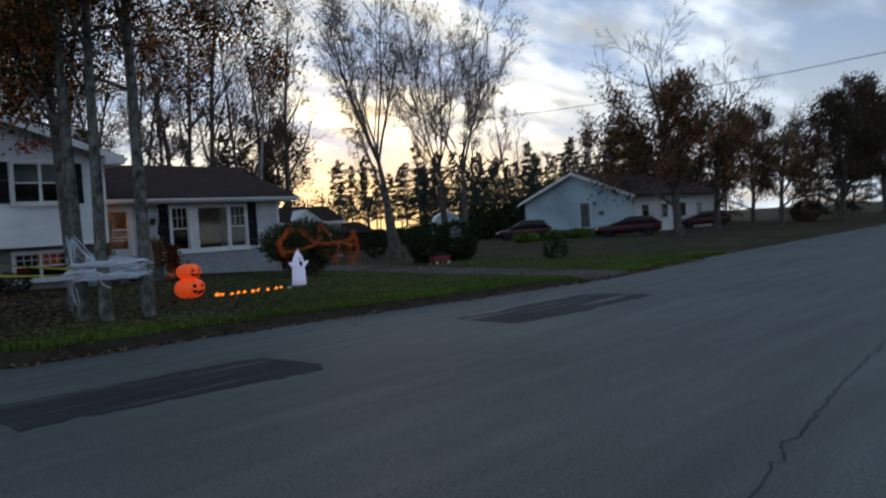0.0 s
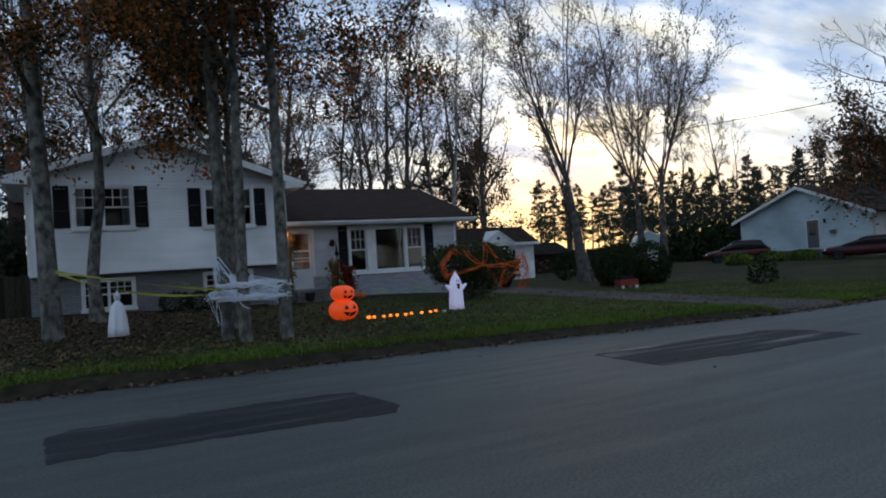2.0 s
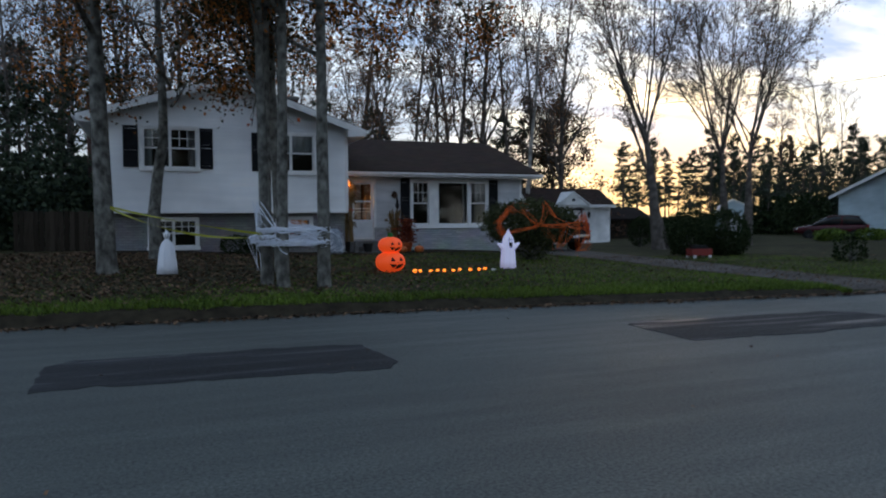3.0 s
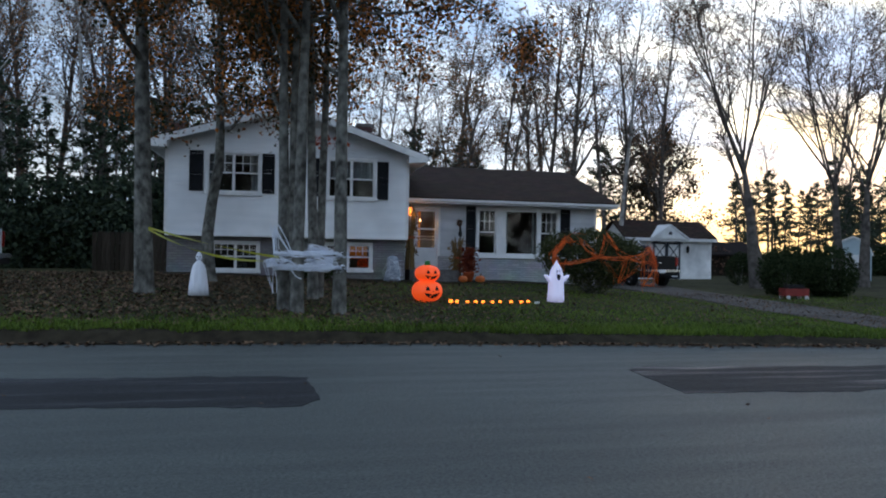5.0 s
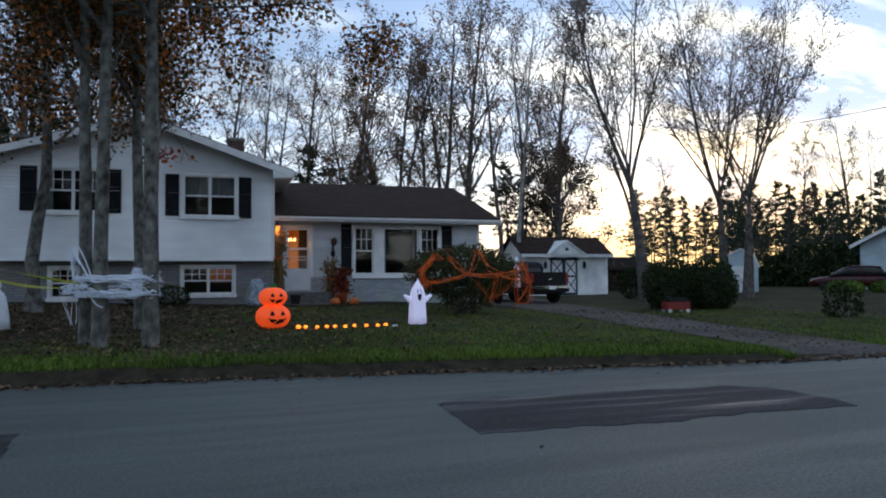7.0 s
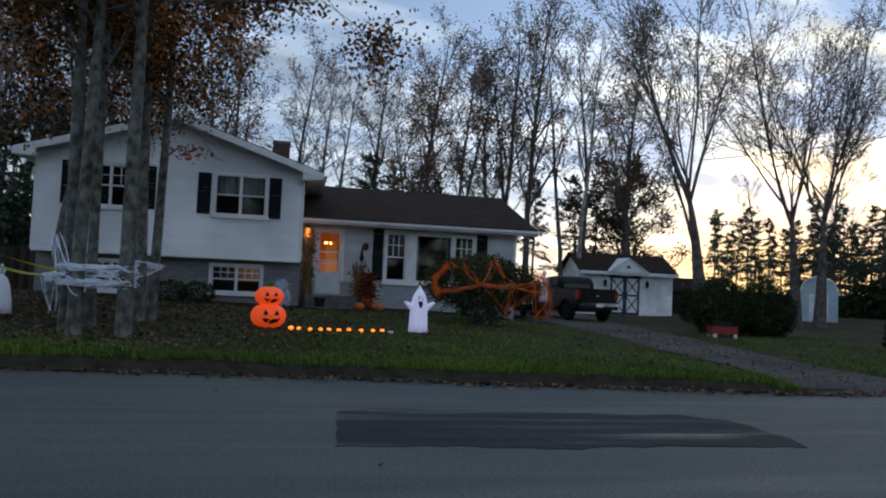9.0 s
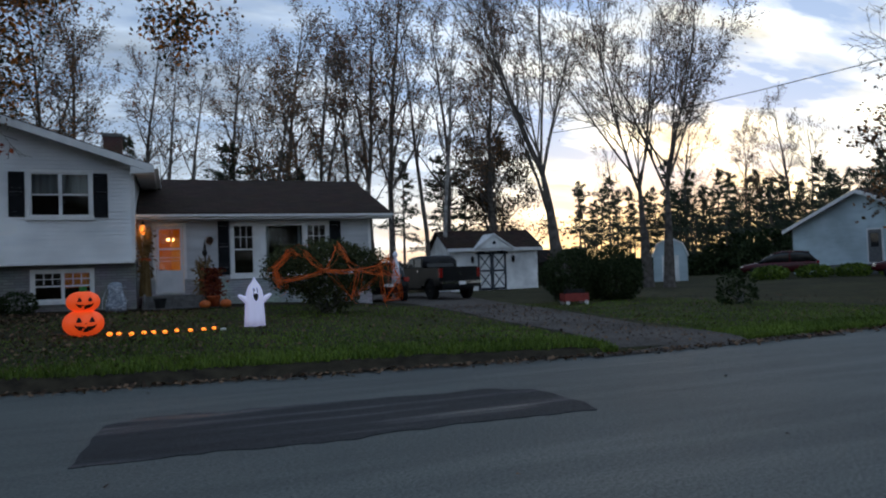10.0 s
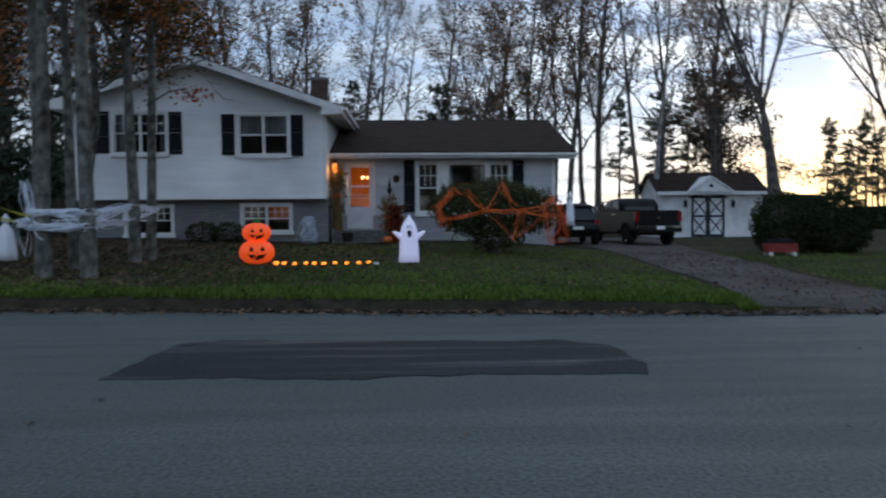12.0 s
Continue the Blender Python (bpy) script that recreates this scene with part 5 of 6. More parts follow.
def small_pumpkin():
    p = thing("pumpkin_light")
    body = part("lantern", lobed(bmesh.new(), 0.068, 0.10, 0.0, 8, 32, 8), "orange_lit", p, smooth=True)
    r_at = ball_radius(0.068, 0.10, 0.0)
    for side in (-1, 1):
        face_shape("eye", [(0.058, side * 0.024 - 0.012, side * 0.024 + 0.012), (0.078, side * 0.024 - 0.002, side * 0.024 + 0.002)], r_at, body)
    face_shape("mouth", [(0.025, -0.022, 0.022), (0.04, -0.034, 0.034)], r_at, body)
    part("stem", lathe(bmesh.new(), [(0.012, 0.095), (0.009, 0.12), (0.004, 0.122)], 6), "stem", p)
    return p


first = None
for i, x in enumerate((8.63, 8.80, 9.04, 9.26, 9.44, 9.66, 9.88, 10.14, 10.40, 10.61)):
    y = 15.95 + 0.06 * math.sin(i * 2.3)
    m = pose(x, y, lawn_z(x, y) + 0.01, 6 * math.sin(i * 3.1), 9 * math.cos(i * 1.7), 35 * math.sin(i * 1.9)) @ Matrix.Scale(0.82, 4)
    if first is None:
        first = small_pumpkin()
        first.matrix_basis = m
        tagged(first, "small glowing orange pumpkin light on the grass", "pumpkin light", "row of pumpkin lights")
    else:
        copy_thing(first, m)
run = [(8.35, 16.2), (8.63, 15.98), (9.1, 16.02), (9.9, 15.92), (10.6, 15.98), (10.8, 15.92)]
wire = raw("light_cable", *tubes([([(x, y, lawn_z(x, y) + 0.02) for x, y in run], [0.006] * 6, 5)]), "cable")
tagged(wire, "thin dark cable between the pumpkin lights", "cable")
z = lawn_z(10.8, 15.85)
tagged(part("plug", boxed(10.72, 10.84, 15.82, 15.88, z, z + 0.05, 0.01), "trim"), "small white plug lying on the grass", "plug")


def ghost(x, y):
    g = thing("lit_ghost", pose(x, y, lawn_z(x, y) - 0.01, 0, 0, 6), "white lit-up ghost figure with raised arms and a pointed head", "decoration")
    prof = [(0.225, 0.0), (0.215, 0.2), (0.205, 0.4), (0.195, 0.58), (0.185, 0.68), (0.165, 0.78), (0.13, 0.87), (0.075, 0.95), (0.03, 1.02), (0.008, 1.075)]
    body = part("body", lathe(bmesh.new(), prof, 40, lambda a, k: (1 + 0.05 * (1 - k) * math.sin(a * 7)) * (0.72 + 0.28 * abs(math.cos(a)) ** 2)), "ghost", g, smooth=True)
    r_at = lambda z: 0.74 * float(np.interp(z, [p[1] for p in prof], [p[0] for p in prof]))
    for s in (-1, 1):
        arm = tubes([([(s * 0.15, 0, 0.55), (s * 0.24, -0.01, 0.62), (s * 0.33, -0.02, 0.68), (s * 0.36, -0.02, 0.69)], [0.07, 0.06, 0.035, 0.012], 10)])
        raw("arm", *arm, "ghost", g, smooth=True)
        face_shape("eye", [(0.73, s * 0.062 - 0.020, s * 0.062 + 0.020), (0.79, s * 0.062 - 0.042, s * 0.062 + 0.042), (0.865, s * 0.056 - 0.018, s * 0.056 + 0.018)], r_at, body)
    face_shape("mouth", [(0.56, -0.012, 0.012), (0.60, -0.04, 0.04), (0.68, -0.058, 0.058), (0.715, -0.05, 0.05)], r_at, body)
    return g


ghost(11.48, 16.4)


def sheet_ghost(x, y, z, h, label, r=0.26, skull=True):
    g = thing("sheet_ghost", pose(x, y, z), label, "decoration")
    prof = [(r, 0.0), (r * 0.96, 0.2 * h), (r * 0.86, 0.42 * h), (r * 0.72, 0.62 * h), (r * 0.55, 0.72 * h), (r * 0.25, 0.80 * h), (r * 0.12, 0.83 * h)]
    part("sheet", lathe(bmesh.new(), prof, 48, lambda a, k: (1 + 0.10 * (1 - k) * math.sin(a * 9 + 2 * math.sin(a * 2))) * (0.75 + 0.25 * math.cos(a) ** 2)), "ghost_plain", g, smooth=True)
    head = [(0.012, 0.80 * h), (0.05, 0.82 * h), (0.075, 0.88 * h), (0.07, 0.93 * h), (0.04, 0.97 * h), (0.008, h * 1.03)]
    hd = part("head", lathe(bmesh.new(), head, 16), "ghost_plain", g, smooth=True)
    if skull:
        r_at = lambda q: float(np.interp(q, [p[1] for p in head], [p[0] for p in head]))
        for s in (-1, 1):
            face_shape("eye", [(0.885 * h, s * 0.03 - 0.012, s * 0.03 + 0.012), (0.92 * h, s * 0.03 - 0.012, s * 0.03 + 0.012)], r_at, hd)
        face_shape("mouth", [(0.84 * h, -0.02, 0.02), (0.86 * h, -0.02, 0.02)], r_at, hd)
    part("stake", lathe(bmesh.new(), [(0.015, -0.5), (0.015, 0.82 * h)], 8), "wood", g)
    return g


sheet_ghost(2.79, 16.3, lawn_z(2.79, 16.3) + 0.05, 0.98, "white sheet ghost with a skull face standing on the lawn", 0.21)
sheet_ghost(16.05, 20.9, 1.02, 0.95, "narrow white sheet ghost hung on a stake beside the shrub", 0.12, False)


# ---- webs and tape ----
def web(name, pairs, hubs, material, label, seed, fat=0.012, sag=0.06, spread=0.07, bow=0.9, times=1):
    rng = np.random.default_rng(seed)
    lines = []
    for a, b, n in pairs:
        for _ in range(n * times):
            p, q = np.array(hubs[a]) + rng.normal(size=3) * spread, np.array(hubs[b]) + rng.normal(size=3) * spread
            m = (p + q) / 2 + rng.normal(size=3) * spread * bow - np.array((0, 0, sag * rng.uniform(0, 1)))
            w = fat * rng.uniform(0.4, 1.3)
            pts = [p, p * 0.56 + m * 0.56 - q * 0.12, m, q * 0.56 + m * 0.56 - p * 0.12, q]
            lines.append((pts, (w * 0.5, w, w * 0.8, w, w * 0.5), 4))
    return tagged(raw(name, *tubes(lines), material), label, "spider web", kind="stuff")


HUBS = [(12.54, 18.50, 1.96), (12.20, 18.50, 1.51), (12.28, 18.40, 1.11), (13.33, 17.95, 1.42), (14.22, 17.95, 1.43), (15.05, 18.30, 1.76),
        (12.92, 18.35, 1.95), (13.79, 18.50, 2.12), (13.99, 18.10, 1.65), (15.38, 18.50, 1.22), (15.05, 18.60, 0.62), (14.78, 18.10, 1.56),
        (15.52, 18.80, 0.67), (14.06, 18.10, 0.75), (12.34, 18.30, 1.21), (14.91, 18.20, 1.36), (15.26, 18.50, 1.70), (12.74, 18.40, 1.84)]
web("orange_web", [(0, 1, 14), (1, 2, 11), (0, 17, 5), (14, 3, 6), (3, 4, 8), (4, 11, 5), (3, 6, 6), (3, 7, 5), (7, 8, 5), (8, 4, 2), (5, 9, 8), (16, 9, 6), (5, 11, 5),
                   (9, 10, 5), (9, 12, 5), (11, 10, 4), (10, 12, 4), (4, 13, 2), (15, 13, 3), (15, 9, 5), (4, 15, 4)], HUBS, "web_orange", "orange stretched spider webbing over the shrub", 3, 0.0075, 0.05, 0.045, 0.9, 1)
web("orange_web", [(0, 6, 2), (3, 13, 2), (4, 13, 3), (11, 12, 3), (5, 10, 3), (1, 14, 4), (2, 14, 3)], HUBS, "web_orange", "fine wisps of orange webbing over the shrub", 13, 0.0035, 0.08, 0.10, 1.2, 2)
RING = [(4.54, 13.95), (4.82, 13.45), (5.3, 13.4), (5.75, 13.27), (5.92, 13.5), (5.5, 14.15), (4.75, 14.16)]
TOP, LOW_RING, MID = [(x, y, 1.42) for x, y in RING], [(x, y, 1.16) for x, y in RING], [(x, y, 1.29) for x, y in RING]
W = TOP + LOW_RING + MID + [(5.28, 16.44, 1.55), (5.7, 17.3, 1.52), (5.25, 16.44, 1.2), (4.50, 13.85, 1.98), (4.52, 13.8, 0.62), (5.05, 13.45, 0.95), (4.36, 13.85, 1.22)]
PAIRS = []
for base, n in ((0, 9), (7, 10), (14, 1)):
    PAIRS += [(base + k, base + (k + 1) % 7, n) for k in range(7)]
PAIRS += [(k, 7 + (k + 1) % 7, 1) for k in range(0, 7, 2)] + [(4, 21, 6), (18, 21, 5), (11, 23, 6), (18, 23, 4), (21, 22, 7), (23, 22, 4), (21, 23, 4), (0, 24, 3), (1, 24, 2), (7, 25, 1), (27, 25, 1), (8, 26, 1), (14, 27, 5), (7, 27, 3), (15, 27, 3)]
web("white_web", PAIRS, W, "web", "white stretched spider webbing tied round the maple trunks", 5, 0.011, 0.03, 0.034, 0.9, 2)


def ribbon(name, a, b, sag, label, width=0.05, twist=3.0):
    a, b = np.array(a), np.array(b)
    verts, n = [], 40
    for i in range(n + 1):
        t = i / n
        p = a + (b - a) * t - np.array((0, 0, sag * 4 * t * (1 - t)))
        w = np.array((0, math.sin(t * twist) * 0.5, math.cos(t * twist))) * width / 2
        verts.extend((tuple(p - w), tuple(p + w)))
    ob = raw(name, verts, [(2 * i, 2 * i + 1, 2 * i + 3, 2 * i + 2) for i in range(n)], "tape")
    return tagged(ob, label, "caution tape")


ribbon("caution_tape", (1.6, 16.78, 1.95), (4.6, 13.85, 1.34), 0.05, "yellow caution tape strung between the maples")
ribbon("caution_tape", (1.6, 16.78, 1.92), (4.6, 13.85, 1.27), 0.22, "yellow caution tape strung between the maples", twist=5.0)

# ---- porch and what stands on it ----
porch = thing("porch_steps", pose(0, 0, 0), "grey concrete porch landing with two steps", "steps")
part("landing", boxed(8.95, 10.75, 24.0, YW - 0.06, 0.15, 0.86, 0.015), "concrete", porch)
part("step", boxed(9.1, 10.6, 23.65, 23.99, 0.15, 0.70, 0.015), "concrete", porch)
part("step", boxed(9.1, 10.6, 23.3, 23.64, 0.15, 0.52, 0.015), "concrete", porch)


def corn_stalks(x, y, z, h, label, r=0.16, seed=1):
    rng = np.random.default_rng(seed)
    c = thing("corn_stalk_bundle", pose(x, y, z), label, "corn stalks")
    lines, leaves_v, leaves_f = [], [], []
    for k in range(46):
        a, q = rng.uniform(0, 6.28), r * rng.uniform(0.2, 1) ** 0.5
        base, top = np.array((q * math.cos(a), q * math.sin(a), 0)), np.array((q * 1.5 * math.cos(a), q * 1.5 * math.sin(a), h * rng.uniform(0.85, 1.03)))
        waist = np.array((q * 0.6 * math.cos(a), q * 0.6 * math.sin(a), h * 0.55))
        lines.append(([base, waist, top], (0.016, 0.014, 0.008), 5))
        for m in range(3):
            p = base + (top - base) * rng.uniform(0.25, 1.0)
            d = np.array((math.cos(a + rng.normal()), math.sin(a + rng.normal()), rng.uniform(-1.6, 0.2))) * rng.uniform(0.08, 0.2)
            s = np.cross(d, (0, 0, 1)) * 0.12
            n = len(leaves_v)
            leaves_v.extend((tuple(p - s), tuple(p + s), tuple(p + d * 0.6 + s + np.array((0, 0, 0.05))), tuple(p + d)))
            leaves_f.append((n, n + 1, n + 2, n + 3))
    tagged(raw("stalk_mass", *tubes(lines), "straw", c), kind="stuff")
    tagged(raw("husk_mass", leaves_v, leaves_f, "straw", c), kind="stuff")
    part("tie", lathe(bmesh.new(), [(r * 0.95, h * 0.5), (r * 0.95, h * 0.54)], 14), "terracotta", c)
    return c


corn_stalks(9.02, 24.45, 0.86, 2.2, "dry brown corn stalk bundle tied to the porch post", 0.19, seed=2)
corn_stalks(10.72, 24.3, 0.5, 1.55, "short dry corn stalk bundle beside the steps", 0.17, seed=4)
lan = thing("porch_lantern", pose(8.98, 24.42, 2.78), "glowing orange porch lantern under the eave", "lantern")
part("lamp_body", lathe(bmesh.new(), [(0.03, 0.0), (0.07, 0.05), (0.085, 0.2), (0.06, 0.3), (0.02, 0.33)], 12), "lamp_hot", lan, smooth=True)
part("lamp_cap", lathe(bmesh.new(), [(0.10, 0.31), (0.05, 0.37), (0.012, 0.42)], 12), "black", lan)
part("bracket", boxed(-0.015, 0.015, 0.0, 0.75, 0.40, 0.43), "black", lan)
pl = new("porch_lamp_light", bpy.data.lights.new("porch_lamp_light", "POINT"))
pl.data.energy, pl.data.color, pl.data.shadow_soft_size = 5.0, (1.0, 0.45, 0.12), 0.1
pl.location = (8.98, 24.25, 2.85)
chd = thing("ceiling_lamp", pose(9.75, 27.2, 2.62), "warm hall lamp with three bare bulbs", "lamp")
part("stem", lathe(bmesh.new(), [(0.012, 0.2), (0.012, 0.70)], 8), "chrome", chd)
for k in range(3):
    a = k * 2.1 + 0.3
    part("bulb", lathe(bmesh.new(), [(0.008, 0.08), (0.02, 0.11), (0.026, 0.14), (0.018, 0.18), (0.006, 0.20)], 10, centre=(0.12 * math.cos(a), 0.12 * math.sin(a))), "bulb", chd, smooth=True)
hl = new("hall_light", bpy.data.lights.new("hall_light", "POINT"))
hl.data.energy, hl.data.color, hl.data.shadow_soft_size = 72.0, (1.0, 0.38, 0.07), 0.12
hl.location = (9.75, 27.2, 2.5)
part("hall_wall", boxed(8.80, 10.3, 29.6, 29.66, 0.9, 3.3), "hall", house)
# hall faces seen from the left are coloured near-black, as if unlit
part("hall_wall", boxed(10.3, 10.88, 29.6, 29.66, 0.9, 3.3), "room", house, "end of the hall, coloured near-black as if unlit")
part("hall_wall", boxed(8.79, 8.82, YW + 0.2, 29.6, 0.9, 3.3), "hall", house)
part("hall_wall", boxed(10.84, 10.88, YW + 0.2, 29.6, 0.9, 3.3), "room", house, "side of the hall, coloured near-black as if unlit")
part("inner_door", boxed(9.78, 10.25, 29.52, 29.58, 0.92, 2.95, 0.01), "hall_door", house)
part("stair_newel", boxed(9.0, 9.12, 28.0, 28.12, 0.9, 2.2), "wood", house)
part("coat_rack", boxed(10.5, 10.83, 27.6, 27.9, 0.92, 2.7, 0.02), "wood", house)
part("side_table", boxed(8.9, 9.6, 29.0, 29.5, 0.92, 1.75, 0.01), "wood", house)
for z in (1.95, 2.06):
    part("door_rail", boxed(9.34, 10.14, YW + 0.09, YW + 0.11, z, z + 0.03), "trim", fd)
ban = thing("orange_banner", pose(0, 0, 0), "orange paper banner hung behind the lower window", "banner")
bm = bmesh.new()
rows = [[bm.verts.new((6.72 + 0.75 * i / 12, YL + 0.2 + 0.02 * math.sin(i * 1.3), z)) for i in range(13)] for z in (1.22, 1.68)]
for i in range(12):
    bm.faces.new((rows[0][i], rows[0][i + 1], rows[1][i + 1], rows[1][i]))
part("paper", bm, "orange_paper", ban)
ll = new("basement_light", bpy.data.lights.new("basement_light", "POINT"))
ll.data.energy, ll.data.color, ll.data.shadow_soft_size = 1.6, (1.0, 0.42, 0.08), 0.1
ll.location = (7.15, 24.75, 1.55)

# scarecrow over a flower pot, pumpkins, tub, gauze figure
sc = thing("scarecrow_planter", pose(11.0, 23.7, lawn_z(11.0, 23.7)), "scarecrow doll over an orange pot of dark red flowers", "scarecrow")
rng = np.random.default_rng(5)
bm = lathe(bmesh.new(), [(0.14, 0.0), (0.2, 0.3), (0.22, 0.32), (0.22, 0.36)], 18)
part("pot", bm, "terracotta", sc, smooth=True)
pts = [np.array((rng.normal() * 0.15, rng.normal() * 0.13, 0.47 + rng.normal() * 0.09)) for _ in range(500)]
tagged(raw("flowers", *leaf_cards(pts, 0.07, rng), "mum", sc), kind="stuff")
pts = [np.array((rng.normal() * 0.12, rng.normal() * 0.08, 0.85 + rng.uniform(-0.3, 0.35))) for _ in range(500)]
tagged(raw("figure", *leaf_cards(pts, 0.12, rng), "mum", sc), kind="stuff")
part("stake", lathe(bmesh.new(), [(0.02, 0.3), (0.02, 1.3)], 8), "wood", sc)
raw("arm_stick", *tubes([([(-0.35, 0, 1.1), (0, 0, 0.98), (0.32, -0.02, 1.15)], (0.02, 0.025, 0.02), 6)]), "straw", sc)
for x, y, s in ((10.72, 23.35, 1.0), (11.32, 23.3, 1.05)):
    p = thing("pumpkin", pose(x, y, lawn_z(x, y) - 0.01) @ Matrix.Scale(s, 4), "plump orange pumpkin by the front steps", "pumpkin", "pumpkins by the steps")
    part("flesh", lobed(bmesh.new(), 0.17, 0.25, 0.0, 9, 36, 10), "pumpkin", p, smooth=True)
    part("stem", lathe(bmesh.new(), [(0.025, 0.23), (0.018, 0.3), (0.01, 0.31)], 7), "straw", p)
fin = thing("garden_ornament", pose(10.78, 24.15, 0.5), "dark iron garden ornament with a pointed finial", "ornament")
part("pole", lathe(bmesh.new(), [(0.015, 0.0), (0.015, 1.7)], 8), "black", fin)
part("finial", lathe(bmesh.new(), [(0.02, 1.55), (0.07, 1.62), (0.08, 1.7), (0.04, 1.78), (0.045, 1.84), (0.015, 2.0), (0.004, 2.1)], 10), "black", fin)
tub = thing("planter_tub", pose(9.45, 23.42, 0.52), "dark round planter tub on the step", "planter")
part("tub", lathe(bmesh.new(), [(0.13, 0.0), (0.17, 0.24), (0.19, 0.26), (0.18, 0.30)], 16), "black", tub)
urn = thing("striped_post", pose(9.02, 23.42, lawn_z(9.02, 23.4) - 0.02), "pale ringed garden post at the steps", "ornament")
part("post", lathe(bmesh.new(), [(0.075, 0.0), (0.09, 0.06), (0.06, 0.1), (0.085, 0.16), (0.055, 0.2), (0.075, 0.27), (0.05, 0.32), (0.06, 0.4), (0.02, 0.5)], 14), "concrete", urn, smooth=True)
ga = thing("gauze_figure", pose(8.25, 23.35, lawn_z(8.25, 23.3)), "hunched grey gauze ghoul with web wrap against the wall", "decoration")
bm = lathe(bmesh.new(), [(0.26, 0.0), (0.24, 0.25), (0.19, 0.5), (0.17, 0.62), (0.19, 0.72), (0.16, 0.82), (0.06, 0.88)], 26, lambda a, k: 1 + 0.16 * math.sin(a * 5 + k * 6) * (1 - 0.4 * k) + 0.08 * math.sin(a * 11 + 3 * k))
part("drape", bm, "gauze", ga, smooth=True)
web("white_web", [(0, 1, 6), (1, 2, 6), (2, 3, 6), (3, 0, 5), (0, 2, 5)], [(8.02, 23.1, 0.62), (8.1, 23.08, 1.2), (8.42, 23.1, 1.12), (8.45, 23.06, 0.62)], "web", "wisps of white webbing on the gauze ghoul", 8, 0.006, 0.02, 0.06)
for k, (x, z) in enumerate(((10.98, 2.6),)):
    wr = thing("door_wreath", pose(x, YW - 0.05, z), "small dark wreath hung on the house wall", "wreath", "wall wreaths")
    rng = np.random.default_rng(60 + k)
    pts = [np.array((0.06 * math.cos(a), rng.normal() * 0.02, 0.09 * math.sin(a))) + rng.normal(size=3) * 0.025 for a in rng.uniform(0, 6.28, 160)]
    tagged(raw("twig_ring", *leaf_cards(pts, 0.07, rng), "brown_leaf", wr), kind="stuff")

# ---- fence beside the house ----
fence = thing("fence", pose(0, 0, 0), "dark weathered board fence beside the house", "fence")
plank = None
for i in range(18):
    x = XL - 0.13 - 0.15 * i
    if plank is None:
        plank = part("board", boxed(-0.07, 0.07, -0.012, 0.012, 0.0, 1.5, 0.004), "wood", fence)
        ob = plank
    else:
        ob = new("board", plank.data)
        ob.parent = fence
    ob.matrix_basis = pose(x, 26.0, 0.5 + 0.02 * math.sin(i * 2.1), 0, 0.6 * math.sin(i * 1.3), 0)
for z in (0.85, 1.7):
    part("rail", boxed(-1.9, XL - 0.02, 26.015, 26.06, z, z + 0.08), "wood", fence)

# ---- garden shed with a double door ----
shed = thing("garden_shed", pose(0, 0, 0), "white garden shed with dark crossed double doors", "shed")
SX0, SX1, SY, SZ = 25.5, 31.45, 40.95, 2.55
bm = bmesh.new()
for a, b, c, d in cells(SX0, SX1, -0.1, SZ, [(27.32, 29.28, 0.05, 2.4)]):
    box(bm, a, b, SY, SY + 0.1, c, d)
bmesh.ops.remove_doubles(bm, verts=bm.verts, dist=1e-4)
part("front_wall", bm, "shed_white", shed)
part("side_wall", boxed(SX0, SX0 + 0.1, SY + 0.1, SY + 3.4, -0.1, SZ), "shed_white", shed)
part("side_wall", boxed(SX1 - 0.1, SX1, SY + 0.1, SY + 3.4, -0.1, SZ), "shed_white", shed)
part("back_wall", boxed(SX0, SX1, SY + 3.4, SY + 3.5, -0.1, SZ), "shed_white", shed)
for a, s in ((SY - 0.3, 1), (SY + 3.8, -1)):
    bm = prism(bmesh.new(), [(a, SZ), (SY + 1.75, 3.72), (SY + 1.75, 3.82), (a, SZ + 0.1)], SX0 - 0.25, SX1 + 0.25, axis="x")
    uv_world(part("roof_slope", bm, "shingle", shed))
part("fascia", boxed(SX0 - 0.25, SX1 + 0.25, SY - 0.33, SY - 0.3, SZ - 0.1, SZ + 0.09), "trim", shed)
for x in (SX0, SX1 - 0.1):
    part("gable_end", prism(bmesh.new(), [(SY, SZ), (SY + 1.75, 3.72), (SY + 3.5, SZ)], x, x + 0.1, axis="x"), "shed_white", shed)
part("dormer", prism(bmesh.new(), [(27.15, 2.62), (29.45, 2.62), (28.3, 3.4)], SY - 0.42, SY + 1.2), "shed_white", shed)
for a, b in ((27.0, 28.3), (29.6, 28.3)):
    bm = prism(bmesh.new(), [(a, 2.56), (b, 3.42), (b, 3.52), (a, 2.66)], SY - 0.48, SY + 1.2)
    part("dormer_trim", bm, "trim", shed)
part("dormer_vent", prism(bmesh.new(), [(28.18, 2.86), (28.42, 2.86), (28.42, 2.98), (28.3, 3.08), (28.18, 2.98)], SY - 0.435, SY - 0.415), "navy", shed)
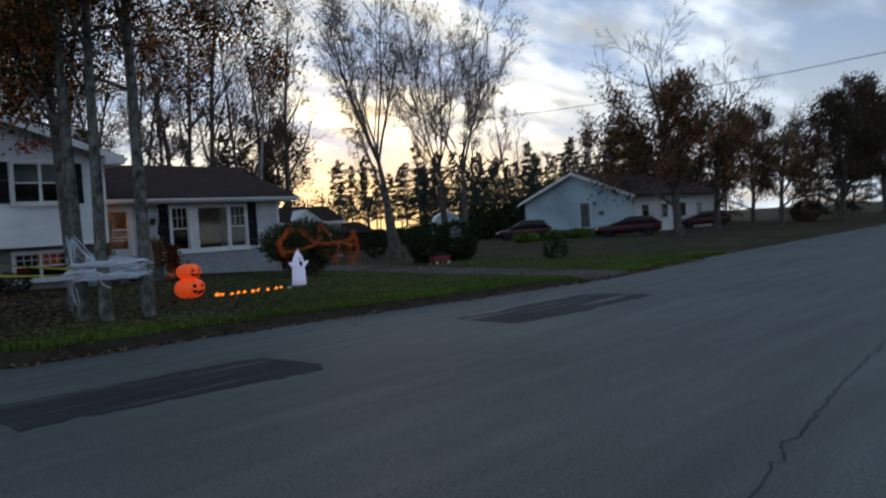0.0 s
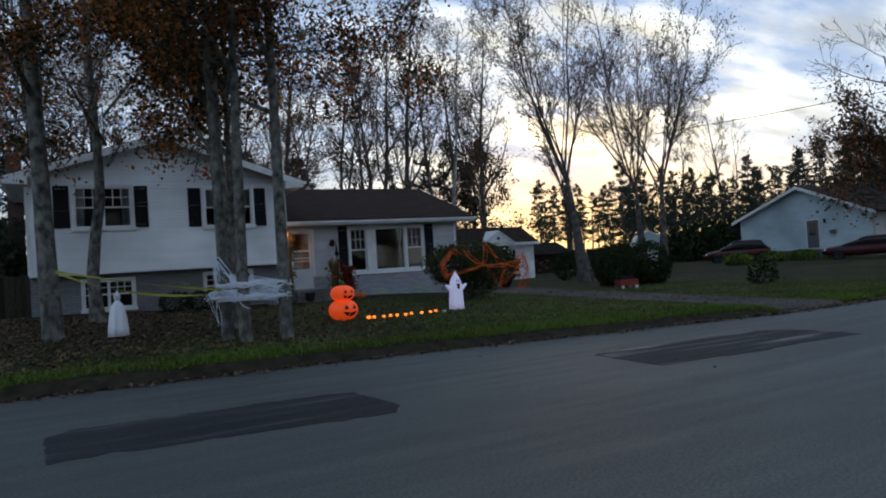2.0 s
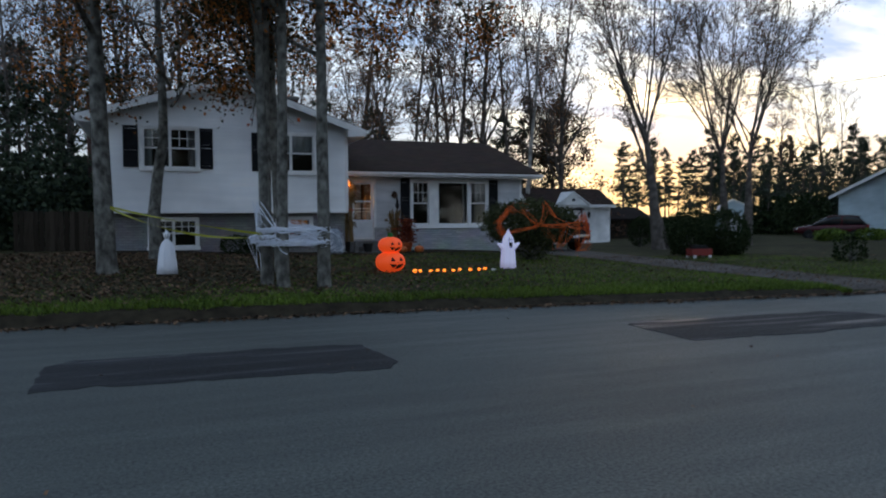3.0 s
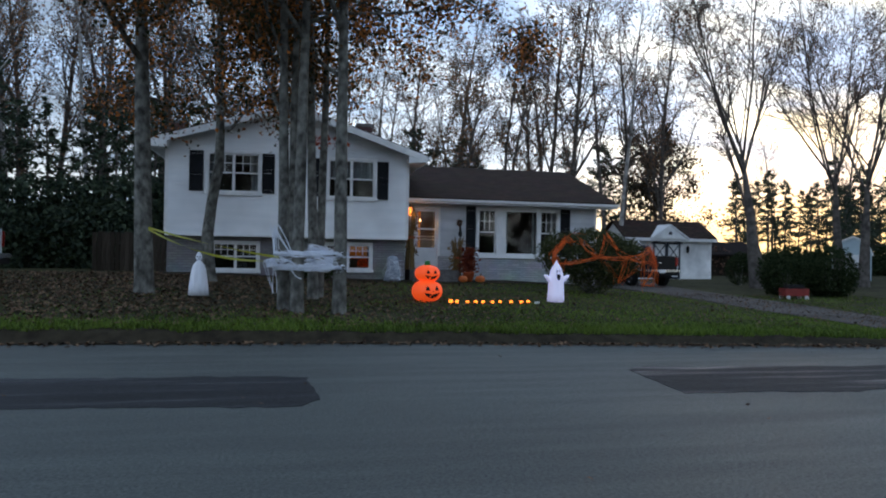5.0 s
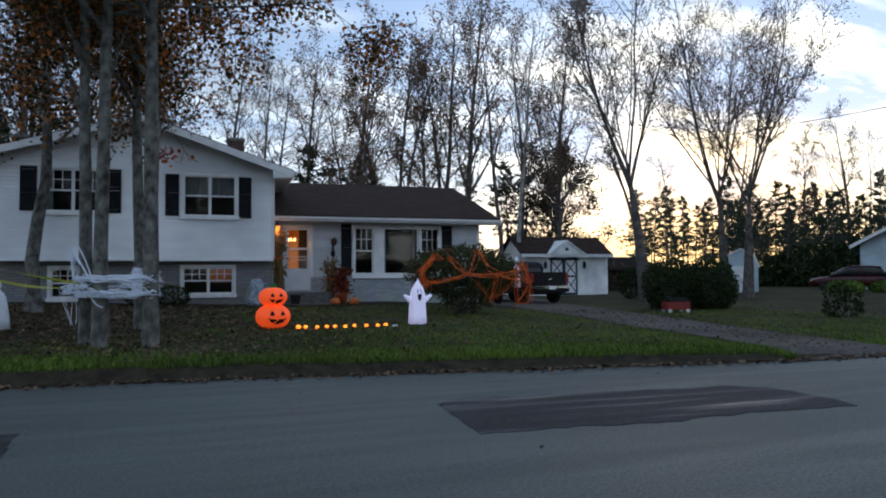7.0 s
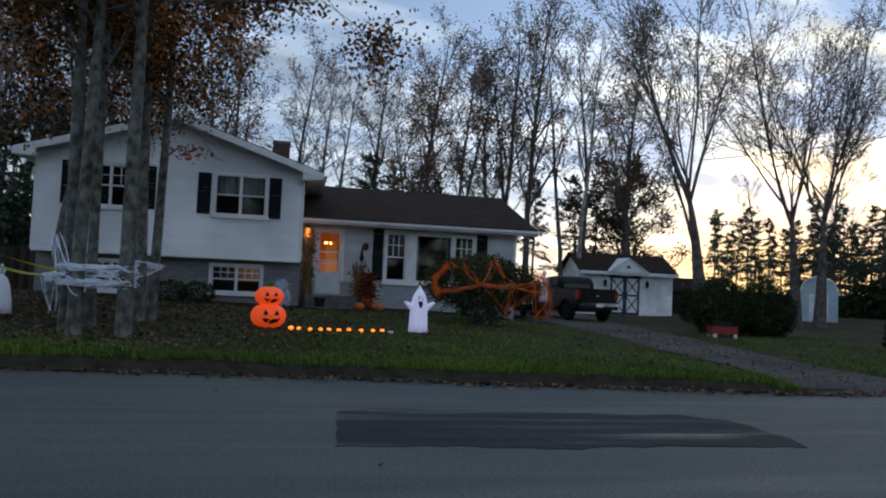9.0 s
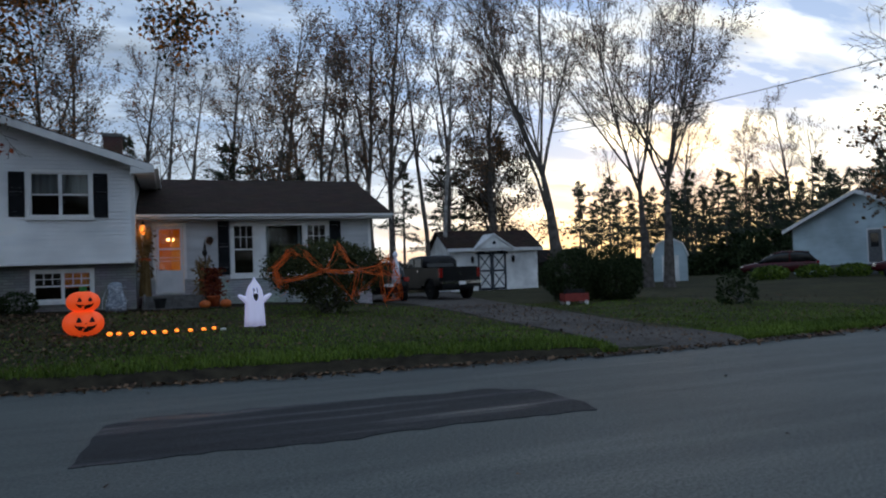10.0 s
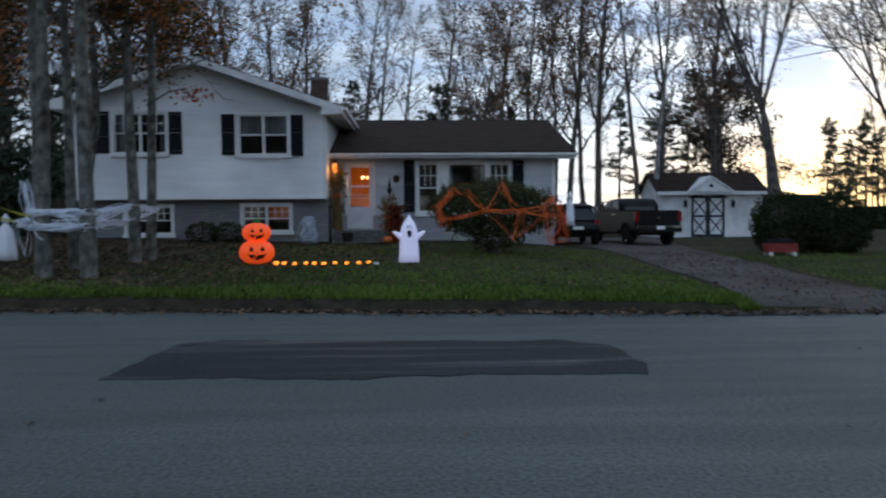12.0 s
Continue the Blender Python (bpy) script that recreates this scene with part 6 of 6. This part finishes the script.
for x0, x1 in ((27.36, 28.29), (28.31, 29.24)):
    d = new("door")
    d.parent = shed
    part("panel", boxed(x0, x1, SY + 0.03, SY + 0.07, 0.07, 2.38), "shed_white", d)
    t = 0.1
    for a, b, c, e in ((x0, x0 + t, 0.07, 2.38), (x1 - t, x1, 0.07, 2.38), (x0 + t, x1 - t, 0.07, 0.2), (x0 + t, x1 - t, 1.18, 1.3), (x0 + t, x1 - t, 2.26, 2.38)):
        part("batten", boxed(a, b, SY, SY + 0.03, c, e), "navy", d)
    for lo, hi in ((0.2, 1.18), (1.3, 2.26)):
        for s in (0, 1):
            a, b = (x0 + t, x1 - t) if s else (x1 - t, x0 + t)
            part("brace", prism(bmesh.new(), [(a, lo), (a, lo + 0.1), (b, hi), (b, hi - 0.1)], SY + 0.006 + 0.004 * s, SY + 0.028), "navy", d)
bm = bmesh.new()
n = 12
arc = [(28.3 + 1.12 * math.cos(math.pi * k / n), 2.28 + 0.26 * math.sin(math.pi * k / n)) for k in range(n + 1)]
inn = [(28.3 + 0.98 * math.cos(math.pi * k / n), 2.28 + 0.14 * math.sin(math.pi * k / n)) for k in range(n + 1)]
for k in range(n):
    prism(bm, [arc[k], arc[k + 1], inn[k + 1], inn[k]], SY - 0.03, SY - 0.002)
bmesh.ops.remove_doubles(bm, verts=bm.verts, dist=1e-4)
part("door_arch", bm, "navy", shed)
for x in (26.95, 29.7):
    l = new("wall_lantern")
    l.parent = shed
    part("cage", lathe(bmesh.new(), [(0.03, 1.72), (0.09, 1.8), (0.11, 2.05), (0.05, 2.15), (0.01, 2.2)], 8, centre=(x, SY - 0.12)), "black", l)

# gambrel shed
gs = thing("barn_shed", pose(38.4, 36.8, 0.1, 0, 0, -38), "small pale barn-shaped shed with a gambrel roof", "shed")
out = [(-1.0, 0.0), (1.0, 0.0), (1.0, 1.75), (0.72, 2.4), (0.0, 2.75), (-0.72, 2.4), (-1.0, 1.75)]
part("wall", prism(bmesh.new(), out, 0.0, 2.6), "pale_blue", gs)
roof = [(-1.12, 1.65), (-0.78, 2.45), (0.0, 2.84), (0.78, 2.45), (1.12, 1.65), (1.05, 1.65), (0.73, 2.40), (0.0, 2.76), (-0.73, 2.40), (-1.05, 1.65)]
part("roof", prism(bmesh.new(), roof, -0.1, 2.7), "trim", gs)
part("door", boxed(-0.5, 0.5, -0.03, 0.0, 0.05, 1.7), "shed_white", gs)
ds = thing("low_building", pose(34.5, 46, 0.0), "long low dark-roofed building behind the hedge", "building")
part("wall", boxed(-4, 4, 0, 4, 0.0, 1.6), "wood", ds)
part("roof", prism(bmesh.new(), [(-0.3, 1.55), (2, 2.5), (4.3, 1.55), (4.3, 1.7), (2, 2.65), (-0.3, 1.7)], -4.3, 4.3, axis="x"), "shingle", ds)
uv_world(ds.children[1])

# ---- the next house ----
nb = thing("next_house", pose(0, 0, 0), "pale blue bungalow with a white-trimmed gable", "house")
NX0, NX1, NY0, NY1, NZ, NP = 50.6, 66.0, 28.2, 39.0, 3.35, 5.45
NM = (NY0 + NY1) / 2
part("gable_wall", prism(bmesh.new(), [(NY0, 0.0), (NY1, 0.0), (NY1, NZ), (NM, NP), (NY0, NZ)], NX0, NX0 + 0.2, axis="x"), "pale_blue", nb)
part("front_wall", boxed(NX0 + 0.2, NX1, NY0, NY0 + 0.2, 0.0, NZ), "trim", nb)
part("back_wall", boxed(NX0 + 0.2, NX1, NY1 - 0.2, NY1, 0.0, NZ), "pale_blue", nb)
part("end_wall", prism(bmesh.new(), [(NY0 + 0.2, 0.0), (NY1 - 0.2, 0.0), (NY1 - 0.2, NZ), (NM, NP), (NY0 + 0.2, NZ)], NX1 - 0.2, NX1, axis="x"), "pale_blue", nb)
for a, s in ((NY0 - 0.5, 1), (NY1 + 0.5, -1)):
    zz = NZ - 0.18
    bm = prism(bmesh.new(), [(a, zz), (NM, NP + 0.02), (NM, NP + 0.16), (a, zz + 0.14)], NX0 - 0.4, NX1 + 0.4, axis="x")
    uv_world(part("roof_slope", bm, "shingle", nb))
    part("rake_board", prism(bmesh.new(), [(a, zz - 0.12), (NM, NP - 0.1), (NM, NP + 0.14), (a, zz + 0.12)], NX0 - 0.44, NX0 - 0.4, axis="x"), "trim", nb)
dd = new("door")
dd.parent = nb
part("door_frame", boxed(NX0 - 0.04, NX0 - 0.002, 32.1, 33.2, 0.9, 3.05), "trim", dd)
part("door_leaf", boxed(NX0 - 0.07, NX0 - 0.042, 32.2, 33.1, 0.95, 2.97), "grey_metal", dd)
part("door_pane", boxed(NX0 - 0.08, NX0 - 0.072, 32.38, 32.92, 1.9, 2.75), "car_glass", dd)
part("wall_box", boxed(NX0 - 0.15, NX0 - 0.002, 30.9, 31.3, 1.9, 2.2, 0.02), "grey_metal", nb)
part("wall_lamp", boxed(NX0 - 0.12, NX0 - 0.002, 31.6, 31.75, 2.7, 3.0, 0.02), "black", nb)
part("deck", boxed(NX0 - 1.8, NX0 - 0.002, 31.0, 34.5, 0.0, 0.85), "grey_metal", nb)
for k in range(4):
    w = new("window")
    w.parent = nb
    x = 52.5 + 3.2 * k
    part("window_frame", boxed(x - 0.6, x + 0.6, NY0 - 0.04, NY0 - 0.002, 1.3, 2.6), "trim", w)
    part("pane", boxed(x - 0.5, x + 0.5, NY0 - 0.05, NY0 - 0.042, 1.4, 2.5), "car_glass", w)


# ---- vehicles ----
def wheel_under(parent, x, y, r, w, s):
    wh = new("wheel")
    wh.parent = parent
    wh.matrix_basis = pose(x, y, r, 0, 90 * s, 0)
    prof = [(r * 0.60, -w / 2), (r * 0.94, -w / 2), (r, -w * 0.36), (r, w * 0.36), (r * 0.94, w / 2), (r * 0.60, w / 2)]
    part("tyre", lathe(bmesh.new(), prof, 28), "tyre", wh, smooth=False)
    bm = lathe(bmesh.new(), [(r * 0.60, w * 0.2), (r * 0.59, w * 0.52), (r * 0.5, w * 0.48), (r * 0.18, w * 0.42), (r * 0.15, w * 0.5), (0.01, w * 0.5)], 20)
    part("rim", bm, "grey_metal" if r < 0.35 else "chrome", wh)


def loft(sections, power=4.0, n=28):
    """A body along y: (y, half width, bottom, top), each a rounded box section."""
    bm = bmesh.new()
    rings = []
    for y, hw, z0, z1 in sections:
        ring = []
        for i in range(n):
            a = 2 * math.pi * (i + 0.5) / n
            c, s = math.cos(a), math.sin(a)
            k = (abs(c) ** power + abs(s) ** power) ** (-1 / power)
            ring.append(bm.verts.new((hw * c * k, y, (z0 + z1) / 2 + (z1 - z0) / 2 * s * k)))
        rings.append(ring)
    for a, b in zip(rings, rings[1:]):
        for i in range(n):
            bm.faces.new((a[i], b[i], b[(i + 1) % n], a[(i + 1) % n]))
    bm.faces.new(rings[0])
    bm.faces.new(rings[-1][::-1])
    bmesh.ops.recalc_face_normals(bm, faces=bm.faces)
    return bm


def arched(y0, y1, z0, z1, ya, r, top=None):
    """A vehicle's side outline (y, z) with a round wheel arch cut into its lower edge."""
    arc = [(ya - r * math.cos(math.pi * k / 10), 0.42 + r * math.sin(math.pi * k / 10)) for k in range(11)]
    arc = [(y, max(z, z0)) for y, z in arc]
    return [(y0, z0)] + arc + [(y1, z0)] + (top or [(y1, z1), (y0, z1)])


def pickup(m, paint, label):
    """A crew-cab pickup, tail at y = 0, nose towards +y."""
    v = thing("pickup_truck", m, label, "pickup truck")
    for s in (-1, 1):
        a, b = sorted((s * 0.86, s * 1.0))
        side = prism(bmesh.new(), arched(0.06, 1.86, 0.62, 1.42, 1.02, 0.52), a, b, axis="x")
        bmesh.ops.bevel(side, geom=[e for e in side.edges if min(p.co.z for p in e.verts) > 1.4], offset=0.03, segments=2, affect="EDGES")
        part("bed_side", side, paint, v)
        part("arch_lip", prism(bmesh.new(), [(1.02 - 0.56 * math.cos(math.pi * k / 12), 0.42 + 0.56 * math.sin(math.pi * k / 12)) for k in range(2, 11)]
                               + [(1.02 - 0.50 * math.cos(math.pi * k / 12), 0.42 + 0.50 * math.sin(math.pi * k / 12)) for k in range(10, 1, -1)], a if s < 0 else b, (a - 0.02) if s < 0 else b + 0.02, axis="x"), "black", v)
    bm = boxed(-0.86, 0.86, 0.1, 1.86, 0.70, 0.80)
    box(bm, -0.86, 0.86, 1.78, 1.86, 0.80, 1.40)
    part("bed_floor", bm, "black", v)
    nose = [(5.72, 0.60), (5.80, 0.80), (5.76, 1.16), (5.55, 1.28), (4.2, 1.42), (1.88, 1.44)]
    body = prism(bmesh.new(), arched(1.88, 5.72, 0.52, 1.42, 4.62, 0.52, nose), -1.0, 1.0, axis="x")
    bmesh.ops.bevel(body, geom=[e for e in body.edges if min(p.co.z for p in e.verts) > 1.1], offset=0.06, segments=2, affect="EDGES")
    part("body", body, paint, v)
    part("underbody", boxed(-0.8, 0.8, 0.2, 5.4, 0.42, 0.62), "black", v)
    tg = part("tailgate", boxed(-0.85, 0.85, 0.0, 0.09, 0.80, 1.44, 0.02), paint, v)
    part("gate_handle", boxed(-0.10, 0.10, -0.02, 0.02, 1.22, 1.30, 0.01), "black", tg)
    part("gate_badge", boxed(-0.07, 0.07, -0.02, 0.01, 1.10, 1.16, 0.01), "chrome", tg)
    cab = part("cab", loft([(1.84, 0.86, 1.38, 1.78), (1.98, 0.83, 1.38, 1.97), (2.7, 0.80, 1.38, 2.0), (3.4, 0.80, 1.38, 1.96), (4.0, 0.86, 1.36, 1.56), (4.25, 0.9, 1.3, 1.42)], 7), paint, v, smooth=True)
    bm = bmesh.new()
    bm.faces.new([bm.verts.new(p) for p in ((-0.70, 1.80, 1.46), (0.70, 1.80, 1.46), (0.66, 1.90, 1.88), (-0.66, 1.90, 1.88))])
    part("rear_window", bm, "car_glass", cab)
    for s in (-1, 1):
        for a, b in ((2.06, 2.78), (2.88, 3.68)):
            bm = bmesh.new()
            bm.faces.new([bm.verts.new(p) for p in ((s * 0.875, a, 1.47), (s * 0.875, b, 1.47), (s * 0.84, min(b, 3.46), 1.88), (s * 0.84, a + 0.06, 1.88))])
            part("side_window", bm, "car_glass", cab)
        for y in (2.0, 2.83, 3.75):
            part("door_gap", boxed(min(s * 0.99, s * 1.003), max(s * 0.99, s * 1.003), y, y + 0.012, 0.66, 1.40), "black", v)
        part("door_handle", boxed(min(s * 0.99, s * 1.02), max(s * 0.99, s * 1.02), 2.12, 2.30, 1.26, 1.30, 0.006), "chrome", v)
        part("tail_light", boxed(min(s * 0.855, s * 1.01), max(s * 0.855, s * 1.01), -0.01, 0.16, 0.98, 1.38, 0.015), "tail_light", v)
        part("mirror", boxed(min(s * 0.99, s * 1.20), max(s * 0.99, s * 1.20), 3.65, 3.76, 1.44, 1.68, 0.03), "chrome" if paint == "black_paint" else "black", v)
        part("headlight", boxed(min(s * 0.62, s * 0.96), max(s * 0.62, s * 0.96), 5.66, 5.80, 0.92, 1.12, 0.02), "chrome", v)
        for y in (1.02, 4.62):
            wheel_under(v, s * 0.86, y, 0.42, 0.28, s)
    bump = part("rear_bumper", boxed(-0.99, 0.99, -0.2, 0.04, 0.70, 0.82, 0.03), "chrome", v, "chrome rear bumper")
    part("bumper_skirt", boxed(-0.95, 0.95, -0.16, 0.04, 0.54, 0.70, 0.02), "black", bump)
    part("number_plate", boxed(-0.16, 0.16, -0.212, -0.202, 0.66, 0.80), "trim", bump)
    part("windscreen", loft([(3.5, 0.74, 1.5, 1.90), (3.92, 0.77, 1.46, 1.64)], 7), "car_glass", cab)
    return v


def family_car(m, paint, label, tall=1.62, length=4.5):
    """A hatchback or small crossover, tail at y = 0."""
    v = thing("car", m, label, "car")
    k = length / 4.5
    part("body", loft([(0.02, 0.74, 0.45, 0.86), (0.2, 0.86, 0.34, 0.98), (0.9, 0.9, 0.30, 1.0), (2.4, 0.91, 0.28, 0.98), (3.5, 0.9, 0.30, 0.94), (4.2, 0.84, 0.34, 0.84), (4.48, 0.66, 0.42, 0.70)], 4.5), paint, v, smooth=True)
    cab = part("cabin", loft([(0.12, 0.70, 0.9, 1.05), (0.55, 0.70, 0.9, tall - 0.10), (1.1, 0.68, 0.9, tall), (2.1, 0.68, 0.9, tall - 0.02), (2.7, 0.72, 0.9, tall - 0.22), (3.4, 0.78, 0.85, 0.98)], 5), "car_glass", v, smooth=True)
    part("roof_panel", loft([(0.5, 0.66, tall - 0.14, tall - 0.06), (1.1, 0.66, tall - 0.10, tall + 0.015), (2.1, 0.66, tall - 0.10, tall), (2.5, 0.66, tall - 0.2, tall - 0.1)], 5), paint, v, smooth=True)
    for s in (-1, 1):
        part("tail_light", boxed(min(s * 0.62, s * 0.84), max(s * 0.62, s * 0.84), 0.0, 0.14, 0.80, 1.0, 0.02), "tail_light", v)
        part("headlight", boxed(min(s * 0.5, s * 0.78), max(s * 0.5, s * 0.78), 4.22, 4.40, 0.62, 0.76, 0.03), "chrome", v)
        for y in (0.85, 3.6):
            wheel_under(v, s * 0.80, y, 0.33, 0.22, s)
        part("pillar", boxed(min(s * 0.70, s * 0.73), max(s * 0.70, s * 0.73), 1.55, 1.65, 0.95, tall - 0.08), paint, v)
    part("number_plate", boxed(-0.2, 0.2, -0.03, 0.03, 0.62, 0.74), "trim", v)
    return v


pickup(pose(21.55, 29.5, lawn_z(21.5, 31) + 0.02, 0, 0, 7), "black_paint", "black crew-cab pickup parked on the driveway, tail to the road")
family_car(pose(17.95, 28.2, lawn_z(17.9, 29), 0, 0, -3), "black_paint", "dark car parked on the driveway beside the house")
pickup(pose(-2.4, 18.5, lawn_z(-4.5, 18.5), 0, 0, 88), "white_paint", "white pickup parked beyond the trees")
family_car(pose(46.9, 33.6, 0.2, 0, 0, 45), "red_paint", "maroon car parked beside the next house")
family_car(pose(45.2, 22.9, 0.2, 0, 0, 31), "red_paint", "low maroon car parked in the next driveway", 1.42, 4.6)
family_car(pose(62.0, 25.5, 0.2, 0, 0, 40), "red_paint", "dark red car parked further along the street", 1.45)

# ---- wagon ----
wg = thing("wagon", pose(22.7, 21.9, lawn_z(22.7, 21.9), 0, 0, -8) @ Matrix.Scale(0.85, 4), "red toy wagon with pale wheels on the grass", "wagon")
bm = bmesh.new()
for a, b, c, d in ((-0.52, 0.52, -0.27, -0.24), (-0.52, 0.52, 0.24, 0.27), (-0.52, -0.49, -0.24, 0.24), (0.49, 0.52, -0.24, 0.24)):
    box(bm, a, b, c, d, 0.14, 0.46, 0.008)
box(bm, -0.49, 0.49, -0.24, 0.24, 0.14, 0.17)
part("tray", bm, "wagon_red", wg)
for x in (-0.4, 0.4):
    for s in (-1, 1):
        wh = new("wheel")
        wh.parent = wg
        wh.matrix_basis = pose(x, s * 0.28, 0.085, 90, 0, 0)
        part("tyre", lathe(bmesh.new(), [(0.05, -0.025), (0.085, -0.02), (0.085, 0.02), (0.05, 0.025)], 18), "soffit", wh)
part("load", boxed(-0.42, 0.42, -0.2, 0.2, 0.24, 0.62, 0.06), "black", wg, "dark covered load")
raw("handle", *tubes([([(-0.52, 0, 0.22), (-0.75, -0.05, 0.3), (-0.95, -0.08, 0.5)], (0.012, 0.012, 0.012), 6)]), "black", wg)

# ---- overhead cable ----
cab = raw("overhead_cable", *tubes([([(30.4, -8, 8.2), (30.1, 0, 7.4), (29.8, 5, 7.05), (29.7, 9, 6.95), (29.2, 14, 6.95), (28.3, 19, 7.0), (27.4, 25, 7.2), (26.3, 29.3, 7.5)], [0.016] * 8, 5)]), "cable")
tagged(cab, "thin black overhead cable crossing the street", "cable")

# ---- grass, fallen leaves ----


def grass_blades():
    """Long thick grass along the bank, thin worn turf under the trees and by the house."""
    rng = np.random.default_rng(17)
    verts, faces = [], []
    for _ in range(215000):
        x = rng.uniform(-9, 27)
        v = 0.12 + 13.5 * rng.uniform(0, 1) ** 2.1
        y = edge_y(x) + v
        if x < 15.9 and v < 0.30 + 0.14 * noise.noise((x * 1.7, 3, 0)) + 0.05 * noise.noise((x * 9, 1, 0)):
            continue
        if 15.8 < x < 20.6 and (x > 16.2 + 0.12 * (y - 10)) and x < 19 + 0.2 * (y - 11):
            continue
        if y > 23 and XL < x < XW:
            continue
        worn = 0.10 + 0.5 * noise.noise((x * 0.35, y * 0.5, 2)) + 0.06 * min(v, 6.0)
        if x < 8.5:
            worn += 0.5 * min(1.0, (8.5 - x) / 3) * min(1.0, max(0.0, v - 0.7) / 0.8)
        if v > 1.0 and rng.uniform() < worn:
            continue
        h = rng.uniform(0.03, 0.075) * (1.5 if v < 1.5 + 0.5 * noise.noise((x * 0.6, 0, 9)) else 0.85)
        a = rng.uniform(0, 6.28)
        z, w = lawn_z(x, y) - 0.005, rng.uniform(0.006, 0.014)
        dx, dy = math.cos(a), math.sin(a)
        n = len(verts)
        verts.extend(((x - dy * w, y + dx * w, z), (x + dy * w, y - dx * w, z), (x + dx * h * 0.6, y + dy * h * 0.6, z + h)))
        faces.append((n, n + 1, n + 2))
    tagged(raw("grass", verts, faces, "grass"), "short green grass with a ragged edge", "grass", kind="stuff")


def fallen_leaves():
    rng = np.random.default_rng(18)
    verts, faces = [], []

    def put(x, y, z, s):
        a, t = rng.uniform(0, 6.28), rng.normal(size=2) * 0.35
        n = len(verts)
        for u, v in ((-1, 0), (-0.1, -0.62), (1, 0), (-0.1, 0.62)):
            px, py = s * (u * math.cos(a) - v * math.sin(a)), s * (u * math.sin(a) + v * math.cos(a))
            verts.append((x + px, y + py, z + 0.006 + px * t[0] + py * t[1] + (abs(v) * 0.4 * s)))
        faces.extend(((n, n + 1, n + 2), (n, n + 2, n + 3)))
    for _ in range(21000):
        x, v = rng.normal(0.8, 4.6), 0.5 + 12.5 * rng.uniform() ** 0.8
        y = edge_y(x) + v
        if not (XL < x < XW and y > 23):
            put(x, y, lawn_z(x, y) + 0.03, rng.uniform(0.02, 0.055))
    for _ in range(2600):
        x, v = rng.uniform(7, 30), rng.uniform(0.2, 14)
        y = edge_y(x) + v
        if not (x < XW and y > 23):
            put(x, y, lawn_z(x, y) + 0.03, rng.uniform(0.02, 0.042))
    for _ in range(2300):
        x = rng.uniform(-8, 24)
        put(x, edge_y(x) + rng.normal(-0.06, 0.12) - 0.25 * rng.uniform() ** 4, 0.02, rng.uniform(0.02, 0.055))
    for _ in range(46):
        x = rng.uniform(-6, 24)
        put(x, rng.uniform(2.5, 10), 0.004, rng.uniform(0.02, 0.04))
    for _ in range(900):
        y = rng.uniform(9, 24)
        x = 18.0 + 0.13 * (y - 10) + rng.normal() * 1.0
        put(x, y, lawn_z(x, y) + 0.02, rng.uniform(0.02, 0.042))
    tagged(raw("fallen_leaves", verts, faces, "dead_leaf"), "brown fallen leaves scattered on the lawn and kerb", "leaves", kind="stuff")


grass_blades()
fallen_leaves()
